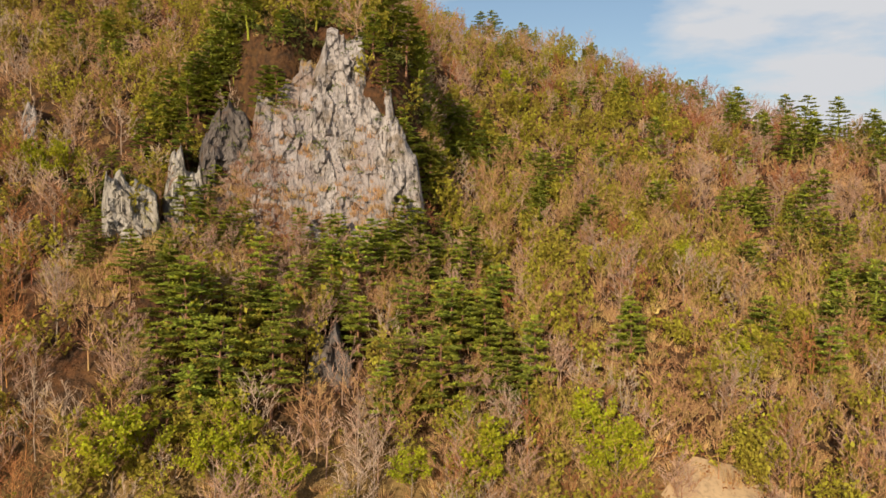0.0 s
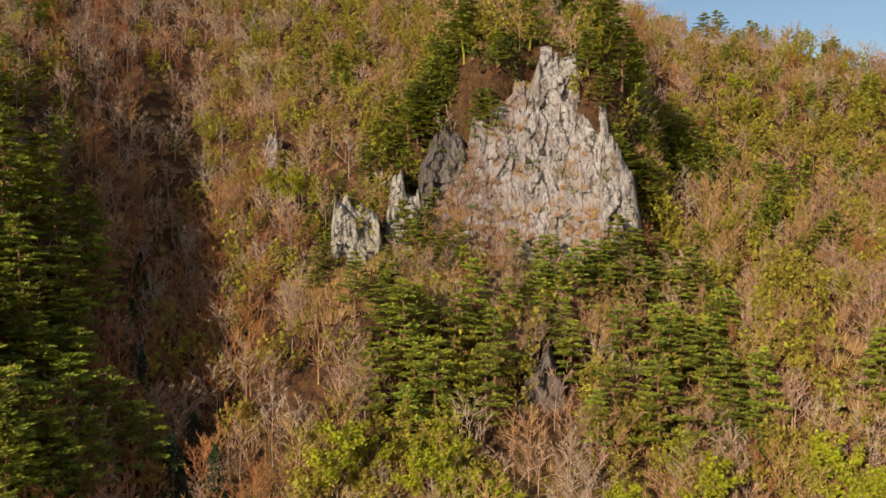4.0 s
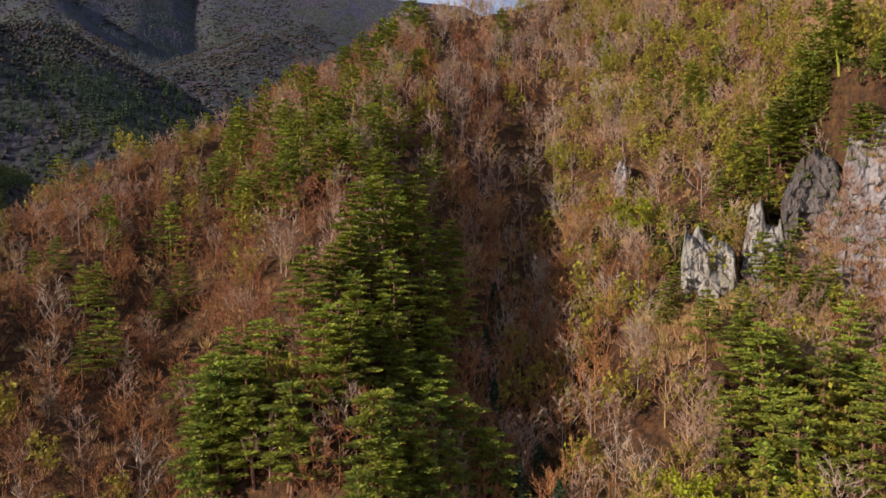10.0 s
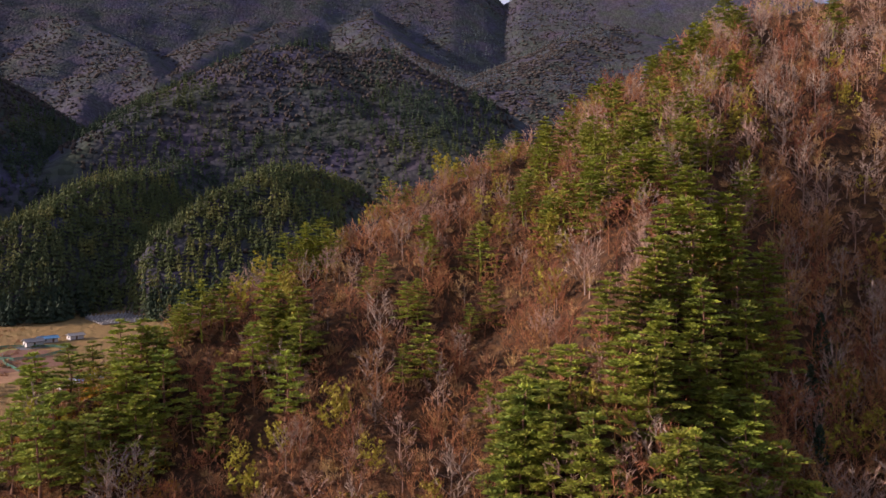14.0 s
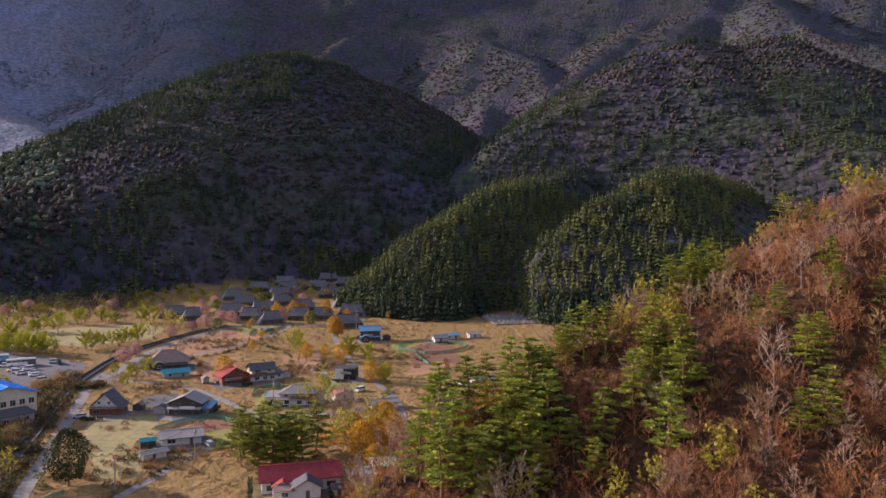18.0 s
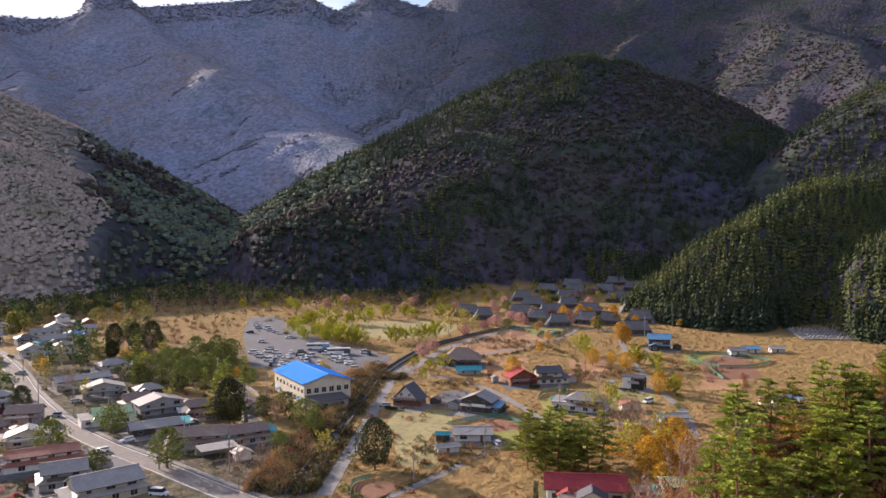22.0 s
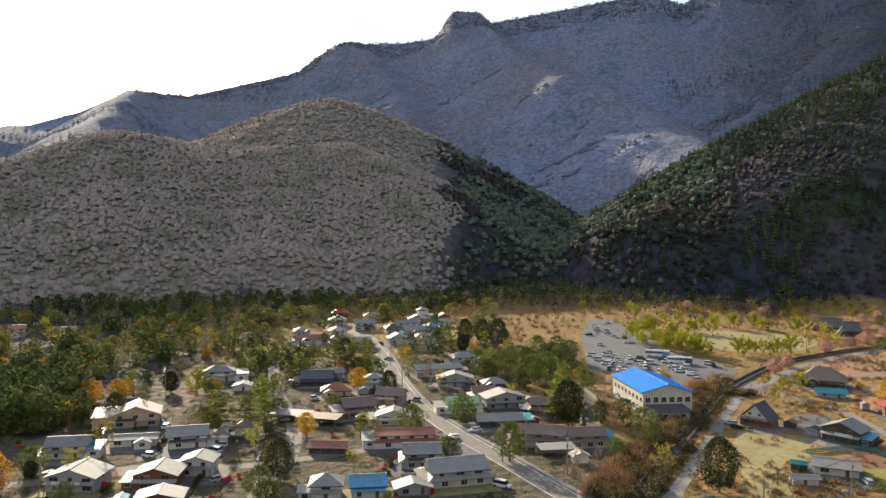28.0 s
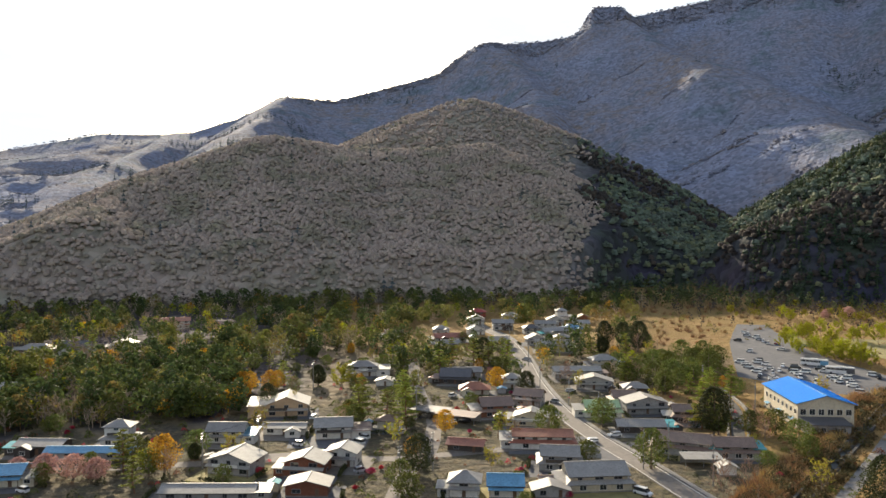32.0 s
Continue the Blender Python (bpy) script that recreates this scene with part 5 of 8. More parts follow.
# far needles and twigs lightened and blued in place of haze
M["far_conifer"] = material("hazed_conifer_needles", (0.085, 0.105, 0.115), (0.07, 0.092, 0.10), 0.006, 0.9, third=(0.10, 0.11, 0.08), scale2=0.02, island=0.25)
M["far_hazed"] = material("hazed_leafless_woods", (0.185, 0.205, 0.27), (0.205, 0.20, 0.24), 0.006, 0.95, third=(0.21, 0.175, 0.155), scale2=0.012, island=0.08, translucent=0.2)
# western crowns: brown twigs lightened in place of haze and glare
M["far_haze_pale"] = material("haze_pale_leafless_woods", (0.45, 0.365, 0.31), (0.40, 0.325, 0.27), 0.012, 0.95, third=(0.29, 0.265, 0.19), scale2=0.03, island=0.16, translucent=0.25)
M["far_green"] = material("far_green_woods", (0.085, 0.105, 0.032), (0.048, 0.066, 0.026), 0.02, 0.9, third=(0.14, 0.14, 0.036), scale2=0.05, island=0.3, translucent=0.15)
M["teal_green"] = material("young_valley_woods", (0.13, 0.165, 0.115), (0.10, 0.125, 0.10), 0.02, 0.9, third=(0.18, 0.185, 0.09), scale2=0.05, island=0.3, translucent=0.15)


def facing(az, r):
    """Which spots of the far slopes look out over the valley, and their height."""
    ga, gr = np.radians(np.arange(38, 184, 0.5)), np.concatenate([np.arange(430, 1300, 9.0), np.arange(1300, 2620, 18.0)])
    A, R = np.meshgrid(ga, gr, indexing="ij")
    Z = land(-np.sin(A) * R, np.cos(A) * R)[0]
    tilt = np.maximum.accumulate((Z - 62) / R, axis=1)
    i = np.clip(((az - 38) / 0.5).astype(int), 0, len(ga) - 1)
    j = np.clip(np.searchsorted(gr, r) - 2, 0, len(gr) - 1)
    x, y = -np.sin(np.radians(az)) * r, np.cos(np.radians(az)) * r
    z, _, wood = land(x, y)
    return x, y, z, wood, (z + 16 - 62) / r > tilt[i, j]


def sized(p, lo, hi, seed):
    return np.column_stack([p, np.random.RandomState(seed).uniform(lo, hi, len(p))])


def mountain_woods():
    """Each far hill in its own woods, conifers in groves, leafless trees between them."""
    rng = np.random.RandomState(101)
    for nm, az, rr, n, green, lim, bare, kinds, size, seed in (
            ("cedar_knoll", (68, 102), (440, 660), 6000, "far_green", -0.75, "shaded_bare", (conifers, crowns), (0.4, 0.8), 11),
            ("dark_hill", (58, 90), (560, 1020), 6000, "cedar", 0.0, "shaded_bare", (conifers, crowns), (0.35, 0.8), 12),
            ("wooded_cone", (88, 127), (600, 1120), 10500, "cedar", -0.1, "shaded_bare", (conifers, crowns), (0.35, 0.8), 13),
            ("valley_head", (117, 138), (620, 1100), 3400, "teal_green", -0.2, "shaded_bare", (crowns, crowns), (0.6, 1.2), 14),
            ("west_hill", (136, 185), (570, 940), 19000, "far_conifer", 2.0, "far_haze_pale", (conifers, soft_crowns), (0.45, 0.9), 15),
            ("west_shoulder", (137, 158), (800, 1260), 4000, "far_conifer", 2.0, "far_haze_pale", (pointed, soft_crowns), (0.5, 1.0), 16),
            ("back_hill", (48, 72), (1000, 1810), 2600, "far_conifer", 0.1, "shaded_bare", (pointed, far_crowns), (0.5, 1.0), 17),
            ("violet_mountain", (50, 108), (1000, 2520), 11000, "far_conifer", 0.36, "sunny", (pointed, far_crowns), (0.5, 1.15), 18),
            ("high_mountain", (104, 183), (1000, 2520), 12000, "far_conifer", 0.5, "sunny", (pointed, far_crowns), (0.5, 1.15), 19)):
        a, r = rng.uniform(*az, n * 6), np.sqrt(rng.uniform(rr[0] ** 2, rr[1] ** 2, n * 6))
        x, y, z, wood, seen = facing(a, r)
        edge = a + 3.2 * fbm(x / 45, y / 45, seed + 50, 4)
        ok = (wood > 0.5) & seen & (edge > az[0] + 1) & (edge < az[1] - 1)
        if nm == "dark_hill":
            ok &= (z > 60)
        p = np.column_stack([x, y, z - 1.5])[ok]
        if bare == "sunny":
            # leafless crowns on sun-facing slopes, added to darken lit patches, and along the crest
            gx, gy = [(land(p[:, 0] + dx, p[:, 1] + dy)[0] - land(p[:, 0] - dx, p[:, 1] - dy)[0]) / 24 for dx, dy in ((12, 0), (0, 12))]
            sunny = (sun_dir.z - gx * sun_dir.x - gy * sun_dir.y) / np.sqrt(1 + gx * gx + gy * gy) > 0.24
            stuff(nm + "_bare_woods", kinds[1], sized(p[sunny | (np.hypot(p[:, 0], p[:, 1]) > 2400)][:9000], *size, seed + 1), M["shaded_bare" if nm == "violet_mountain" else "far_hazed"], "purplish-brown leafless woods on the mountain side, toned for haze and shade", "woods", seed + 1, smooth=True)
        p = p[:n]
        g = (fbm(p[:, 0] / 60, p[:, 1] / 60, seed, 4) > lim) ^ (rng.random_sample(len(p)) < (0.07 if bare == "shaded_bare" else 0.006))
        lab = "conifer groves on the mountain side" if green != "teal_green" else "young green woods at the valley's head"
        stuff(nm + "_conifers", kinds[0], sized(p[g], size[0], size[1] * 1.1, seed), M[green], lab, "woods", seed)
        if bare != "sunny":
            stuff(nm + "_bare_woods", kinds[1], sized(p[~g], *size, seed + 1), M[bare], "purplish-brown leafless woods on the mountain side, toned for haze and shade", "woods", seed + 1, smooth=True)


mountain_woods()
ea = np.random.RandomState(9).uniform(72, 98, 520)
er = KNOLL_FOOT(ea)[0] + np.random.RandomState(10).uniform(-7, 14, 520)
keep_ = (ea < 84.8) | (ea > 88)
ex, ey, ez, ew, es = facing(ea[keep_], er[keep_])
stuff("woods_edge", conifers, sized(np.column_stack([ex, ey, ez - 0.4]), 0.55, 1.05, 9), M["cedar"], "dark conifers along the foot of the knolls", "woods", 9)
p_ = np.random.RandomState(7).normal(0, 1, (70, 2)) * (1.3, 22) + (113.6, 650)
x_, y_, z_, w_, s_ = facing(p_[:, 0], p_[:, 1])
stuff("larch_grove", conifers, sized(np.column_stack([x_, y_, z_ - 0.5]), 0.5, 0.95, 3), M["far_green"], "larches in fresh yellow-green needles at the foot of the hill", "woods", 3)


# ------------------------------------------------------------------ the village: surfaces
def paint(name, c, rough=0.6, metal=0.0, v=0.85, scale=0.6, bump=0.0, per_object=0.0, spec=0.4):
    return material(name, c, tuple(q * v for q in c), scale, rough, metal, bump, None, tuple(q * (v - 0.12) for q in c), scale * 5, per_object=per_object, spec=spec)


M["asphalt"] = paint("worn_asphalt", (0.21, 0.185, 0.165), 0.9, v=0.8, scale=0.15, bump=0.3)
M["lot"] = paint("parking_asphalt", (0.125, 0.125, 0.135), 0.9, v=0.82, scale=0.08, bump=0.3)
M["concrete"] = paint("weathered_concrete", (0.25, 0.235, 0.22), 0.9, v=0.72, scale=0.3, bump=0.3)
M["concrete_dark"] = paint("dark_concrete", (0.085, 0.078, 0.072), 0.8, v=0.7, scale=0.3, bump=0.3)
M["white_line"] = paint("road_paint", (0.62, 0.61, 0.58), 0.8)
M["lawn"] = paint("spring_lawn", (0.25, 0.235, 0.065), 0.95, v=0.7, scale=0.12, bump=0.4)
M["dry_lawn"] = paint("dry_lawn", (0.31, 0.265, 0.11), 0.95, v=0.74, scale=0.09, bump=0.4)
M["soil"] = paint("tilled_soil", (0.22, 0.105, 0.06), 0.95, v=0.8, scale=0.3, bump=0.6)
M["net"] = paint("green_net", (0.08, 0.24, 0.16), 0.8, v=0.8)
M["water"] = paint("stream_water", (0.04, 0.042, 0.035), 0.45, v=0.8)
M["roof_grey"] = paint("grey_sheet_roof", (0.30, 0.285, 0.27), 0.62, 0.05, 0.82, 0.4, per_object=0.15)
M["roof_pale"] = paint("pale_sheet_roof", (0.34, 0.325, 0.30), 0.65, 0.05, 0.85, 0.4, per_object=0.1)
M["roof_dark"] = paint("dark_tile_roof", (0.095, 0.095, 0.105), 0.5, 0.0, 0.8, 0.7, 0.4, per_object=0.2)
M["roof_brown"] = paint("brown_sheet_roof", (0.26, 0.185, 0.15), 0.62, 0.05, 0.8, 0.5, per_object=0.15)
M["roof_red"] = paint("red_sheet_roof", (0.34, 0.045, 0.04), 0.5, 0.1, 0.75, 0.4, per_object=0.1)
M["roof_rust"] = paint("faded_red_roof", (0.36, 0.15, 0.10), 0.6, 0.0, 0.75, 0.4, per_object=0.1)
M["roof_blue"] = paint("bright_blue_sheet_roof", (0.010, 0.27, 0.85), 0.42, 0.1, 0.92, 0.3)
M["roof_sky"] = paint("light_blue_roof", (0.16, 0.36, 0.55), 0.5, 0.1, 0.8, 0.4)
M["roof_teal"] = paint("teal_roof", (0.06, 0.36, 0.40), 0.5, 0.1, 0.8, 0.4)
M["roof_green"] = paint("pale_green_roof", (0.42, 0.55, 0.30), 0.5, 0.1, 0.85, 0.4)
M["thatch"] = paint("grey_thatch", (0.165, 0.165, 0.175), 0.95, v=0.75, scale=0.5, bump=0.8)
M["wall_white"] = paint("white_render", (0.66, 0.64, 0.60), 0.85, v=0.88, scale=0.3, per_object=0.08)
M["wall_cream"] = paint("cream_siding", (0.58, 0.52, 0.40), 0.85, v=0.86, scale=0.3, per_object=0.1)
M["wall_grey"] = paint("grey_siding", (0.36, 0.35, 0.34), 0.85, v=0.85, scale=0.3, per_object=0.12)
M["wall_wood"] = paint("red_brown_boards", (0.24, 0.095, 0.05), 0.8, v=0.75, scale=0.6, per_object=0.12)
M["wall_dark"] = paint("dark_boards", (0.075, 0.062, 0.055), 0.85, v=0.75, scale=0.6, per_object=0.15)
M["wall_tan"] = paint("tan_render", (0.46, 0.33, 0.21), 0.85, v=0.86, scale=0.3)
M["trim"] = paint("white_trim", (0.70, 0.69, 0.66), 0.6)
M["glass"] = material("window_glass", (0.025, 0.03, 0.036), (0.04, 0.045, 0.05), 0.4, 0.08, spec=0.7)
M["timber"] = paint("brown_timber", (0.16, 0.10, 0.065), 0.85)
M["steel"] = paint("grey_steel", (0.35, 0.35, 0.36), 0.45, 0.6)
M["pole"] = paint("concrete_pole", (0.30, 0.285, 0.265), 0.85)
M["black"] = paint("black_rubber", (0.02, 0.02, 0.022), 0.7)
for nm_, c_ in (("white", (0.75, 0.75, 0.75)), ("silver", (0.42, 0.43, 0.45)), ("black", (0.025, 0.026, 0.03)), ("red", (0.4, 0.03, 0.03)), ("blue", (0.05, 0.12, 0.35))):
    M["car_" + nm_] = paint("car_paint_" + nm_, c_, 0.25, 0.1, 0.96)
M["straw"] = material("dry_straw", (0.46, 0.33, 0.15), (0.34, 0.22, 0.10), 0.06, 0.95, island=0.2)
M["earth"] = paint("bare_yellow_earth", (0.48, 0.34, 0.20), 0.95, v=0.78, scale=0.3, bump=0.7)


# ------------------------------------------------------------------ roads, stream, fields
def floor_z(x, y):
    r = math.hypot(x, y)
    return max(0.0, min(r - 330, 500)) * 0.03 + max(0.0, r - 830) * 0.06 + float(rise_to_woods(math.degrees(math.atan2(-x, y)), r))


def smooth_line(pts, n=8):
    """A rounded line through the points."""
    p = [Vector(q) for q in pts]
    p = [p[0] * 2 - p[1]] + p + [p[-1] * 2 - p[-2]]
    out = []
    for i in range(1, len(p) - 2):
        for k in range(n):
            t = k / n
            out.append(0.5 * ((2 * p[i]) + (-p[i - 1] + p[i + 1]) * t + (2 * p[i - 1] - 5 * p[i] + 4 * p[i + 1] - p[i + 2]) * t * t + (-p[i - 1] + 3 * p[i] - 3 * p[i + 1] + p[i + 2]) * t ** 3))
    return out + [p[-2]]


def ribbon(name, pts, width, mat, label, lift=0.06, thick=0.12, offset=0.0, category="road", kind="structure", parent=None, base=floor_z):
    """A strip of road, wall or line along a rounded path, with real edges."""
    line = smooth_line(pts)
    vs, fs = [], []
    for i, q in enumerate(line):
        d = (line[min(i + 1, len(line) - 1)] - line[max(i - 1, 0)]).normalized()
        nrm = Vector((-d.y, d.x))
        z = base(q.x, q.y) + lift
        for s in (offset - width / 2, offset + width / 2):
            vs += [(q.x + nrm.x * s, q.y + nrm.y * s, z), (q.x + nrm.x * s, q.y + nrm.y * s, z - thick)]
    for i in range(len(line) - 1):
        a = 4 * i
        fs += [(a, a + 4, a + 6, a + 2), (a + 1, a, a + 2, a + 3)] if i == 0 else [(a, a + 4, a + 6, a + 2)]
        fs += [(a, a + 1, a + 5, a + 4), (a + 2, a + 6, a + 7, a + 3)]
    ob = new(name, mesh_of(name, vs, fs, mat))
    if parent:
        ob.parent = parent
        return ob
    return tagged(ob, label, category, kind=kind)


def plot(name, pts, mat, label, lift=0.04, category="field", kind="structure"):
    """A flat plot laid on the valley floor."""
    bm = bmesh.new()
    top = [bm.verts.new((x, y, 0)) for x, y in pts]
    bm.faces.new(top)
    bmesh.ops.subdivide_edges(bm, edges=bm.edges[:], cuts=5, use_grid_fill=True)
    bmesh.ops.triangulate(bm, faces=bm.faces[:])
    for v in bm.verts:
        v.co.z = floor_z(v.co.x, v.co.y) + lift
    bmesh.ops.recalc_face_normals(bm, faces=bm.faces[:])
    me = bpy.data.meshes.new(name); bm.to_mesh(me); bm.free(); me.materials.append(mat)
    return tagged(new(name, me), label, category, kind=kind)


MAIN = [(-138, -66), (-145, -92), (-150, -110), (-156, -129), (-163, -150), (-171, -176), (-184, -208), (-205, -247), (-229, -286), (-247, -318), (-262, -350), (-269, -382), (-286, -420)]
ribbon("road", MAIN, 7.0, M["asphalt"], "worn grey-brown village road with white edge lines")
for off in (-3.0, 3.0):
    ribbon("road_line", MAIN, 0.22, M["white_line"], "white painted edge line of the road", 0.075, 0.01, off, "road marking")
ribbon("pavement", MAIN, 1.6, M["concrete"], "pale concrete pavement beside the road", 0.2, 0.3, -4.4, "pavement")
ribbon("road", [(-84, -150), (-92, -161), (-104, -176), (-118, -189), (-130, -206), (-140, -223), (-158, -264), (-184, -314)], 5.0, M["asphalt"], "narrow grey asphalt side street", 0.05)
ribbon("road", [(-60, -215), (-85, -206), (-104, -190), (-122, -184), (-150, -176), (-176, -163)], 4.5, M["asphalt"], "grey asphalt lane between the houses", 0.045)
ribbon("road", [(-10, -238), (-34, -223), (-60, -212), (-85, -203)], 5.0, M["asphalt"], "grey asphalt lane between the houses", 0.044)
LANE = [(-160.5, -94.6), (-170.2, -98.1), (-193.1, -106.4), (-222.0, -116.8), (-255.3, -129.0), (-297.6, -144.2), (-317.4, -150.6), (-300, -139)]
ribbon("road", LANE, 3.8, M["concrete"], "pale concrete lane beside the stream", 0.06)
ribbon("road", [(-146, -84), (-165, -80), (-184, -75), (-207, -71), (-231, -63), (-249, -65), (-268, -80), (-285, -95), (-300, -115), (-306, -138), (-316, -152)], 2.7, M["concrete"], "narrow pale farm lane", 0.05)
ribbon("road", [(-249, -65), (-252, -50), (-262, -30), (-280, -24), (-297, -30), (-336, -45), (-382, -60), (-411, -68), (-448, -76)], 2.7, M["concrete"], "narrow pale farm lane past the fields", 0.048)
ribbon("road", [(-180, -8), (-200, -15), (-232, -16), (-264, -20), (-280, -24)], 3.4, M["concrete"], "narrow pale lane below the wooded spur", 0.046)
ribbon("road", [(-310, -143), (-340, -147), (-369, -148), (-400, -143), (-432, -135), (-449, -127), (-450, -108), (-449, -76), (-470, -60)], 4.0, M["concrete"], "pale road curving up to the thatched hamlet", 0.055)
ribbon("road", [(-330, -136), (-354, -127), (-390, -109), (-420, -101), (-446, -100)], 2.6, M["concrete"], "narrow pale field track", 0.05)
STREAM = [(-158.0, -101.7), (-167.6, -105.2), (-190.6, -113.5), (-219.4, -123.8), (-252.8, -136.1), (-295.3, -151.3), (-290, -149), (-312, -153), (-345, -157), (-374, -156), (-416, -147), (-442, -135)]
ribbon("stream", STREAM, 2.6, M["water"], "dark shallow stream between concrete walls", 0.03, 0.02, 0, "stream")
for off, side in ((-1.7, "bank"), (1.7, "bank")):
    ribbon("stream_wall", STREAM, 0.7, M["concrete_dark"], "dark concrete wall along the stream", 0.75, 1.0, off, "wall")
plot("parking_lot", [(-292, -180), (-298, -160), (-312, -156), (-334, -164), (-346, -186), (-352, -204), (-366, -228), (-388, -258), (-420, -292), (-408, -304), (-384, -288), (-352, -266), (-316, -236), (-288, -212)], M["lot"],
     "grey asphalt parking lot", 0.05, "parking lot")
plot("lawn", [(-374, -186), (-380, -214), (-410, -242), (-428, -222), (-444, -186), (-430, -166), (-398, -164)], M["dry_lawn"], "pale dry meadow ringed by young trees", 0.04)
plot("lawn", [(-366, -240), (-392, -268), (-404, -262), (-380, -234)], M["lawn"], "green grass strip beside the parking lot", 0.045)
plot("lawn", [(-205, -103), (-246, -119), (-250, -98), (-225, -88), (-208, -92)], M["dry_lawn"], "mown yellow-green field beside the lane", 0.03)
plot("lawn", [(-262, -66), (-284, -72), (-290, -52), (-268, -44)], M["lawn"], "green grass round a house", 0.03)
plot("lawn", [(-278, -48), (-306, -54), (-312, -38), (-290, -34)], M["lawn"], "green grass plot beside the lane", 0.034)
plot("lawn", [(-436, -104), (-446, -124), (-438, -128), (-414, -118), (-420, -104)], M["lawn"], "green field below the hamlet", 0.05)
plot("field", [(-226, -90), (-246, -78), (-238, -68), (-222, -78)], M["soil"], "tilled brown vegetable plot", 0.05)
plot("field", [(-160, -88), (-172, -92), (-176, -82), (-164, -80)], M["soil"], "tilled brown plot behind a net", 0.05)
plot("field", [(-416, -122), (-440, -130), (-428, -134), (-408, -128)], M["soil"], "tilled red-brown field below the hamlet", 0.052)
plot("field", [(-340, -20), (-378, -28), (-386, -6), (-350, 2)], M["soil"], "tilled brown garden plot behind green nets", 0.05)
plot("field", [(-104, -202), (-112, -214), (-90, -226), (-84, -214)], M["lot"], "grey gravel yard in front of a house", 0.04)
plot("yard", [(-160, -146), (-172, -176), (-160, -182), (-146, -160)], M["lot"], "grey asphalt yard beside the road", 0.042, "yard")
plot("yard", [(-182, -160), (-188, -178), (-200, -172), (-194, -156)], M["lot"], "grey gravel yard between houses", 0.042, "yard")
plot("yard", [(-238, -88), (-262, -100), (-266, -88), (-252, -78)], M["lot"], "grey gravel yard of a dark house", 0.044, "yard")
M["tan_field"] = paint("dry_tan_field", (0.38, 0.21, 0.10), 0.95, v=0.7, scale=0.1, bump=0.5)
M["green_field"] = paint("yellow_green_field", (0.27, 0.26, 0.05), 0.95, v=0.68, scale=0.15, bump=0.5)
for k, (mt, lab, pts) in enumerate((
        ("tan_field", "dry tan field with withered grass", [(-388, -158), (-425, -136), (-430, -104), (-372, -112), (-340, -132)]), ("green_field", "thin green strip of field below the hamlet", [(-438, -137), (-448, -112), (-432, -104), (-418, -127)]),
        ("green_field", "netted garden with green rows", [(-392, -35), (-397, -15), (-367, -6), (-360, -32)]), ("lot", "grey gravel yard beside a dark house", [(-277, -114), (-285, -105), (-256, -93), (-254, -106)]),
        ("soil", "small tilled vegetable plot", [(-221, -75), (-238, -72), (-230, -63), (-216, -68)]), ("green_field", "yellow-green grass beside the farm lane", [(-280, -75), (-287, -67), (-258, -56), (-260, -68)]),
        ("green_field", "yellow-green grass round a boxy house", [(-316, -57), (-303, -38), (-272, -38), (-274, -48)]), ("tan_field", "dry tan field beside a farmhouse", [(-341, -119), (-358, -103), (-312, -92), (-300, -105)]),
        ("tan_field", "dry tan plot below the woods", [(-347, -22), (-355, -7), (-326, -5), (-320, -22)]), ("tan_field", "withered brown field", [(-361, -84), (-368, -67), (-326, -59), (-318, -73)]),
        ("dry_lawn", "mown dry grass round an evergreen", [(-208, -99), (-212, -82), (-189, -79), (-188, -90)]))):
    plot("field", pts, M[mt], lab, 0.012 + 0.0007 * k)
earth = plot("earth_bank", [(33, 112), (38, 104), (50, 104), (56, 110), (50, 118), (40, 119)], M["earth"], "bare yellow earth bank at the foot of the slope", 0.0, "bank")
for v in earth.data.vertices:
    v.co.z = max(height(v.co.x, v.co.y), 0) + 0.5


# ------------------------------------------------------------------ houses
def frame_at(p1, p2):
    """Pose at the middle of a front wall seen from outside: x along it to the right, y inwards."""
    a, b = Vector(p1), Vector(p2)
    m = (a + b) / 2
    return pose(m.x, m.y, floor_z(m.x, m.y), 0, 0, math.degrees(math.atan2(b.y - a.y, b.x - a.x))), (b - a).length


WIN_CACHE = {}


def window(parent, x, y, z, w, h, face, mat="trim"):
    """A framed window standing proud of a wall; face: turn of the wall in degrees."""
    key = (round(w, 1), round(h, 1), mat)
    if key not in WIN_CACHE:
        t = 0.09
        bm = boxes((-w / 2, w / 2, -0.07, 0.02, 0, t), (-w / 2, w / 2, -0.07, 0.02, h - t, h), (-w / 2, -w / 2 + t, -0.07, 0.02, t, h - t), (w / 2 - t, w / 2, -0.07, 0.02, t, h - t), (-0.03, 0.03, -0.06, 0.02, t, h - t))
        fr = bpy.data.meshes.new("window"); bm.to_mesh(fr); bm.free(); fr.materials.append(M[mat])
        bm = boxes((-w / 2 + t, w / 2 - t, -0.03, 0.0, t, h - t))
        pn = bpy.data.meshes.new("pane"); bm.to_mesh(pn); bm.free(); pn.materials.append(M["glass"])
        WIN_CACHE[key] = (fr, pn)
    fr, pn = WIN_CACHE[key]
    f = part("window", fr, None, parent)
    f.matrix_local = pose(x, y, z, 0, 0, face)
    part("pane", pn, None, f)


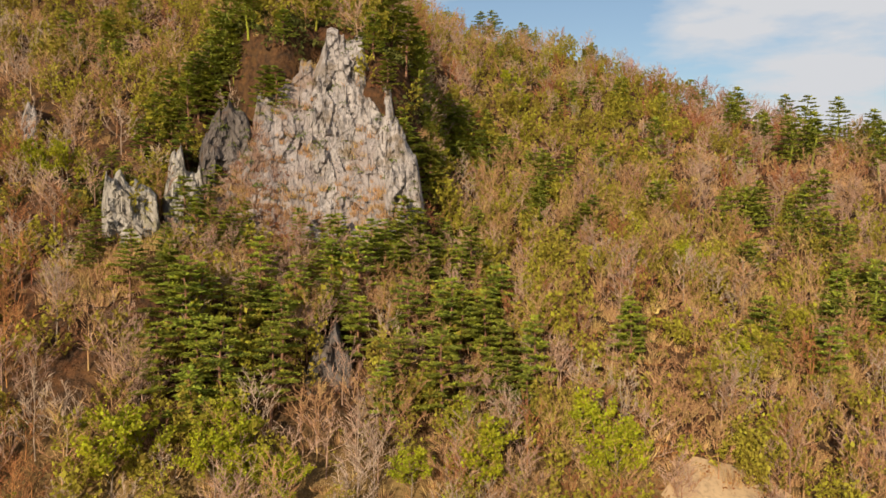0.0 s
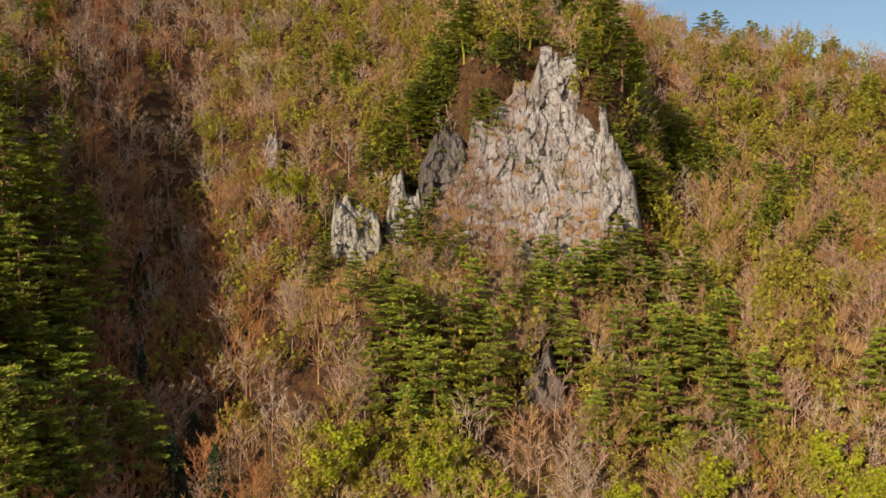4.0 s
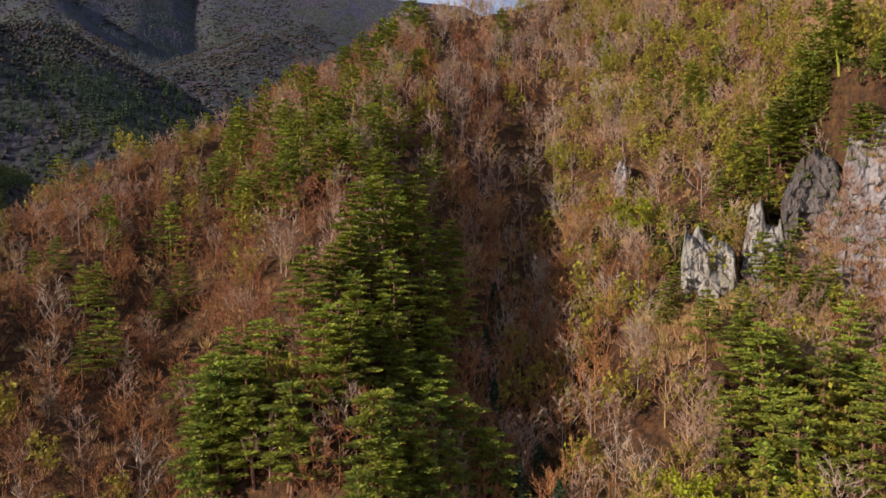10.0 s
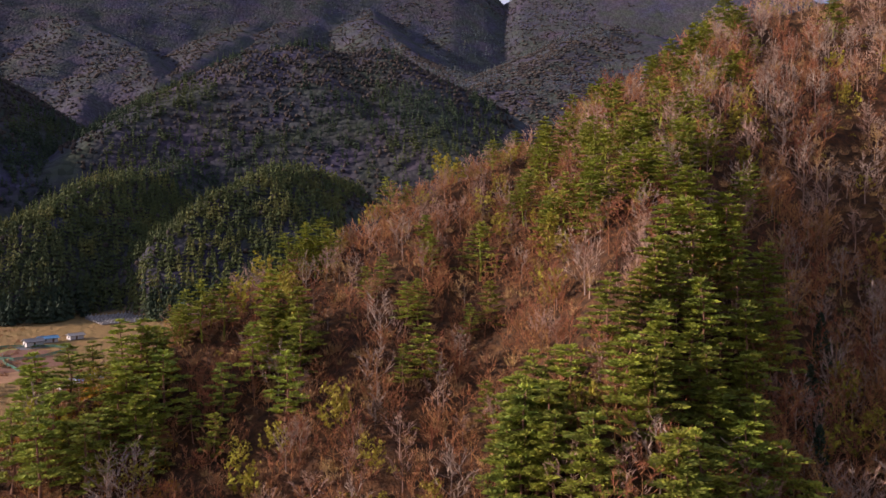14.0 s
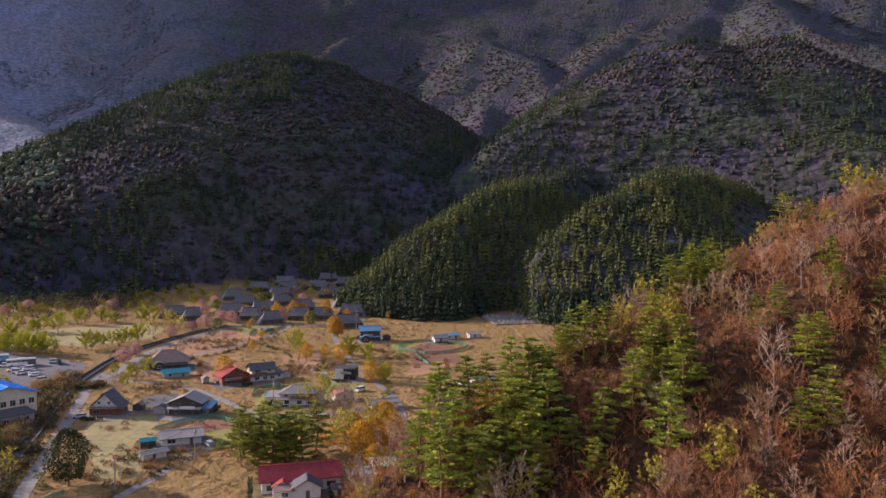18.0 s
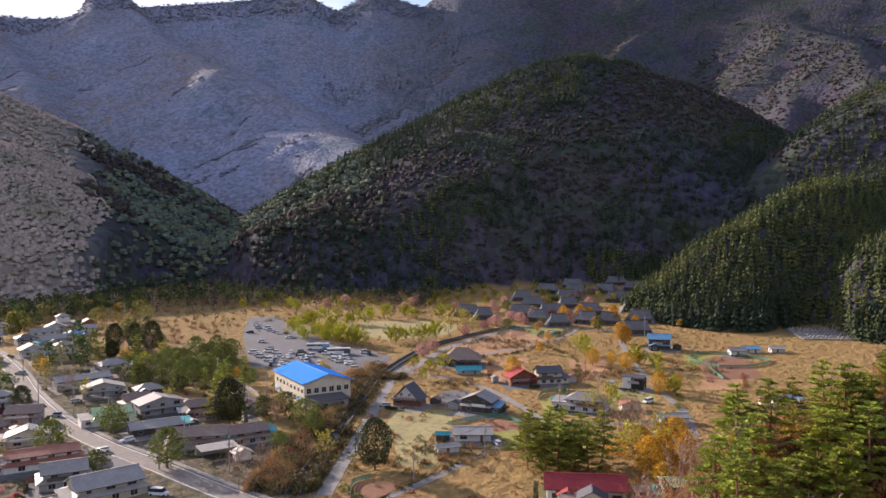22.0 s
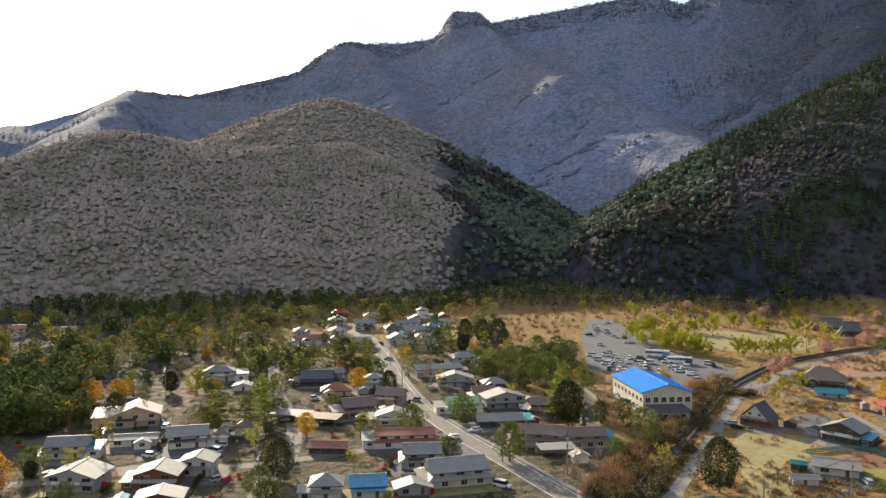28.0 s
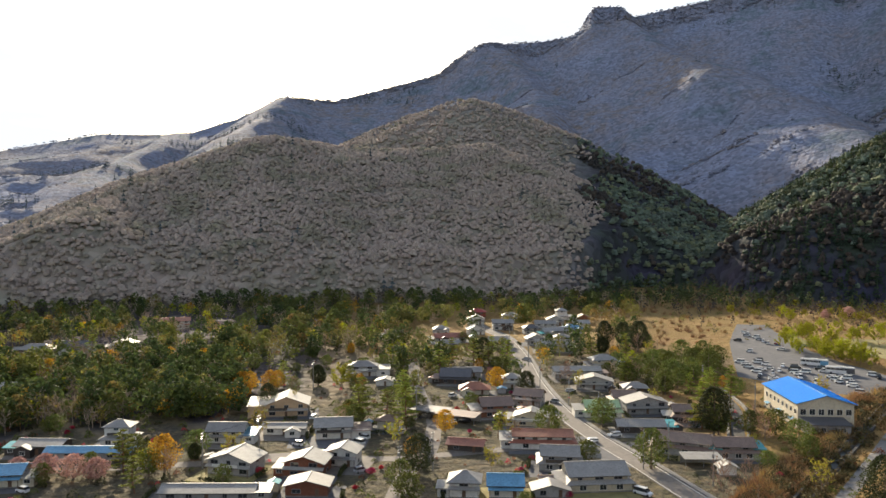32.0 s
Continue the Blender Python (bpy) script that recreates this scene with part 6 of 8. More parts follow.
def slab(quad, thick):
    """A roof plane from four corners, with thickness."""
    bm = bmesh.new()
    a, b, c, d = [Vector(q) for q in quad]
    n = (b - a).cross(d - a).normalized()
    if n.z < 0:
        n = -n
    top = [bm.verts.new(q) for q in (a, b, c, d)]
    low = [bm.verts.new(q - n * thick) for q in (a, b, c, d)]
    bm.faces.new(top); bm.faces.new(low[::-1])
    for i in range(4):
        bm.faces.new((top[i], low[i], low[(i + 1) % 4], top[(i + 1) % 4]))
    bmesh.ops.recalc_face_normals(bm, faces=bm.faces[:])
    return bm


def roof_parts(parent, w, d, eave, rise, kind, mat, over=0.7, y0=0.0, ridge_mat=None):
    """Gable or hipped roof over a plan w by d, its front wall at y0."""
    t = 0.16
    x0, x1, ya, yb = -w / 2 - over, w / 2 + over, y0 - over, y0 + d + over
    ym, zt = y0 + d / 2, eave + rise
    drop = over * rise / ((d if kind != "front" else w) / 2)
    ze = eave - drop
    if kind == "side":          # ridge along the front
        quads = [((x0, ya, ze), (x1, ya, ze), (x1, ym, zt), (x0, ym, zt)), ((x0, yb, ze), (x1, yb, ze), (x1, ym, zt), (x0, ym, zt))]
        ridge = (x0, x1, ym - 0.15, ym + 0.15, zt - 0.06, zt + 0.1)
    elif kind == "front":       # gable to the front
        quads = [((x0, ya, ze), (x0, yb, ze), (0, yb, zt), (0, ya, zt)), ((x1, ya, ze), (x1, yb, ze), (0, yb, zt), (0, ya, zt))]
        ridge = (-0.15, 0.15, ya, yb, zt - 0.06, zt + 0.1)
    else:                       # hip
        k = max(0.4, w / 2 - d / 2)
        quads = [((x0, ya, ze), (x1, ya, ze), (k, ym, zt), (-k, ym, zt)), ((x0, yb, ze), (x1, yb, ze), (k, ym, zt), (-k, ym, zt)),
                 ((x0, ya, ze), (x0, yb, ze), (-k, ym + 0.05, zt), (-k, ym - 0.05, zt)), ((x1, ya, ze), (x1, yb, ze), (k, ym + 0.05, zt), (k, ym - 0.05, zt))]
        ridge = (-k - 0.2, k + 0.2, ym - 0.16, ym + 0.16, zt - 0.08, zt + 0.1)
    for q in quads:
        part("roof", slab(q, t), mat, parent)
    part("ridge_cap", boxes(ridge), ridge_mat or mat, parent)


def body(w, d, eave, rise, kind, y0=0.0):
    bm = bmesh.new()
    x0, x1, ya, yb, z = -w / 2, w / 2, y0, y0 + d, eave - 0.12
    v = [bm.verts.new(q) for q in ((x0, ya, -0.3), (x1, ya, -0.3), (x1, yb, -0.3), (x0, yb, -0.3), (x0, ya, z), (x1, ya, z), (x1, yb, z), (x0, yb, z))]
    if kind == "side":
        g = [bm.verts.new((x, y0 + d / 2, z + rise - 0.1)) for x in (x0, x1)]
        fs = ([v[0], v[1], v[5], v[4]], [v[2], v[3], v[7], v[6]], [v[1], v[2], v[6], g[1], v[5]], [v[3], v[0], v[4], g[0], v[7]], [v[4], v[5], g[1], g[0]], [v[6], v[7], g[0], g[1]])
    elif kind == "front":
        g = [bm.verts.new((0, y, z + rise - 0.1)) for y in (ya, yb)]
        fs = ([v[0], v[1], v[5], g[0], v[4]], [v[2], v[3], v[7], g[1], v[6]], [v[1], v[2], v[6], v[5]], [v[3], v[0], v[4], v[7]], [v[4], g[0], g[1], v[7]], [g[0], v[5], v[6], g[1]])
    else:
        fs = ([v[0], v[1], v[5], v[4]], [v[2], v[3], v[7], v[6]], [v[1], v[2], v[6], v[5]], [v[3], v[0], v[4], v[7]], v[4:8])
    for f in fs:
        bm.faces.new(f)
    return bm


YARDS = []


def house(p1, p2, d, eave, kind, roof, wall, label, rise=None, name="house", group="village houses", skirt=True, lean_to=None, band=None, windows=True, seed=0, over=0.7, base=None):
    """A house whose front stands from p1 to p2 as seen from outside; d deep."""
    m, w = frame_at(p1, p2)
    if base is not None:
        m.translation.z = base
    rng = random.Random(int(abs(p1[0] * 13 + p1[1] * 7)) + seed)
    w, d, eave, rise = w * 0.84, d * 0.8, eave * (0.8 if eave > 4.4 else 0.88), (rise or 0.22 * (w if kind == "front" else d)) * 0.84
    YARDS.append((m, w, d, eave, name))
    e = thing(name, m, label, "house" if name == "house" else name.replace("_", " "), group)
    rise = rise or 0.22 * (w if kind == "front" else d)
    tiered = group == "village houses" and name == "house" and eave > 3.9 and kind != "front" and m.translation.length < 330 and rng.random() < 0.7
    part("wall", body(w, d, eave, rise, kind), M[wall], e)
    roof_parts(e, w, d, eave, rise, kind, M[roof], over)
    if tiered:
        gx, hz = 0.9, 2.35
        lower = boxes((-w / 2 - gx, w / 2 + gx, -gx, d + gx, -0.3, hz + 0.05))
        part("lower_wall", lower, M[wall], e)
        o, i, z0, z1 = gx + 0.75, -0.02, hz - 0.1, hz + 0.62
        P = lambda q, z: [(-w / 2 - q, -q, z), (w / 2 + q, -q, z), (w / 2 + q, d + q, z), (-w / 2 - q, d + q, z)]
        outer, inner = P(o, z0), P(i, z1)
        for k in range(4):
            part("pent_roof", slab((outer[k], outer[(k + 1) % 4], inner[(k + 1) % 4], inner[k]), 0.12), M[roof], e)
        for x in (-w * 0.3, w * 0.05, w * 0.34):
            window(e, x, -gx - 0.005, 0.6, 1.8, 1.4, 0, "trim")
        for y in (d * 0.3, d * 0.75):
            window(e, w / 2 + gx + 0.005, y, 0.7, 1.4, 1.2, 90, "trim")
            window(e, -w / 2 - gx - 0.005, y, 0.7, 1.4, 1.2, -90, "trim")
    fo = 0.96 if tiered else 0.06
    part("foundation", boxes((-w / 2 - fo, w / 2 + fo, -fo, d + fo, -0.3, 0.35)), M["concrete"], e)
    storeys = 2 if eave > 3.6 else 1
    trim = "trim" if wall in ("wall_white", "wall_cream") and rng.random() < 0.5 else "steel"
    if band:
        part("upper_band", boxes((-w / 2 - 0.05, w / 2 + 0.05, -0.05, d + 0.05, eave * 0.52, eave * 0.60)), M[band], e)
    if windows:
        for s in range(1 if tiered else 0, storeys):
            z = (0.7 if storeys == 2 else min(0.9, eave - 1.6)) + s * (eave - 2.1)
            n = max(1, int(w / 3.9))
            for i in range(n):
                x = -w / 2 + w * (i + 0.5) / n + rng.uniform(-0.2, 0.2)
                if s == 0 and i == n // 2:
                    part("door", boxes((x - 0.45, x + 0.45, -0.06, 0.0, 0.1, 2.1)), M["timber"], e)
                else:
                    window(e, x, -0.005, z, rng.choice((1.6, 2.2, 1.2)), rng.choice((1.1, 1.3)), 0, trim)
            k = max(1, int(d / 4.6))
            for i in range(k):
                y = d * (i + 0.5) / k
                window(e, w / 2 + 0.005, y, z, 1.4, 1.1, 90, trim)
                window(e, -w / 2 - 0.005, y, z, 1.4, 1.1, -90, trim)
    if storeys == 2 and skirt and not tiered:
        part("porch_roof", slab(((-w / 2 - 0.3, -1.3, 2.45), (w / 2 + 0.3, -1.3, 2.45), (w / 2 + 0.3, 0.0, 2.95), (-w / 2 - 0.3, 0.0, 2.95)), 0.12), M[roof], e)
        for x in (-w / 2 + 0.1, w / 2 - 0.1):
            part("post", boxes((x - 0.07, x + 0.07, -1.2, -1.06, 0, 2.4)), M["timber"], e)
    if group == "village houses" and windows and w > 7.5 and kind != "front" and not tiered and rng.random() < 0.6:
        # a lower wing with its own gable set across the front
        gx, gw, gd, gh = rng.choice((-1, 1)) * w * 0.24, min(4.6, w * 0.4), rng.uniform(1.6, 2.6), min(2.7, eave - 0.5)
        wing = bmesh.new()
        for f in (((gx - gw / 2, -gd, -0.2), (gx + gw / 2, -gd, -0.2), (gx + gw / 2, -gd, gh), (gx, -gd, gh + 0.9), (gx - gw / 2, -gd, gh)), ((gx - gw / 2, 0, -0.2), (gx - gw / 2, -gd, -0.2), (gx - gw / 2, -gd, gh), (gx - gw / 2, 0, gh)),
                  ((gx + gw / 2, -gd, -0.2), (gx + gw / 2, 0, -0.2), (gx + gw / 2, 0, gh), (gx + gw / 2, -gd, gh))):
            wing.faces.new([wing.verts.new(q) for q in f])
        part("wing_wall", wing, M[rng.choice((wall, wall, "wall_dark"))], e)
        for s in (-1, 1):
            part("wing_roof", slab(((gx + s * (gw / 2 + 0.4), -gd - 0.4, gh - 0.12), (gx + s * (gw / 2 + 0.4), 0, gh - 0.12), (gx, 0, gh + 1.05), (gx, -gd - 0.4, gh + 1.05)), 0.12), M[roof], e)
        window(e, gx, -gd - 0.005, 0.8, 1.6, 1.3, 0)
    if group == "village houses" and windows and storeys == 2 and rng.random() < 0.55:
        bw = w * rng.uniform(0.4, 0.7)
        bx, bz = rng.uniform(-1, 1) * (w - bw) / 2, eave * 0.56
        part("balcony", boxes((bx - bw / 2, bx + bw / 2, -1.1, 0, bz - 0.12, bz)), M["wall_grey"], e)
        part("balcony_rail", boxes((bx - bw / 2, bx + bw / 2, -1.12, -1.06, bz, bz + 0.9)), M[rng.choice(("trim", "wall_dark", "steel", "timber"))], e)
    if group == "village houses":
        for y in (-over - 0.02, d + over - 0.06) if kind != "front" else ():
            part("gutter", boxes((-w / 2 - over, w / 2 + over, y, y + 0.1, eave - over * rise / (d / 2) - 0.2, eave - over * rise / (d / 2) - 0.06)), M["wall_dark"], e)
        if lean_to is None and rng.random() < 0.55:
            lean_to = (rng.choice((-1, 1)), rng.uniform(2.4, 4), d * rng.uniform(0.5, 0.8), 2.5, rng.choice(("roof_grey", "roof_brown", "roof_pale", "roof_dark", "roof_teal")))
    if lean_to:
        side, lw, ld, lh, mat2 = lean_to
        sx = side * (w / 2 + lw / 2)
        ld, lh = min(ld, d), min(lh, eave)
        part("annex_wall", boxes((sx - lw / 2, sx + lw / 2, 0.3, ld, -0.2, lh)), M[wall], e)
        part("annex_roof", slab(((sx - lw / 2 - 0.4, -0.4, lh - 0.1), (sx + lw / 2 + 0.4, -0.4, lh - 0.1), (sx + lw / 2 + 0.4, ld + 0.4, lh + 0.7), (sx - lw / 2 - 0.4, ld + 0.4, lh + 0.7)), 0.14), M[mat2], e)
        if windows:
            window(e, sx, 0.295, 0.9, 1.6, 1.1, 0)
    return e


def carport(p1, p2, d, h, roof, label):
    m, w = frame_at(p1, p2)
    e = thing("carport", m, label, "carport", "carports")
    for x in (-w / 2 + 0.2, 0, w / 2 - 0.2):
        for y in (0.2, d - 0.2):
            part("post", boxes((x - 0.07, x + 0.07, y - 0.07, y + 0.07, -0.1, h)), M["steel"], e)
    part("roof", slab(((-w / 2 - 0.3, -0.3, h), (w / 2 + 0.3, -0.3, h), (w / 2 + 0.3, d + 0.3, h + 0.5), (-w / 2 - 0.3, d + 0.3, h + 0.5)), 0.12), M[roof], e)
    part("back_wall", boxes((-w / 2, w / 2, d - 0.12, d, 0, h)), M["wall_grey"], e)
    return e


# south side of the road, nearest first
house((-129.7, -142.1), (-145.3, -134.5), 11, 5.4, "side", "roof_grey", "wall_cream", "large two-storey house with grey sheet roof and cream walls", 2.4, band="wall_dark")
house((-135, -159), (-144, -152), 9, 5.6, "side", "roof_grey", "wall_grey", "grey wing of a large house with dark eaves", 2.0)
house((-140, -179.3), (-156.6, -167.8), 9, 5.2, "side", "roof_rust", "wall_white", "long white two-storey inn with faded red roof", 1.3, lean_to=(-1, 4, 8, 2.8, "roof_grey"))
house((-153.7, -213.9), (-165.2, -209.5), 10, 5.4, "side", "roof_brown", "wall_wood", "two-storey house clad in red-brown boards", 2.4, lean_to=(-1, 4, 7, 2.9, "roof_pale"))
house((-156.1, -199.4), (-165.9, -191.0), 8, 4.6, "front", "roof_pale", "wall_cream", "cream house with a pale gabled roof", 2.2, lean_to=(-1, 3, 6, 2.6, "roof_pale"))
house((-174.4, -223.7), (-181.6, -214.4), 9, 5.2, "side", "roof_brown", "wall_grey", "grey two-storey house beside the road", 2.0)
house((-186.9, -246.8), (-193.7, -242.3), 7, 6.2, "hip", "roof_pale", "wall_white", "tall white house with pale hipped roof", 1.6)
house((-166.0, -247.3), (-177.0, -239.8), 9, 3.2, "hip", "roof_rust", "wall_cream", "low house with faded red roof", 2.2)
house((-170.6, -269.5), (-181.5, -260.3), 11, 4.2, "side", "roof_dark", "wall_dark", "dark broad house with grey tiled roof", 3.0)
house((-182, -277), (-194, -270), 8, 3.4, "side", "roof_grey", "wall_grey", "low grey house behind trees", 1.6)
house((-102.6, -154.4), (-109.4, -149.2), 8, 5.4, "hip", "roof_grey", "wall_white", "white two-storey house with grey hipped roof", 2.0)
house((-110.6, -149.0), (-118.4, -143.6), 7, 4.6, "side", "roof_sky", "wall_white", "white house with blue-grey roof", 2.0)
house((-119.8, -143.4), (-128.4, -138.0), 6, 2.6, "front", "roof_grey", "wall_grey", "low grey shed with rounded gable roof", 1.4, name="shed", group="sheds")
carport((-138.4, -218.7), (-146.2, -206.7), 6, 2.6, "roof_brown", "open carport with a brown sheet roof")
carport((-134, -228), (-141, -217), 6, 2.7, "roof_grey", "open carport with a grey sheet roof")
house((-122.7, -187.5), (-131.2, -178.9), 7, 2.8, "side", "roof_rust", "wall_dark", "low shed with faded red sheet roof", 1.2, name="shed", group="sheds")
house((-73.6, -190.3), (-83.3, -182.4), 10, 5.2, "front", "roof_pale", "wall_wood", "wooden chalet with pale gabled roof", 2.0)
house((-86.7, -192.7), (-94.2, -186.2), 8, 5.4, "front", "roof_pale", "wall_white", "narrow white house with pale roof", 1.6)
house((-68.6, -175.9), (-78.9, -169.2), 8, 3.4, "front", "roof_pale", "wall_wood", "low wooden chalet with pale roof", 1.5)
house((-89.7, -253.2), (-104.9, -246.0), 14, 5.6, "front", "roof_pale", "wall_tan", "large tan gabled house with pale sheet roof", 3.2, lean_to=(-1, 6, 12, 4.2, "roof_grey"))
house((-93.9, -218.2), (-105.6, -212.7), 9, 5.4, "side", "roof_grey", "wall_white", "white two-storey house with dark grey roof", 2.2, lean_to=(1, 6, 7, 2.8, "roof_brown"))
house((-81.7, -231.7), (-94.8, -223.6), 7, 3.0, "side", "roof_pale", "wall_white", "long low outbuilding with pale roof", 1.0)
house((-116, -219), (-121, -214), 6, 4.0, "hip", "roof_brown", "wall_cream", "small cream house beside tall trees", 1.4)
house((-64.4, -231.4), (-75.2, -224.6), 9, 5.2, "side", "roof_grey", "wall_white", "white house with blue awning and grey roof", 2.0, lean_to=(1, 3.5, 7, 2.8, "roof_sky"))
house((-57.2, -203.5), (-67.4, -193.3), 11, 5.2, "front", "roof_pale", "wall_grey", "grey gabled house with pale roof", 2.4)
house((-41.0, -189.0), (-63.5, -175.5), 8, 2.7, "side", "roof_grey", "wall_grey", "long low building with grey roof", 1.1, skirt=False)
house((-38.0, -245.0), (-45.3, -240.4), 7, 7.6, "hip", "roof_grey", "wall_white", "tall white tower-like house with grey hipped roof", 1.6, skirt=False)
house((-14.3, -248.0), (-27, -239.4), 9, 3.6, "side", "roof_grey", "wall_dark", "low grey workshop building", 1.2, skirt=False)
house((-20.3, -239.0), (-44.5, -224.4), 6, 3.0, "side", "roof_sky", "wall_grey", "long shed with light blue sheet roof", 1.0, name="shed", group="sheds")
house((-4.7, -220.7), (-15.8, -216.0), 10, 4.2, "side", "roof_sky", "wall_cream", "house with light blue sheet roof", 1.6)
house((-8.4, -337.0), (-23.7, -327.7), 10, 4.6, "hip", "roof_pale", "wall_white", "white house at the edge of the woods", 2.0)
house((-22.3, -418.9), (-39.5, -409.5), 11, 4.6, "hip", "roof_grey", "wall_grey", "grey-roofed house among the woods", 2.4)
house((-40.6, -414.5), (-55.1, -406.7), 11, 5.6, "side", "roof_dark", "wall_white", "white house with dark roof among the woods", 2.4)
house((-64.0, -411.5), (-76.3, -405.5), 10, 5.0, "front", "roof_pale", "wall_white", "house with bright gable among the woods", 2.2)
house((-95.8, -469.2), (-118.4, -463.4), 11, 6.0, "side", "roof_rust", "wall_white", "long building with reddish roof among the woods", 2.0)
house((-126, -452), (-138, -446), 9, 5.0, "side", "roof_brown", "wall_cream", "brown-roofed house among the woods", 2.0)
house((-144.1, -302.3), (-156.4, -295.8), 9, 6.0, "hip", "roof_grey", "wall_white", "white two-storey house with hipped grey roof", 2.0, lean_to=(1, 6, 8, 3.4, "roof_pale"))
house((-146.0, -279.5), (-152.9, -273.9), 6, 2.8, "front", "roof_pale", "wall_white", "small white shed with bright roof", 1.2, name="shed", group="sheds")
# north side of the road
house((-184.3, -195.7), (-195.4, -188.7), 8, 5.0, "side", "roof_green", "wall_white", "white house with pale green roof", 1.8, lean_to=(-1, 4, 7, 2.8, "roof_pale"))
house((-198.8, -191.4), (-214.1, -183.2), 10, 5.4, "front", "roof_grey", "wall_grey", "broad grey two-storey house with gabled roof", 2.4)
house((-204, -202), (-212, -197), 8, 5.0, "side", "roof_brown", "wall_white", "brown-roofed white house behind another", 2.0)
house((-216.8, -252.1), (-237.9, -241.2), 9, 4.6, "side", "roof_pale", "wall_grey", "long grey house with a bright roof", 1.6)
house((-211.6, -232.0), (-224.8, -221.4), 9, 4.8, "front", "roof_pale", "wall_grey", "house with a pale gabled roof beside the road", 2.4)
house((-243.9, -256.3), (-255.9, -250.8), 9, 6.0, "hip", "roof_grey", "wall_cream", "cream two-storey house with grey hipped roof", 2.2)
house((-178.7, -175.0), (-193.0, -165.5), 8, 3.2, "side", "roof_grey", "wall_dark", "low dark house with grey sheet roof", 1.6, lean_to=(1, 4, 6, 2.6, "roof_teal"))
house((-205.2, -175.3), (-214.3, -168.3), 8, 5.2, "side", "roof_brown", "wall_dark", "dark two-storey house with brown roof", 1.8)
house((-173.7, -155.5), (-184.5, -141.0), 9, 5.2, "side", "roof_brown", "wall_grey", "long two-storey house with brown-grey roof", 2.0, lean_to=(1, 3, 6, 3.0, "roof_teal"), band="wall_dark")
house((-183.7, -141.2), (-194.0, -133.9), 8, 5.0, "side", "roof_brown", "wall_grey", "two-storey house with brown sheet roof and teal annex", 1.9, lean_to=(1, 3, 7, 3.2, "roof_teal"), band="wall_dark")
carport((-170.6, -139.8), (-179.2, -134.3), 5, 2.5, "roof_pale", "open carport with pale corrugated roof")
house((-172.7, -130.4), (-176.9, -127.6), 3.6, 3.0, "front", "roof_pale", "wall_white", "tiny white storage hut with gabled roof", 1.2, name="shed", group="sheds", windows=False)
house((-222, -215), (-231, -209), 8, 3.4, "hip", "roof_grey", "wall_dark", "low house with hipped roof under pines", 1.8)
for i, (x, y, rot, w, d, ev, kd, rf, wl) in enumerate((
        (-258, -300, 35, 20, 9, 4.6, "side", "roof_grey", "wall_grey"), (-275, -366, 30, 14, 9, 5.6, "side", "roof_grey", "wall_white"), (-287, -331, 10, 18, 9, 4.6, "side", "roof_grey", "wall_grey"),
        (-330, -377, 30, 8, 7, 8.0, "hip", "roof_pale", "wall_white"), (-227, -348, 20, 20, 9, 3.6, "side", "roof_rust", "wall_white"), (-287, -410, 30, 12, 9, 6.0, "hip", "roof_red", "wall_wood"))):
    a = radians(rot)
    dx, dy = -math.cos(a) * w / 2, math.sin(a) * w / 2
    house((x - dx, y - dy), (x + dx, y + dy), d, ev, kd, rf, wl, "far village house with sheet-metal roof")
for i, (x, y, w, rot, rf, wl, ev) in enumerate((
        (-240, -322, 11, 30, "roof_grey", "wall_white", 5.2), (-262, -318, 12, 25, "roof_pale", "wall_grey", 4.6), (-275, -312, 10, 30, "roof_grey", "wall_cream", 5.0), (-296, -352, 14, 30, "roof_grey", "wall_white", 5.2),
        (-312, -362, 12, 35, "roof_grey", "wall_grey", 5.0), (-303, -335, 12, 20, "roof_sky", "wall_grey", 4.2), (-318, -345, 11, 30, "roof_pale", "wall_cream", 4.0), (-252, -360, 11, 20, "roof_pale", "wall_white", 4.6),
        (-236, -372, 10, 20, "roof_grey", "wall_grey", 4.0), (-215, -330, 10, 30, "roof_grey", "wall_grey", 4.2), (-272, -390, 12, 30, "roof_grey", "wall_white", 5.2), (-300, -392, 12, 30, "roof_pale", "wall_grey", 4.8),
        (-205, -372, 11, 25, "roof_brown", "wall_white", 4.6), (-335, -362, 9, 30, "roof_brown", "wall_wood", 4.0), (-280, -345, 10, 25, "roof_dark", "wall_white", 5.0))):
    a = radians(rot)
    dx, dy = -math.cos(a) * w / 2, math.sin(a) * w / 2
    house((x - dx, y - dy), (x + dx, y + dy), 8, ev, ("side", "front", "hip")[i % 3], rf, wl, "closely set village house with sheet-metal roof")

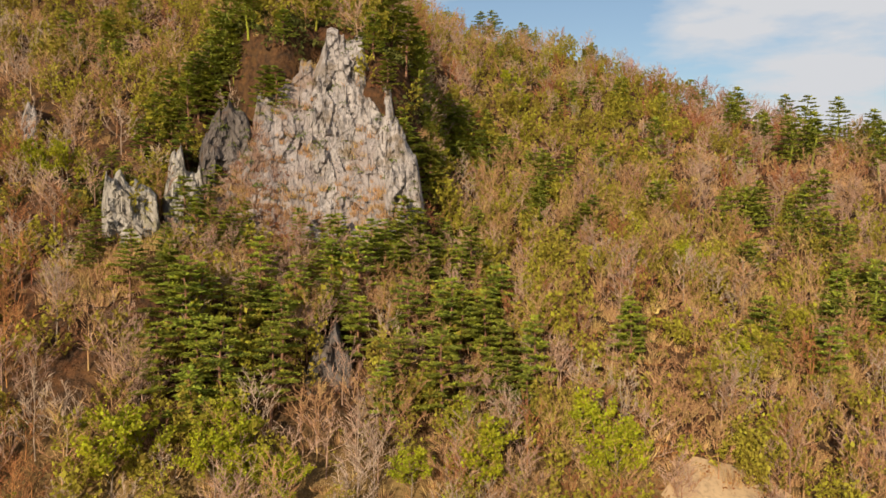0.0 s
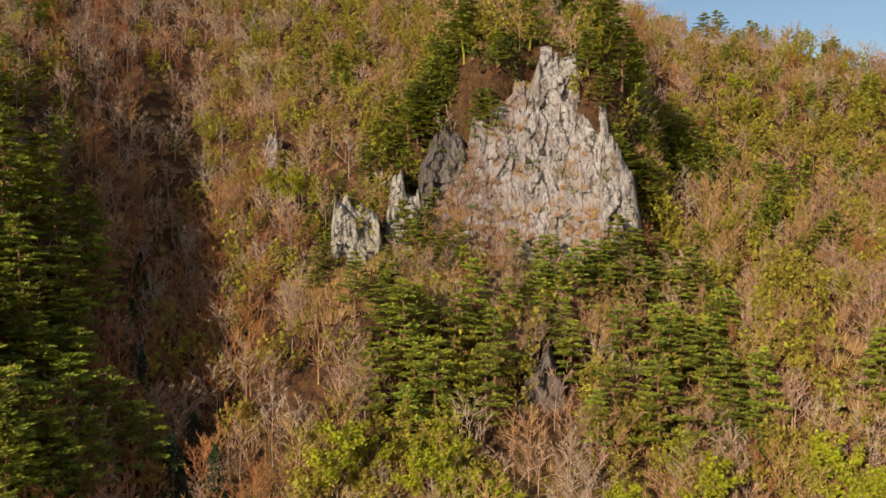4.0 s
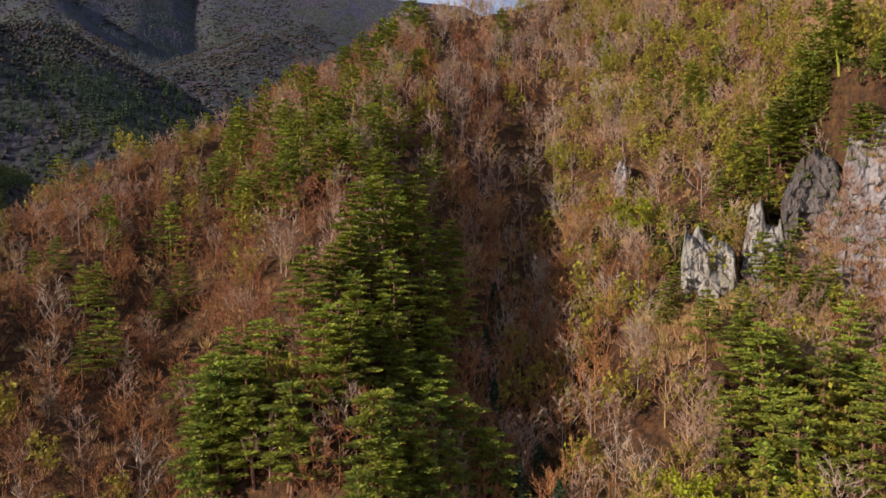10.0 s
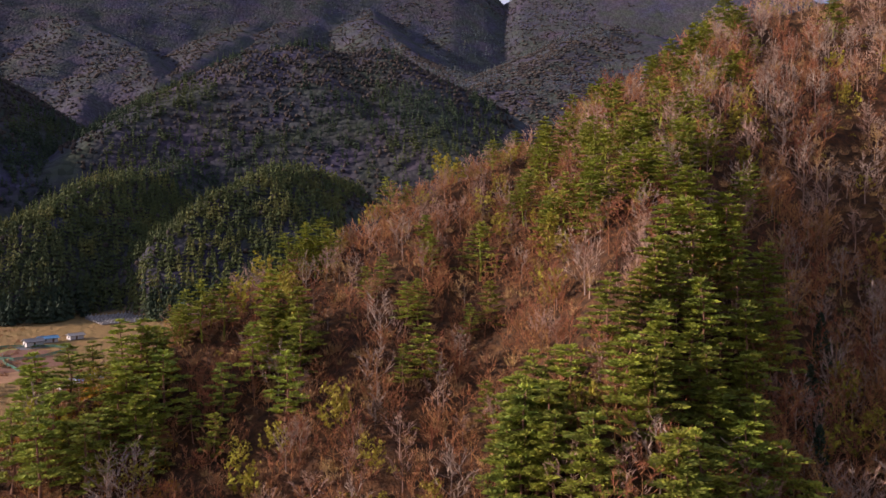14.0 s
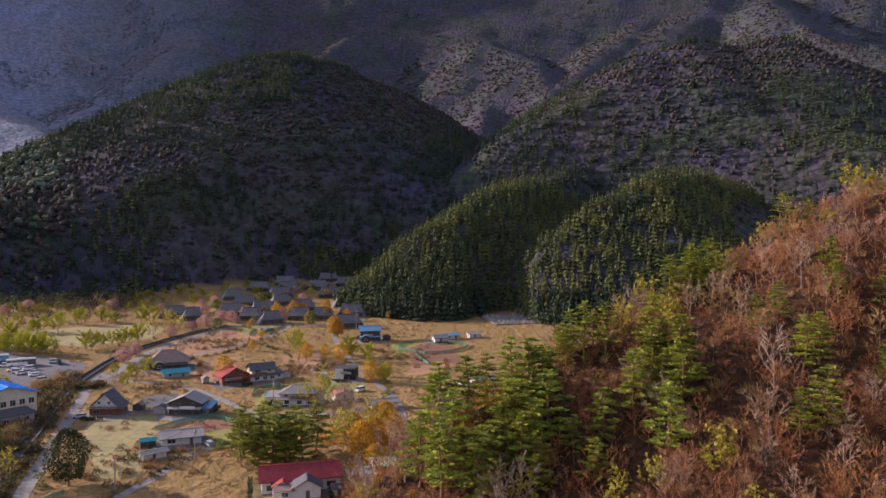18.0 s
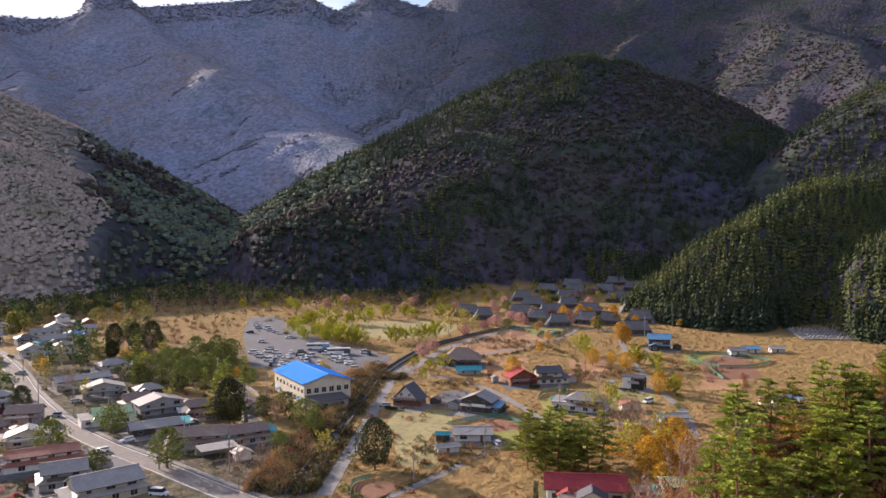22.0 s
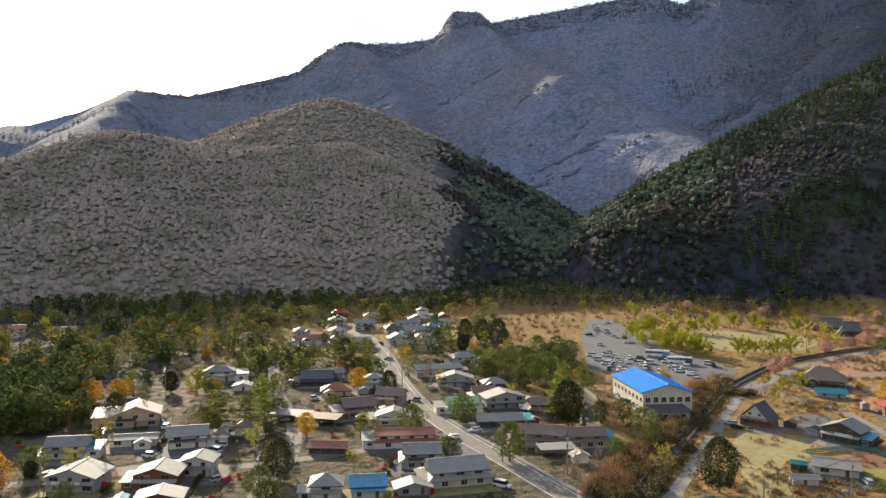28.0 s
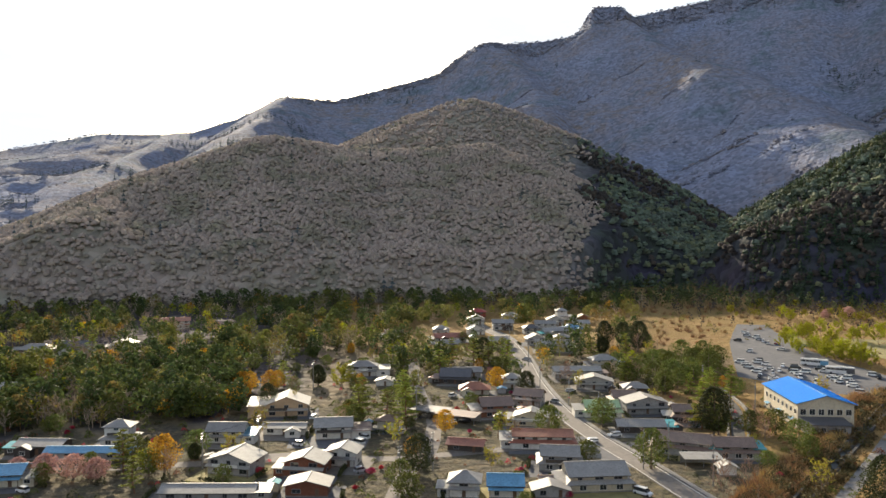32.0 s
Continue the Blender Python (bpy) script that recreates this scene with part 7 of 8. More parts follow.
# houses among the fields
def chalet():
    """A-shaped house with red-brown boards, white upper gable and a balcony."""
    e = house((-249, -121.5), (-249.5, -110.0), 9, 3.4, "front", "roof_dark", "wall_wood", "steep-roofed chalet with white gable and red-brown boards", 5.6)
    m = [o for o in e.children if o.name.startswith("wall")][0]
    bm = bmesh.new()
    v = [bm.verts.new(q) for q in ((-3.8, -0.08, 3.4), (3.8, -0.08, 3.4), (0, -0.08, 7.0), (-3.8, 0.0, 3.4), (3.8, 0.0, 3.4), (0, 0.0, 7.0))]
    for f in ((0, 1, 2), (5, 4, 3), (0, 3, 4, 1), (1, 4, 5, 2), (2, 5, 3, 0)):
        bm.faces.new([v[i] for i in f])
    part("gable_panel", bm, M["wall_white"], e, "white panelled gable")
    for x in (-1.6, 1.6):
        window(e, x, -0.085, 3.8, 1.1, 1.1, 0)
    part("balcony", boxes((-4.6, 4.6, -1.3, 0, 2.5, 2.62)), M["timber"], e)
    for i in range(19):
        part("rail_post", boxes((-4.55 + i * 0.5, -4.47 + i * 0.5, -1.28, -1.2, 2.62, 3.4)), M["trim"], e)
    part("rail", boxes((-4.6, 4.6, -1.3, -1.18, 3.4, 3.5)), M["trim"], e)
    return e


chalet()
house((-250.5, -95.9), (-250.2, -82.9), 10, 5.6, "front", "roof_grey", "wall_dark", "dark two-storey house with grey gabled roof and blue eaves", 2.6, lean_to=(1, 3, 7, 2.8, "roof_sky"))
house((-214.1, -83.5), (-219.0, -71.8), 9, 3.0, "side", "roof_pale", "wall_white", "low white house with pale grey roof", 1.6)
house((-200.4, -82.6), (-205.5, -77.1), 3.4, 2.5, "side", "roof_pale", "wall_white", "small white shed in the field", 0.5, name="shed", group="sheds")
house((-324.6, -134.0), (-330.6, -116.4), 12, 4.4, "hip", "roof_brown", "wall_dark", "broad farmhouse with brown hipped roof", 4.6, over=1.2)
house((-309.3, -121.0), (-315.0, -110.6), 6, 2.6, "side", "roof_teal", "wall_grey", "low shed with teal roof", 1.4, name="shed", group="sheds")
house((-296.2, -92.9), (-304.4, -82.3), 10, 4.2, "front", "roof_red", "wall_wood", "house with bright red gabled roof", 3.6)
house((-304.6, -83.5), (-310.6, -73.7), 8, 6.2, "side", "roof_dark", "wall_cream", "cream two-storey house with dark roof", 2.2)
house((-266.0, -62.9), (-266.0, -47.8), 9, 5.6, "hip", "roof_grey", "wall_white", "white two-storey house with grey hipped roof", 2.4, lean_to=(-1, 5, 7, 3.0, "roof_grey"))
boxy = house((-309.4, -50.5), (-308.5, -41.3), 8, 6.4, "side", "roof_dark", "wall_white", "boxy two-storey house, half white and half black", 0.5, skirt=False, over=0.15)
part("dark_cladding", boxes((-0.5, 3.95, -0.07, 6.47, 0.36, 4.7)), M["black"], boxy, "matt black cladding")
house((-272.3, -44.0), (-276.5, -36.9), 5, 3.0, "front", "roof_rust", "wall_cream", "small shed with faded red roof", 1.2, name="shed", group="sheds")
house((-258.9, -29.5), (-263.8, -19.5), 6, 2.8, "side", "roof_pale", "wall_white", "low white shed with pale blue roof", 1.0, name="shed", group="sheds")
house((-176.7, -45.8), (-182.9, -25.0), 10, 4.0, "side", "roof_red", "wall_white", "long white house with weathered red sheet roof", 2.6)
house((-174.0, -36.5), (-175.8, -29.5), 5, 3.6, "front", "roof_dark", "wall_white", "grey-tiled entrance wing of a red-roofed house", 2.0)
house((-184.9, -19.0), (-188.4, -9.5), 8, 6.0, "side", "roof_green", "wall_white", "white house with a weathered flat roof below the spur", 1.0)
house((-397, -53), (-399.5, -41), 9, 7.4, "side", "roof_sky", "wall_dark", "tall house with blue roof beside the hamlet", 2.4)
house((-298, 6), (-303, 16), 7, 3.4, "side", "roof_sky", "wall_white", "small white building with light blue roof", 1.2)
house((-395, -14), (-398, -6), 6, 3.2, "side", "roof_grey", "wall_white", "small grey-roofed building at the woods' edge", 1.2)


# the thatched hamlet
def thatched(x, y, turn, w, d, label):
    e = thing("thatched_house", pose(x, y, floor_z(x, y), 0, 0, turn), label, "house", "thatched hamlet")
    part("wall", boxes((-w / 2 + 0.8, w / 2 - 0.8, 0.8, d - 0.8, -0.4, 3.0)), M["wall_dark"], e)
    roof_parts(e, w - 1, d - 4.5, 2.9, 5.0, "hip", M["thatch"], 1.6, 2.2, M["timber"])
    for sx in (-1, 1):          # smoke gables under the ridge
        bm = bmesh.new()
        k = max(0.6, (w - 1 - d + 4.5) / 2) * sx
        v = [bm.verts.new(q) for q in ((k + sx * 1.5, d / 2 - 1.5, 6.0), (k + sx * 1.5, d / 2 + 1.5, 6.0), (k + sx * 1.5, d / 2, 7.9), (k - sx, d / 2 - 1.5, 6.0), (k - sx, d / 2 + 1.5, 6.0), (k - sx, d / 2, 7.9))]
        for f in ((0, 1, 2), (5, 4, 3), (0, 3, 4, 1), (1, 4, 5, 2), (2, 5, 3, 0)):
            bm.faces.new([v[i] for i in f])
        bmesh.ops.recalc_face_normals(bm, faces=bm.faces[:])
        part("gable", bm, M["thatch"], e)
    part("ridge_pole", boxes((-w * 0.3, w * 0.3, d / 2 - 0.35, d / 2 + 0.35, 7.4, 8.0)), M["roof_dark"], e)
    for i in range(3):
        window(e, -w / 3 + i * w / 3, 0.795, 0.6, 2.0, 1.6, 0, "timber")
    return e


for i, (x, y, w) in enumerate(((-466, -177, 17), (-459, -162, 13), (-479, -146, 17), (-513, -147, 17), (-571, -154, 18), (-491, -126, 18), (-633, -153, 20), (-549, -130, 18), (-626, -126, 20), (-502, -105, 18), (-464, -100, 15), (-623, -108, 18),
                               (-551, -95, 19), (-516, -78, 16), (-481, -70, 17), (-437, -65, 19), (-583, -112, 17), (-681, -87, 26), (-569, -68, 18), (-449, -111, 14), (-466, -86, 14), (-602, -92, 17), (-462, -130, 14), (-520, -122, 15), (-600, -140, 18), (-535, -160, 16), (-655, -130, 20), (-575, -132, 17))):
    thatched(x, y, (98, 112, 90, 104, 84, 120)[i % 6], w, 11, "old farmhouse with a steep grey thatched roof")


# ------------------------------------------------------------------ the hall with the blue roof
def hall():
    m, w = frame_at((-234.2, -148.4), (-248.8, -138.0))
    d, ev, rise = 31.0, 8.6, 2.6
    e = thing("hall", m, "large cream hall with a bright blue gabled roof", "hall")
    part("wall", body(w, d, ev, rise, "front"), M["wall_cream"], e)
    roof_parts(e, w, d, ev, rise, "front", M["roof_blue"], 0.8, ridge_mat=M["roof_sky"])
    for i in range(24):
        for s in (-1, 1):
            y = -0.6 + i * (d + 1.2) / 23
            q = slab(((s * (w / 2 + 0.78), y - 0.04, ev - 0.15), (s * (w / 2 + 0.78), y + 0.04, ev - 0.15), (s * 0.2, y + 0.04, ev + rise + 0.07), (s * 0.2, y - 0.04, ev + rise + 0.07)), 0.05)
            part("roof_seam", q, M["roof_blue"], e)
    for i in range(6):
        window(e, -w / 2 + w * (i + 0.6) / 6.2, -0.005, 4.6, 1.9, 2.0, 0)
    for i in range(8):
        window(e, -w / 2 - 0.005, 2 + i * 3.7, 4.6, 1.8, 1.6, -90)
        window(e, -w / 2 - 0.005, 2 + i * 3.7, 1.0, 1.8, 1.2, -90)
        window(e, w / 2 + 0.005, 2 + i * 3.7, 4.6, 1.8, 1.6, 90)
    part("foundation", boxes((-w / 2 - 0.1, w / 2 + 0.1, -0.1, d + 0.1, -0.4, 0.5)), M["concrete"], e)
    part("annex_wall", boxes((-w / 2 + 0.5, w / 2 - 4, -7, -0.01, -0.3, 3.2)), M["wall_grey"], e)
    part("annex_roof", slab(((-w / 2, -7.6, 3.2), (w / 2 - 3.5, -7.6, 3.2), (w / 2 - 3.5, 0, 4.1), (-w / 2, 0, 4.1)), 0.16), M["roof_dark"], e)
    for x in (-6.5, -3.5, 2.5):
        window(e, x, -7.005, 1.0, 1.6, 1.3, 0)
    part("door", boxes((-1.9, 0.1, -7.07, -7.0, 0, 2.3)), M["steel"], e)
    for y in (4, 15, 26):
        part("awning", slab(((-w / 2 - 1.3, y - 1.5, 2.6), (-w / 2 - 1.3, y + 1.5, 2.6), (-w / 2, y + 1.5, 3.0), (-w / 2, y - 1.5, 3.0)), 0.1), M["roof_sky"], e)
    return e


hall()
ribbon("stream_wall", [(-206, -146), (-222, -158), (-240, -172), (-252, -186), (-262, -200)], 0.8, M["concrete"], "pale concrete wall of a side channel", 1.0, 1.2, 0, "wall")
ribbon("stream_wall", [(-202, -150), (-218, -163), (-236, -178), (-250, -192)], 0.8, M["concrete"], "pale concrete wall of a side channel", 0.9, 1.2, 0, "wall")
ribbon("stream", [(-204, -148), (-220, -160.5), (-238, -175), (-251, -189)], 4.0, M["concrete_dark"], "dark dry side channel", 0.03, 0.02, 0, "stream")


# ------------------------------------------------------------------ vehicles
def wheel_mesh(r=0.31, w=0.2):
    bm = bmesh.new()
    bmesh.ops.create_cone(bm, cap_ends=True, segments=12, radius1=r, radius2=r, depth=w, matrix=Matrix.Rotation(radians(90), 4, "Y"))
    me = bpy.data.meshes.new("wheel"); bm.to_mesh(me); bm.free(); me.materials.append(M["black"])
    return me


WHEEL = wheel_mesh()


def profile(pts, w, inset=0.0):
    """A body from a side outline (y, z), drawn in towards its top."""
    bm = bmesh.new()
    zs = [z for _, z in pts]
    lo, hi = min(zs), max(zs)
    sides = []
    for s in (-1, 1):
        sides.append([bm.verts.new((s * (w / 2 - inset * (z - lo) / max(0.01, hi - lo)), y, z)) for y, z in pts])
    bm.faces.new(sides[0]); bm.faces.new(sides[1][::-1])
    n = len(pts)
    for i in range(n):
        bm.faces.new((sides[0][i], sides[0][(i + 1) % n], sides[1][(i + 1) % n], sides[1][i]))
    bmesh.ops.recalc_face_normals(bm, faces=bm.faces[:])
    return bm


def car(kind, colour, label):
    L = {"kei": 3.4, "wagon": 4.3, "van": 4.6}[kind]
    w, h = (1.5, 1.7) if kind == "kei" else ((1.7, 1.5) if kind == "wagon" else (1.75, 1.9))
    e = new("car"); tagged(e, label, "car", "parked cars")
    f, b = -L / 2, L / 2
    nose = 0.18 * L if kind != "wagon" else 0.25 * L
    part("body", profile([(f, 0.28), (b, 0.28), (b, 0.95), (b - 0.12, 1.0), (f + nose, 0.98), (f + 0.1, 0.8), (f, 0.7)], w, 0.05), M["car_" + colour], e)
    part("cabin_glass", profile([(f + nose, 0.98), (b - 0.06, 0.98), (b - 0.3, h - 0.12), (f + nose + 0.55, h - 0.12)], w - 0.08, 0.14), M["glass"], e)
    part("roof", boxes((-w / 2 + 0.17, w / 2 - 0.17, f + nose + 0.5, b - 0.28, h - 0.13, h - 0.04)), M["car_" + colour], e)
    for x in (-w / 2 + 0.08, w / 2 - 0.08):
        for y in (f + 0.65, b - 0.6):
            part("wheel", WHEEL, None, e).location = (x, y, 0.31)
        part("headlight", boxes((x - 0.14, x + 0.14, f - 0.02, f + 0.05, 0.62, 0.76)), M["trim"], e)
    return e


CARS = [car(k, c, l) for k, c, l in (("kei", "white", "small white boxy car with dark glass"), ("wagon", "white", "white estate car with dark glass"), ("van", "white", "white minivan with dark glass"), ("wagon", "silver", "silver estate car with dark glass"),
                                     ("wagon", "black", "black estate car with dark glass"), ("kei", "silver", "small silver boxy car with dark glass"), ("van", "black", "dark minivan with tinted glass"), ("kei", "blue", "small blue boxy car with dark glass"), ("wagon", "red", "red estate car with dark glass"))]
lot_cars = ((-376, -273), (-376, -267), (-368, -257), (-360, -267), (-356, -238), (-339, -244), (-324, -228), (-310, -225), (-307, -221), (-318, -220), (-302, -213), (-307, -214), (-313, -214), (-305, -207), (-311, -208),
            (-321, -213), (-316, -206), (-314, -202), (-311, -199), (-307, -195), (-323, -208), (-293, -205), (-297, -201), (-308, -189), (-318, -188))
lot_cars2 = ((-315, -184), (-312, -181), (-321, -183), (-324, -186), (-314, -177), (-310, -174), (-302, -166), (-300, -182), (-304, -186), (-299, -209), (-294, -199), (-326, -196), (-329, -200), (-318, -200), (-371, -262), (-380, -276), (-365, -252),
             (-385, -281), (-319, -225), (-313, -230), (-333, -176), (-336, -180))
made = set()
for i, (x, y) in enumerate(lot_cars + lot_cars2):
    k = rnd.choice((0, 1, 1, 2, 0, 3, 1, 2, 0, 2, 4, 1, 5, 6, 8 if rnd.random() < 0.3 else 1))
    m = pose(x, y, floor_z(x, y) + 0.06, 0, 0, rnd.choice((35, 38, 125, 215)) + rnd.uniform(-4, 4))
    if k not in made:
        made.add(k); CARS[k].matrix_world = m
    else:
        copy_thing(CARS[k], m)
for x, y, a, k in ((-161, -169, 60, 2), (-165.5, -171.5, 60, 1), (-104, -207, 20, 2), (-88, -215, 30, 0), (-190, -218, 25, 5), (-233, -290, 28, 3), (-181, -160, 40, 3), (-226, -76.5, 80, 0), (-268, -121, 80, 1), (-262, -100, 60, 3), (-289, -37, 60, 2), (-108, -211, 30, 0),
                   (-141, -213, 60, 1), (-137, -223, 60, 6), (-24, -243, 30, 0), (-430, -112, 20, 1), (-427, -107, 30, 4), (-424, -110, 60, 1), (-146, -212, 60, 4)):
    m = pose(x, y, floor_z(x, y) + 0.06, 0, 0, a)
    if k not in made:
        made.add(k); CARS[k].matrix_world = m
    else:
        copy_thing(CARS[k], m)
for k, c in enumerate(CARS):
    if k not in made:
        c.matrix_world = pose(-345 - 3 * k, -226 - 3 * k, floor_z(-345, -226) + 0.06, 0, 0, 38)


def bus(x, y, a, stripe, label):
    e = thing("bus", pose(x, y, floor_z(x, y) + 0.06, 0, 0, a), label, "bus", "parked buses")
    L = 11.4
    part("body", boxes((-1.24, 1.24, -L / 2, L / 2, 0.35, 1.75)), M["car_white"], e)
    part("roof", boxes((-1.24, 1.24, -L / 2, L / 2, 2.75, 3.2)), M["car_white"], e)
    part("window_band", boxes((-1.2, 1.2, -L / 2 + 0.04, L / 2 - 0.04, 1.75, 2.75)), M["glass"], e)
    for i in range(7):
        for s in (-1, 1):
            part("pillar", boxes((s * 1.22 - 0.03, s * 1.22 + 0.03, -L / 2 + 0.2 + i * 1.8, -L / 2 + 0.3 + i * 1.8, 1.75, 2.75)), M["car_white"], e)
    part("stripe", boxes((-1.26, 1.26, L / 2 - 3.2, L / 2 + 0.02, 0.5, 2.6)), M["roof_sky" if stripe else "roof_dark"], e)
    part("aircon", boxes((-0.8, 0.8, -1.5, 1.5, 3.2, 3.42)), M["trim"], e)
    for s in (-1, 1):
        for yy in (-3.6, 3.2):
            wl = part("wheel", WHEEL, None, e)
            wl.matrix_local = Matrix.LocRotScale((s * 1.15, yy, 0.45), None, (1.3, 1.5, 1.5))
    return e


bus(-335, -206.5, 28, True, "white coach with a blue rear, parked")
bus(-328.5, -190.5, 34, False, "white coach with dark windows, parked")


# ------------------------------------------------------------------ poles, lamps, fences
def pole_thing(x, y, h, a, lamp=False):
    e = thing("utility_pole", pose(x, y, floor_z(x, y), 0, 0, a), "grey concrete utility pole with steel crossarms", "utility pole", "utility poles")
    bm = bmesh.new()
    bmesh.ops.create_cone(bm, cap_ends=True, segments=10, radius1=0.19, radius2=0.11, depth=h + 0.4, matrix=Matrix.Translation((0, 0, h / 2 - 0.2)))
    part("pole", bm, M["pole"], e)
    for z in (h - 0.5, h - 1.2):
        part("crossarm", boxes((-0.9, 0.9, -0.05, 0.05, z, z + 0.1)), M["steel"], e)
    for x_ in (-0.8, 0, 0.8):
        part("insulator", boxes((x_ - 0.05, x_ + 0.05, -0.05, 0.05, h - 0.4, h - 0.18)), M["trim"], e)
    part("transformer", boxes((0.2, 0.65, -0.25, 0.25, h - 2.6, h - 1.7)), M["steel"], e)
    return e


POLES = ((-110, -173, 11), (-133, -222, 12), (-39, -219, 11), (-160, -145, 11), (-172, -147, 11), (-248, -198, 12), (-76, -215, 11), (-242, -170, 11), (-191, -211, 11), (-201, -240, 11), (-122, -286, 12), (-215, -160, 11), (-178, -79, 9), (-203, -69, 10), (-183, -187, 11),
         (-165, -126, 10), (-288, -55, 10), (-262, -63, 10), (-430, -59, 12), (-225, -278, 11), (-244, -318, 11), (-96, -166, 11), (-150, -250, 11), (-58, -208, 10))
for i, (x, y, h) in enumerate(POLES):
    pole_thing(x, y, h, 25 + (i % 3) * 12)


def wires(a, b, ha, hb, n=3):
    bm = bmesh.new()
    for k in range(n):
        off = (k - (n - 1) / 2) * 0.75
        p = [Vector((a[0] + off, a[1], floor_z(*a) + ha - 0.2)).lerp(Vector((b[0] + off, b[1], floor_z(*b) + hb - 0.2)), t / 10) - Vector((0, 0, 1.1 * 4 * (t / 10) * (1 - t / 10))) for t in range(11)]
        tube(bm, p, [0.018] * 11, 3)
    me = bpy.data.meshes.new("power_cable"); bm.to_mesh(me); bm.free(); me.materials.append(M["black"])
    tagged(new("power_cable", me), "sagging black power cables between utility poles", "cable", "power cables", "stuff")


for i, j in ((0, 1), (1, 22), (22, 10), (3, 14), (14, 8), (8, 9), (9, 19), (19, 20), (2, 23), (23, 6), (21, 0), (12, 13), (13, 17), (17, 16), (15, 4), (4, 11), (11, 7), (7, 5)):
    wires(POLES[i][:2], POLES[j][:2], POLES[i][2], POLES[j][2])


def net_fence(pts, label):
    line = smooth_line(pts, 5)
    e = thing("net_fence", pose(0, 0, 0), label, "fence", "field fences")
    for q in line:
        part("post", boxes((q.x - 0.04, q.x + 0.04, q.y - 0.04, q.y + 0.04, floor_z(q.x, q.y) - 0.1, floor_z(q.x, q.y) + 1.4)), M["steel"], e)
    for z in (0.45, 0.9, 1.3):
        ribbon("net_band", pts, 0.05, M["net"], "", z, 0.3, parent=e)
    return e


net_fence([(-160, -87), (-170, -92), (-176, -90)], "green net fence round a tilled plot")
net_fence([(-366, -17), (-380, -31), (-398, -23), (-389, 3), (-372, -4), (-366, -17)], "green net fence round a square garden")
net_fence([(-412, -137), (-434, -137), (-435, -120), (-411, -114)], "green net fence round a field below the hamlet")
net_fence([(-278, -75), (-289, -76), (-296, -69), (-287, -67)], "green net fence beside a farm lane")
plot("field", [(-371, -17), (-381, -26), (-393, -20), (-386, -3), (-374, -8)], M["soil"], "tilled red-brown bed inside a net fence", 0.056)
plot("field", [(-214, -65), (-220, -60), (-235, -70), (-229, -76)], M["green_field"], "green vegetable bed beside a lane", 0.056)
house((-404, -9), (-407, 0), 5, 2.8, "side", "roof_sky", "wall_white", "small white shed with light blue roof at the woods' edge", 0.9, name="shed", group="sheds", skirt=False)
house((-409, 4), (-412, 11), 5, 2.7, "side", "roof_pale", "wall_white", "small white shed at the woods' edge", 0.8, name="shed", group="sheds", skirt=False)
net_fence([(-342, -14), (-360, -20), (-380, -22)], "green net fence along a garden plot")
net_fence([(-232, -92), (-248, -82), (-242, -70)], "green net fence round a vegetable plot")
net_fence([(-414, -110), (-436, -104), (-447, -106)], "green net fence along a field")


# ------------------------------------------------------------------ trees and hedges of the village
def evergreen_meshes(seed, h=11.0, w=4.0, n=900, leaf=0.7, mat="cedar", solid=0.72, low=0.13):
    """A dense dark round evergreen on a short trunk."""
    rng = random.Random(seed)
    bm = bmesh.new()
    tube(bm, [Vector((0, 0, -0.4)), Vector((0.1, 0, h * 0.3)), Vector((0, 0.1, h * 0.8))], [0.3, 0.22, 0.05], 6)
    for a in range(5):
        tube(bm, [Vector((0, 0, h * 0.2)), Vector((math.cos(a * 1.26) * w * 0.6, math.sin(a * 1.26) * w * 0.6, h * 0.5))], [0.1, 0.03], 4)
    vs, fs = [], []
    for _ in range(n):
        a, t = rng.uniform(0, 6.283), rng.random()
        rad = w * (math.sin(math.pi * (0.12 + 0.84 * t)) ** 0.7) * (solid + (1.02 - solid) * rng.random()) * (1 + 0.16 * math.sin(3 * a + 6 * t + seed))
        tuft(vs, fs, Vector((math.cos(a) * rad, math.sin(a) * rad, h * (low + (1 - low) * t))), leaf * rng.uniform(0.6, 1.2), rng, 0.9)
    trunk = bpy.data.meshes.new("trunk"); bm.to_mesh(trunk); bm.free(); trunk.materials.append(M["bark"])
    return trunk, mesh_of("crown", vs, fs, M[mat])


M["evergreen"] = material("evergreen_leaves", (0.060, 0.068, 0.020), (0.032, 0.042, 0.016), 0.5, 0.8, third=(0.10, 0.095, 0.025), scale2=1.2, island=0.3, per_object=0.15, translucent=0.15)
EVER = [evergreen_meshes(s, h, w, 5200, 0.5, "evergreen", 0.55) for s, h, w in ((51, 12, 4.4), (52, 9, 3.4))]
rounds = lambda mat, *dims: [evergreen_meshes(s, h, w, 1500, leaf * 0.62, mat, 0.35, 0.16) for s, h, w, leaf in dims]
CHERRY = rounds("blossom", (61, 6, 3.4, 0.8), (62, 5.5, 3.2, 0.8))
MAPLE = rounds("azalea", (63, 2.6, 1.7, 0.5), (64, 2.2, 1.9, 0.5))
LEAFY = rounds("shrub", (65, 9, 4.4, 0.95), (66, 8, 4.2, 0.95), (67, 7, 4.4, 0.9))
GREENS = [broad_meshes(s, h, w, 6, 7, 0.42, "bare", "lime", low=0.12) for s, h, w in ((68, 8.5, 2.7), (69, 7.5, 2.9))]
AMBERS = rounds("orange", (70, 8, 3.8, 0.9), (71, 9, 3.6, 0.9))
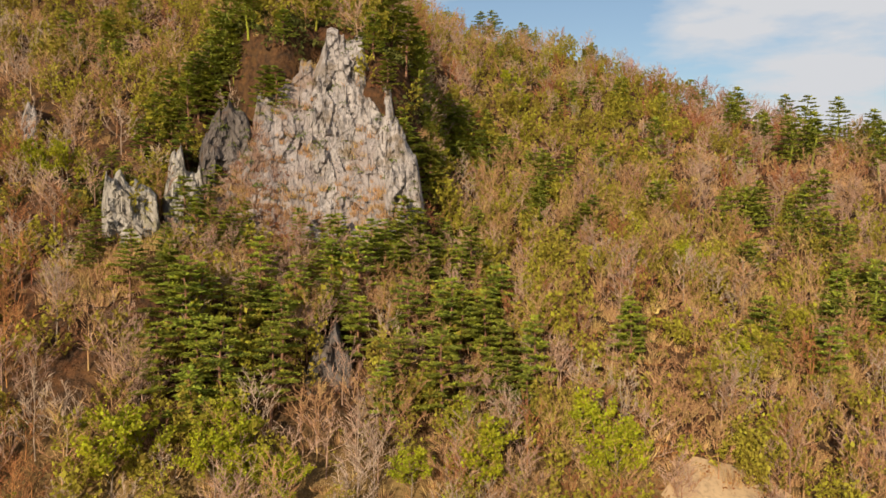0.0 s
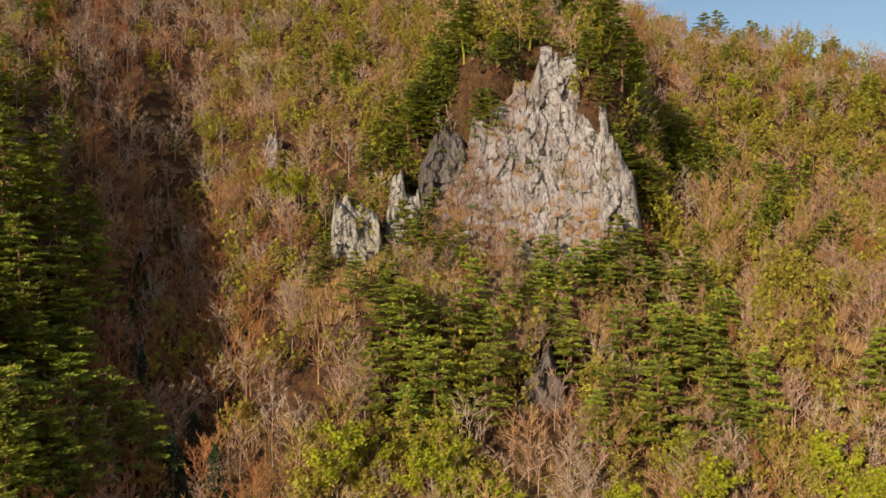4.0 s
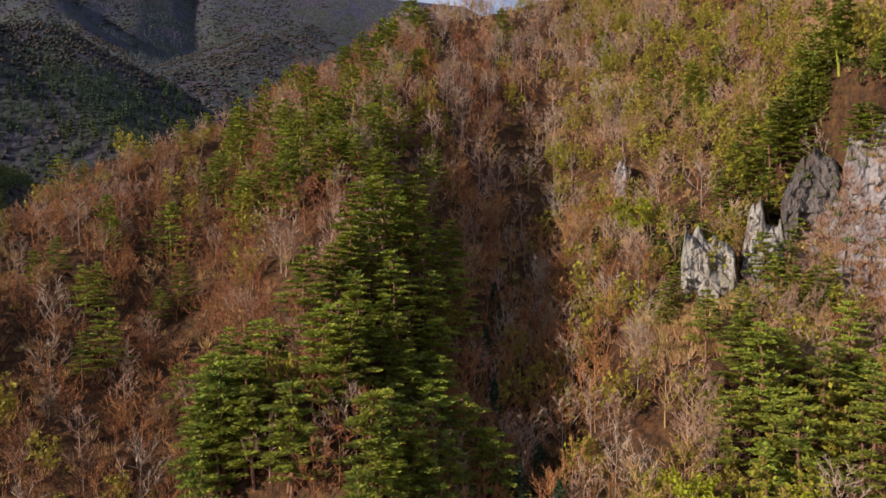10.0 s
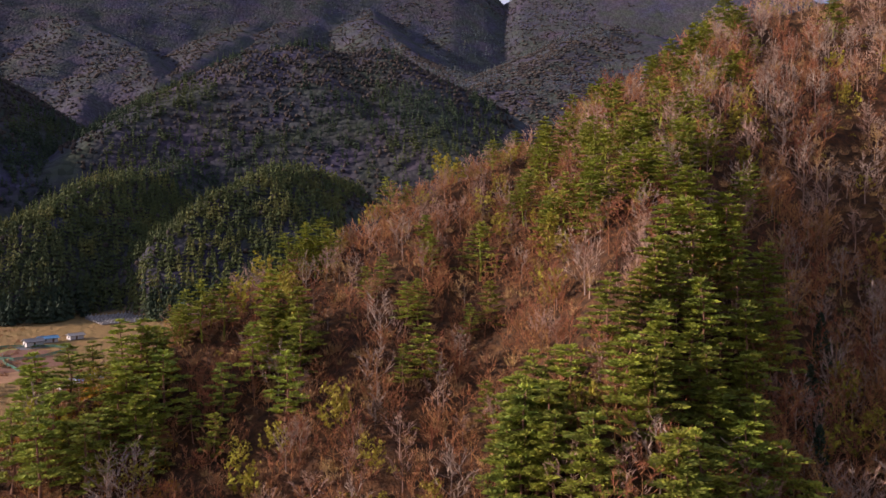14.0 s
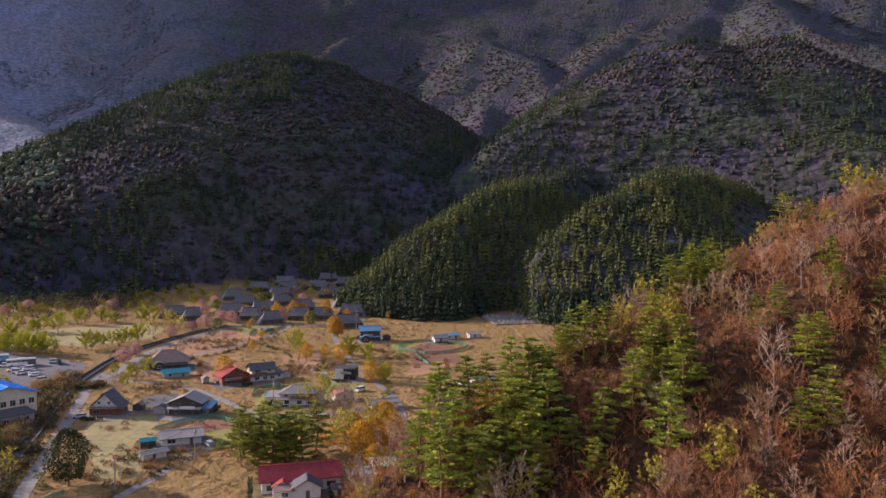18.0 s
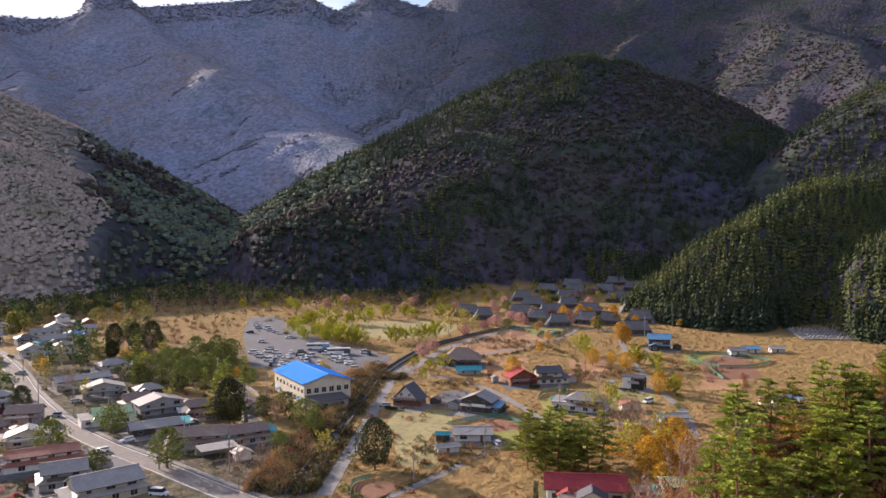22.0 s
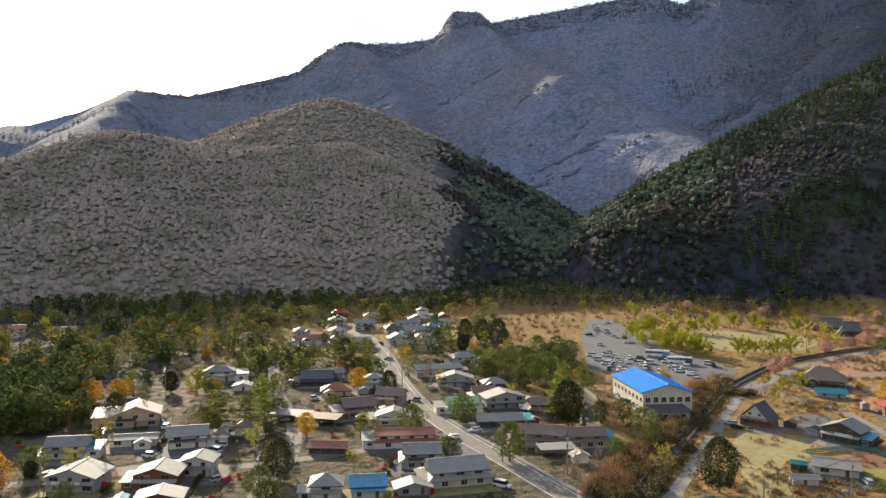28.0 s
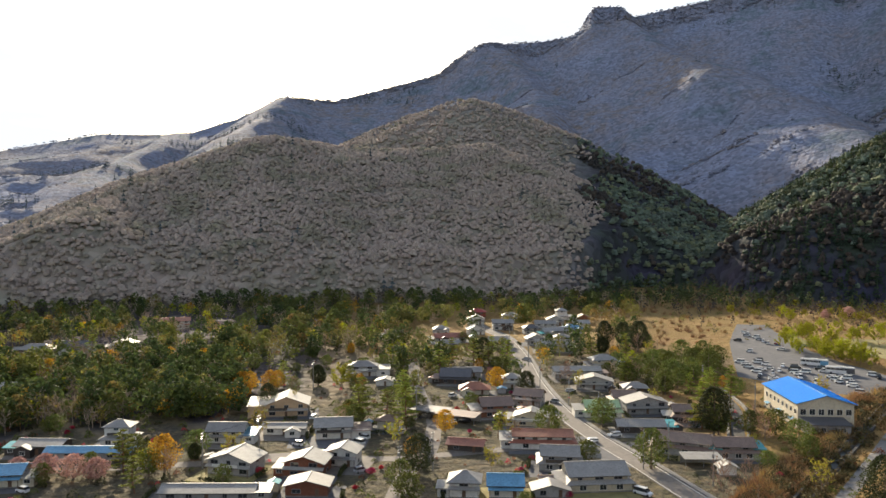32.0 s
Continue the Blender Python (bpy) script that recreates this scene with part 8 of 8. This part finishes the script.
SPECS = {"E": (EVER, "round_evergreen", ("trunk", "crown"), "dense dark green rounded evergreen tree"), "C": (CHERRY, "cherry_tree", ("trunk", "crown"), "cherry tree in pale pink blossom"),
         "A": (MAPLE, "azalea_bush", ("trunk", "crown"), "bush covered in red-pink flowers"), "L": (GREENS, "fresh_green_tree", ("trunk", "branchwork", "crown"), "tree in bright yellow-green spring leaf"),
         "O": (AMBERS, "orange_tree", ("trunk", "crown"), "tree with orange-yellow young leaves"), "G": (LEAFY, "green_tree", ("trunk", "crown"), "leafy green garden tree"),
         "P": (PINES, "red_pine", ("trunk", "crown"), "red pine with layered green needles near houses"), "B": (BARE, "bare_tree", ("trunk", "branchwork"), "leafless brown tree near houses"),
         "U": (BUDS, "budding_tree", ("trunk", "branchwork", "crown"), "thin tree with yellow-green buds near houses")}


def planted(code, spots, lo=0.8, hi=1.1):
    kinds, nm, names, lab = SPECS[code]
    for x, y in spots:
        tree(nm, rnd.choice(kinds), names, x, y, rnd.uniform(lo, hi), rnd.uniform(0, 6.28), lab, nm.replace("_", " ") + "s", z=floor_z(x, y), category="bush" if code == "A" else "tree")


planted("E", ((-182.5, -92.5),), 1.12, 1.14)
planted("E", ((-205, -158), (-290, -296), (-294, -276), (-212, -296), (-297, -290)), 1.0, 1.3)
planted("G", ((-238, -228), (-242, -218), (-264, -230), (-250, -212), (-269, -222), (-280, -221), (-295, -229), (-299, -240), (-291, -246), (-272, -236), (-258, -222), (-284, -234), (-236, -206), (-262, -214), (-274, -212), (-286, -226), (-246, -232), (-255, -236), (-268, -242), (-278, -246), (-290, -236)), 1.0, 1.3)
planted("P", ((-202, -53), (-199, -47), (-203, -40), (-209, -38), (-207, -48), (-196, -50), (-213, -44), (-206, -57), (-200, -44), (-204, -51), (-210, -52), (-198, -55), (-205, -44)), 0.9, 1.15)
planted("P", ((-125, -214), (-121, -220), (-119, -235), (-142, -240), (-131, -228), (-136, -236), (-113, -226), (-202, -289), (-212, -276), (-194, -295), (-205, -282), (-207, -164), (-242, -180), (-236, -186), (-222, -172), (-228, -178)), 0.9, 1.2)
planted("G", ((-93, -292), (-206, -157), (-213, -134), (-206, -126), (-162, -144), (-182, -184), (-88, -307), (-110, -230), (-156, -180), (-215, -152), (-222, -148), (-60, -222)), 0.81, 1.28)
planted("L", ((-132, -280), (-44, -211), (-381, -252), (-366, -239), (-388, -247), (-353, -226), (-365, -226), (-357, -215), (-385, -229), (-369, -214), (-353, -202), (-352, -195), (-350, -189), (-406, -255), (-408, -249), (-418, -246), (-409, -231), (-414, -228), (-412, -219), (-448, -300), (-442, -290)), 0.79, 1.31)
planted("L", ((-362, -208), (-351, -205), (-361, -199), (-366, -181), (-372, -177), (-377, -173), (-382, -168), (-388, -164), (-451, -190), (-446, -204), (-454, -216), (-453, -184), (-440, -221), (-446, -236), (-395, -250), (-360, -53), (-349, -42), (-304, -30), (-372, -79)), 0.79, 1.31)
planted("U", ((-398, -161), (-409, -158), (-419, -155), (-445, -173), (-436, -168), (-428, -164), (-266, -46), (-264, -52), (-226, -32), (-232, -26), (-215, -30), (-220, -24), (-374, -84)), 0.83, 1.20)
planted("O", ((-93, -285), (-186, -249), (-48, -208), (-411, -68), (-202, -24), (-212, -22), (-229, -21), (-218, -17), (-206, -16), (-195, -20), (-473, -116), (-480, -100), (-484, -86), (-110, -294), (-100, -298), (-104, -286), (-305, -35)), 0.87, 1.38)
planted("C", ((-426, -150), (-439, -147), (-457, -138), (-474, -134), (-483, -129), (-492, -127), (-510, -126), (-402, -153), (-356, -152), (-339, -150), (-476, -226), (-516, -237), (-500, -232), (-592, -104), (-583, -121), (-553, -128), (-465, -145), (-535, -112), (-570, -126)), 0.80, 1.26)
planted("C", ((-27, -216), (-21, -221), (-15, -226), (-32, -212), (-480, -290), (-470, -285), (-488, -280)), 0.92, 1.38)
planted("A", ((-95, -180), (-99, -182), (-86, -197), (-61, -184), (-78, -200), (-128, -139), (-118, -140), (-185, -121), (-196, -134), (-104, -292), (-140, -200), (-152, -226), (-52, -240), (-200, -140), (-64, -208), (-70, -196)), 0.45, 0.8)
planted("B", ((-163, -122), (-168, -118), (-276, -124), (-262, -154), (-230, -30), (-236, -36), (-156, -116), (-208, -142), (-214, -146)), 0.72, 1.08)


def scatter_box(n, seed, az, r, keep=None):
    rng = np.random.RandomState(seed)
    a, rr = np.radians(rng.uniform(*az, n)), np.sqrt(rng.uniform(r[0] ** 2, r[1] ** 2, n))
    x, y = -np.sin(a) * rr, np.cos(a) * rr
    if keep:
        k = keep(x, y)
        x, y = x[k], y[k]
    return np.column_stack([x, y])


def roof_boxes():
    """Plans of all houses, so that the woods keep clear of them."""
    out = []
    for o in scene.objects:
        if o.type == "EMPTY" and o.get("category") in ("house", "shed", "carport", "hall", "thatched house"):
            out.append((o.matrix_world.translation.x, o.matrix_world.translation.y))
    return np.array(out)


HOMES = roof_boxes()


def far_from(x, y, d):
    return np.array([np.hypot(HOMES[:, 0] - a, HOMES[:, 1] - b).min() > d for a, b in zip(x, y)])


def off_line(x, y, pts, d):
    p = np.array([tuple(q) for q in smooth_line(pts, 4)])
    return np.array([np.hypot(p[:, 0] - a, p[:, 1] - b).min() > d for a, b in zip(x, y)])


clear = lambda d: (lambda x, y: far_from(x, y, d) & off_line(x, y, MAIN, 8))
flat_z = lambda s, lo, hi, seed: np.column_stack([s, [floor_z(*q) for q in s], np.random.RandomState(seed).uniform(lo, hi, len(s))])
pine_kinds = [arrays(evergreen_meshes(s, 12, 4.6, 230, 1.5, 'evergreen', 0.3, 0.14)[1:]) for s in (81, 82, 83)]
M["far_pine"] = material("valley_pine_needles", (0.085, 0.11, 0.03), (0.045, 0.068, 0.022), 0.1, 0.85, third=(0.15, 0.155, 0.03), scale2=0.04, island=0.3, translucent=0.3)
M["valley_bud"] = material("valley_budding_leaves", (0.22, 0.20, 0.05), (0.15, 0.16, 0.05), 0.05, 0.85, third=(0.24, 0.15, 0.05), scale2=0.03, island=0.3, translucent=0.3)
wood1 = scatter_box(620, 201, (162, 182), (268, 372), clear(13))
wood2 = scatter_box(1000, 202, (150, 182), (372, 575), clear(15))
wood3 = scatter_box(380, 203, (133, 152), (300, 590), lambda x, y: clear(13)(x, y) & (np.hypot(x + 340, y + 225) > 70) & (np.hypot(x + 400, y + 290) > 60))
fuzz_near = [fuzzy_mesh(s, 10, 4.6, 150, 1.4) for s in (7, 8)]
stuff("valley_pine_woods", pine_kinds, flat_z(np.concatenate([wood1[:230], wood2[:220], wood3[:100]]), 0.7, 1.15, 1), M["far_pine"], "dark green pines of the valley woods", "woods", 41)
stuff("valley_budding_woods", fuzz_near, flat_z(np.concatenate([wood1[230:320], wood2[220:400], wood3[100:170]]), 0.7, 1.15, 2), M["valley_bud"], "olive and tan budding trees of the valley woods", "woods", 42)
stuff("valley_bare_woods", [arrays(t) for t in GREYS], flat_z(np.concatenate([wood1[320:390], wood2[400:560], wood3[170:210]]), 0.55, 1.0, 22), M["grey_bare"], "grey leafless trees of the valley woods", "woods", 54)
stuff("valley_amber_woods", fuzz_near, flat_z(np.concatenate([wood1[390:420], wood2[560:600], wood3[210:222]]), 0.5, 0.95, 23), M["orange"], "orange-tinted young trees of the valley woods", "woods", 55)
stuff("valley_fresh_woods", fuzz_near, flat_z(np.concatenate([wood1[420:440], wood2[600:640], wood3[222:240]]), 0.5, 0.95, 24), M["lime"], "fresh yellow-green trees of the valley woods", "woods", 56)
foot = np.concatenate([scatter_box(320, 204, (113, 140), (570, 640)), scatter_box(160, 214, (96, 113), (650, 690)), scatter_box(500, 205, (126, 143), (650, 1000))])
stuff("forest_edge", fuzzies, flat_z(foot, 0.6, 1.1, 3), M["far_green"], "mixed trees along the foot of the mountains", "woods", 43)
stuff("valley_head_conifers", conifers, flat_z(scatter_box(420, 215, (124, 143), (645, 1000)), 0.6, 1.1, 21), M["cedar"], "dark conifers at the head of the valley", "woods", 53)
stuff("forest_edge_bare", fuzzies, flat_z(scatter_box(420, 206, (113, 182), (545, 625), clear(12)), 0.5, 1.0, 4), M["shaded_bare"], "leafless trees along the foot of the mountains", "woods", 44)


def along(pts, n, lo, hi, seed):
    p = np.array([tuple(q) for q in smooth_line(pts, 10)])
    rng = np.random.RandomState(seed)
    k = rng.randint(0, len(p) - 1, n)
    d = p[k + 1] - p[k]
    d = d / np.linalg.norm(d, axis=1)[:, None]
    off = rng.uniform(lo, hi, n)
    return p[k] + d * rng.uniform(0, 5, n)[:, None] + np.column_stack([-d[:, 1], d[:, 0]]) * off[:, None]


M["bank"] = material("bank_leaves", (0.10, 0.085, 0.035), (0.16, 0.10, 0.045), 0.2, 0.9, third=(0.06, 0.07, 0.025), scale2=0.4, island=0.3, translucent=0.15)
big_bush = [bush_mesh(s, 90, 1.7, 2.4, 0.6) for s in (11, 12, 13)]
stuff("bank_shrubs", big_bush, flat_z(np.concatenate([along(STREAM[:8], 300, 3.0, 11, 5), along(STREAM[:6], 90, -4.0, -2.2, 6), along(STREAM[:7], 110, -1.5, 3.0, 16)]), 0.6, 1.3, 7), M["bank"], "brown and dark olive shrubs on the stream bank", "shrubs", 45)
stuff("bank_scrub", brush_kinds, flat_z(along(STREAM[:8], 260, 2.5, 13, 8), 0.9, 1.8, 8), M["bare"], "leafless scrub on the stream bank", "shrubs", 46)
stuff("garden_shrubs", big_bush, flat_z(scatter_box(600, 207, (118, 181), (165, 420), lambda x, y: far_from(x, y, 8.5) & off_line(x, y, MAIN, 6.5) & (np.hypot(x + 320, y + 205) > 60) & (np.hypot(x + 408, y + 205) > 46)), 0.4, 1.0, 9), M["shrub"], "clipped and wild green garden shrubs", "shrubs", 47)
stuff("evergreen_shrubs", big_bush, flat_z(scatter_box(700, 227, (118, 181), (165, 420), lambda x, y: far_from(x, y, 8.5) & off_line(x, y, MAIN, 6.5) & (np.hypot(x + 320, y + 205) > 60) & (np.hypot(x + 408, y + 205) > 46)), 0.4, 0.9, 39), M["evergreen"], "dark evergreen garden shrubs", "shrubs", 68)
stuff("rusty_shrubs", big_bush, flat_z(scatter_box(420, 208, (90, 181), (165, 440), lambda x, y: far_from(x, y, 9) & off_line(x, y, MAIN, 6.5) & (np.hypot(x + 320, y + 205) > 60) & (np.hypot(x + 408, y + 205) > 46)), 0.3, 0.8, 10), M["rust"], "rust-brown garden shrubs", "shrubs", 48)
stuff("flower_shrubs", big_bush, flat_z(scatter_box(60, 209, (120, 181), (170, 330), lambda x, y: far_from(x, y, 8) & off_line(x, y, MAIN, 6.5)), 0.3, 0.55, 11), M["azalea"], "low bushes with red-pink flowers in gardens", "shrubs", 49)
stuff("field_scrub", brush_kinds, flat_z(scatter_box(800, 210, (92, 118), (165, 470), lambda x, y: far_from(x, y, 9)), 0.3, 0.8, 12), M["straw"], "dry brown grass and scrub in the fields", "shrubs", 50)
stuff("meadow_scrub", bush_kinds, flat_z(scatter_box(420, 211, (92, 136), (180, 600), lambda x, y: far_from(x, y, 9) & (np.hypot(x + 320, y + 205) > 62) & (np.hypot(x + 408, y + 205) > 46)), 0.4, 1.0, 13), M["valley_bud"], "scattered olive bushes in the fields", "shrubs", 51)
stuff("spur_foot_scrub", big_bush, with_z(scatter_box(260, 212, (82, 100), (140, 235)), 0.5, 1.3, 14), M["orange"], "orange-yellow young shrubs at the foot of the spur", "shrubs", 52)


# yards of gravel, asphalt and beaten earth round the houses, and clipped hedges along them
YARD_MATS = (("lot", "grey gravel yard round a house"), ("concrete", "pale concrete yard round a house"), ("dry_lawn", "dry grass yard round a house"), ("asphalt", "worn asphalt yard round a house"), ("lot", "grey gravel yard round a house"))


def hedge_mesh(seed, length=7.0, h=1.3, w=1.0, n=240):
    rng = random.Random(seed)
    vs, fs = [], []
    for _ in range(n):
        c = Vector((rng.uniform(-length / 2, length / 2), rng.uniform(-w / 2, w / 2), h * rng.random() ** 0.6))
        tuft(vs, fs, c, rng.uniform(0.35, 0.65), rng, 0.9)
    return mesh_of("foliage", vs, fs, M["evergreen"])


HEDGE = [hedge_mesh(s, ln) for s, ln in ((1, 6.0), (2, 8.0), (3, 4.5))]
yr = random.Random(77)
for k, (m, w, d, ev, nm) in enumerate(YARDS):
    if nm != "house" or m.translation.length > 420:
        continue
    mt, lab = YARD_MATS[yr.randrange(5)]
    a, b, c0, c1 = -w / 2 - yr.uniform(1.5, 4), w / 2 + yr.uniform(1.5, 4), -yr.uniform(3, 6.5), d + yr.uniform(1, 2.5)
    vs = [m @ Vector((x, y, 0.0)) for x, y in ((a, c0), (b, c0), (b, c1), (a, c1))]
    plot("yard", [(v.x, v.y) for v in vs], M[mt], lab, 0.022 + 0.0005 * (k % 40), "yard")
    for _ in range(yr.choice((1, 1, 2, 2))):
        side = yr.choice(("front", "left", "right"))
        x, y, turn = (yr.uniform(-w / 3, w / 3), c0, 0) if side == "front" else ((a if side == "left" else b), yr.uniform(0, d), 90)
        e = thing("hedge", m @ pose(x, y, 0, 0, 0, turn + yr.uniform(-4, 4)), "clipped dark green hedge beside a house yard", "hedge", "garden hedges")
        part("foliage", yr.choice(HEDGE), None, e)["kind"] = "stuff"
taken = [tuple(h) for h in HOMES]
for k, (m, w, d, ev, nm) in enumerate(list(YARDS)):
    if nm != "house" or not 165 < m.translation.length < 420 or yr.random() > 0.75:
        continue
    sw, sd = yr.uniform(2.6, 5.0), yr.uniform(2.2, 3.6)
    sx, sy = yr.choice((-1, 1)) * (w / 2 + yr.uniform(3.5, 5.5)), yr.uniform(0, d)
    a, b = m @ Vector((sx - sw / 2, sy, 0)), m @ Vector((sx + sw / 2, sy, 0))
    c = (a + b) / 2
    if min(math.hypot(c.x - q[0], c.y - q[1]) for q in taken) < 6.5 or not off_line(np.array([c.x]), np.array([c.y]), MAIN, 8)[0] or not off_line(np.array([c.x]), np.array([c.y]), LANE, 6)[0]:
        continue
    taken.append((c.x, c.y))
    house((a.x, a.y), (b.x, b.y), sd, yr.uniform(2.4, 3.0), yr.choice(("side", "front")), yr.choice(("roof_grey", "roof_brown", "roof_dark", "roof_pale", "roof_rust", "roof_teal", "roof_sky")), yr.choice(("wall_grey", "wall_dark", "wall_wood", "wall_cream")),
          "small garden shed with a sheet-metal roof", yr.uniform(0.5, 0.9), name="shed", group="garden sheds", skirt=False, windows=yr.random() < 0.4, over=0.35)
    if yr.random() < 0.5:
        q = m @ Vector((-sx * 0.8, -yr.uniform(2.5, 4.5), 0))
        if min(math.hypot(q.x - t[0], q.y - t[1]) for t in taken) > 6 and off_line(np.array([q.x]), np.array([q.y]), MAIN, 5.5)[0]:
            copy_thing(CARS[yr.choice((0, 1, 2, 3, 5))], pose(q.x, q.y, floor_z(q.x, q.y) + 0.06, 0, 0, yr.uniform(0, 360)))
for code, n, seed, az, r, dist in (("G", 64, 301, (124, 180), (175, 420), 6.5), ("P", 24, 302, (126, 178), (200, 420), 9), ("E", 10, 303, (126, 178), (200, 400), 9), ("U", 30, 304, (118, 178), (180, 420), 7), ("O", 10, 305, (118, 178), (200, 420), 8), ("A", 16, 306, (124, 180), (170, 330), 7),
                                   ("B", 34, 307, (100, 178), (185, 430), 7), ("C", 22, 308, (103, 113), (455, 560), 9), ("O", 12, 309, (95, 108), (300, 500), 9), ("G", 14, 310, (98, 108), (450, 600), 9)):
    s = scatter_box(n * 2, seed, az, r, lambda x, y: far_from(x, y, dist) & off_line(x, y, MAIN, 7) & (np.hypot(x + 330, y + 215) > 62) & (np.hypot(x + 408, y + 205) > 40))
    planted(code, [tuple(q) for q in s[:n]], *((0.35, 0.6) if code == "A" else (0.55, 1.0)))


planted("O", ((-471, -82), (-410, -66), (-481, -106), (-209, -25), (-224, -21), (-226, -30), (-306, -94)), 0.8, 1.2)
planted("L", ((-360, -50), (-333, -39), (-310, -30), (-367, -78), (-359, -73), (-280, -48), (-316, -129), (-307, -132), (-316, -143), (-293, -129)), 0.6, 0.95)
planted("B", ((-239, -43), (-236, -38), (-250, -36), (-233, -17), (-506, -243), (-509, -233), (-455, -230), (-497, -208)), 0.7, 1.1)
rows_ = random.Random(44)
planted("L", [(x + rows_.uniform(-4, 4), y + rows_.uniform(-4, 4)) for x, y in ((-381, -252), (-366, -239), (-388, -247), (-353, -226), (-365, -226), (-357, -215), (-385, -229), (-369, -214), (-353, -202), (-362, -208), (-351, -195), (-361, -199), (-366, -181), (-372, -177), (-377, -173), (-382, -168), (-388, -164), (-451, -190), (-446, -204), (-454, -216), (-440, -221), (-406, -255), (-409, -231), (-395, -250), (-375, -232), (-360, -220), (-356, -209)) for _ in range(1)], 0.7, 1.1)
CLUMPS = ((-389, -128), (-392, -138), (-380, -120), (-391, -121), (-332, -67), (-333, -61), (-342, -56), (-329, -78), (-324, -70), (-204, -74), (-197, -79), (-204, -86), (-192, -91), (-357, -28), (-358, -21), (-372, -34), (-297, -113), (-289, -114), (-396, -102))
cr_ = np.random.RandomState(33)
clump = np.concatenate([np.array(c) + cr_.normal(0, 4.5, (16, 2)) for c in CLUMPS])
stuff("field_thicket", big_bush, flat_z(clump[::2], 0.4, 0.9, 25), M["bank"], "dark brown and olive thickets between the fields", "shrubs", 57)
stuff("field_brush", brush_kinds, flat_z(clump[1::2], 0.6, 1.2, 26), M["bare"], "red-brown leafless brush between the fields", "shrubs", 58)
for k, (pts, n) in enumerate((([(-340, -132), (-372, -112), (-430, -104)], 50), ([(-318, -73), (-361, -84), (-390, -109)], 50), ([(-300, -105), (-341, -119)], 30), ([(-208, -99), (-212, -82), (-216, -68)], 30), ([(-150, -84), (-188, -79), (-226, -66)], 50), ([(-260, -30), (-300, -30), (-350, -44), (-390, -56)], 60),
                              ([(-355, -4), (-326, -3), (-290, -10)], 50), ([(-262, -66), (-284, -72), (-320, -73)], 40))):
    stuff("field_edge_shrubs", big_bush, flat_z(along(pts, n, -3.5, -1.8, 60 + k), 0.25, 0.7, 27 + k), M[("bank", "shrub", "rust", "valley_bud")[k % 4]], "low shrubs along the edge of a field", "shrubs", 60 + k)


far_meadow = scatter_box(420, 321, (113, 133), (425, 600), lambda x, y: (np.hypot(x + 408, y + 205) > 48) & (np.hypot(x + 360, y + 230) > 55) & far_from(x, y, 10))
stuff("meadow_brush", brush_kinds, flat_z(far_meadow[:200], 0.7, 1.6, 41), M["bare"], "red-brown leafless brush in the far meadow", "shrubs", 71)
edge_a, edge_r = np.random.RandomState(61).uniform(100, 128, 130), np.random.RandomState(62).uniform(540, 610, 130)
stuff("meadow_saplings", [arrays(t[1:]) for t in GREENS], flat_z(np.column_stack([-np.sin(np.radians(edge_a)) * edge_r, np.cos(np.radians(edge_a)) * edge_r]), 0.45, 0.85, 43), M["bud"], "small yellow-green trees at the edge of the far meadow", "shrubs", 73)
stuff("meadow_trees", fuzzies, flat_z(far_meadow[200:250], 0.35, 0.7, 42), M["shaded_bare"], "small leafless trees in the far meadow", "shrubs", 72)
stuff("meadow_bushes", big_bush, flat_z(far_meadow[250:300], 0.5, 1.3, 43), M["valley_bud"], "olive bushes in the far meadow", "shrubs", 73)


def graveyard():
    """Rows of small grey stones on a terrace at the woods' edge."""
    rng = random.Random(9)
    e = thing("graveyard", pose(-470, 30, floor_z(-470, 30), 0, 0, 105), "terraced graveyard with rows of grey stones", "graveyard")
    for i in range(7):
        part("terrace", boxes((-14, 14, -14 + i * 4.4, -11 + i * 4.4, -0.3, 0.25 + i * 0.25)), M["concrete"], e)
    tomb = bpy.data.meshes.new("gravestone")
    bm = boxes((-0.4, 0.4, -0.4, 0.4, 0, 0.25), (-0.26, 0.26, -0.26, 0.26, 0.25, 0.45), (-0.15, 0.15, -0.15, 0.15, 0.45, 1.1)); bm.to_mesh(tomb); bm.free(); tomb.materials.append(M["wall_grey"])
    for i in range(7):
        for k in range(13):
            if rng.random() < 0.85:
                part("gravestone", tomb, None, e).matrix_local = Matrix.LocRotScale((-13 + k * 2.1 + rng.uniform(-0.3, 0.3), -12.5 + i * 4.4, 0.25 + i * 0.25), None, (1, 1, rng.uniform(0.8, 1.3)))


graveyard()
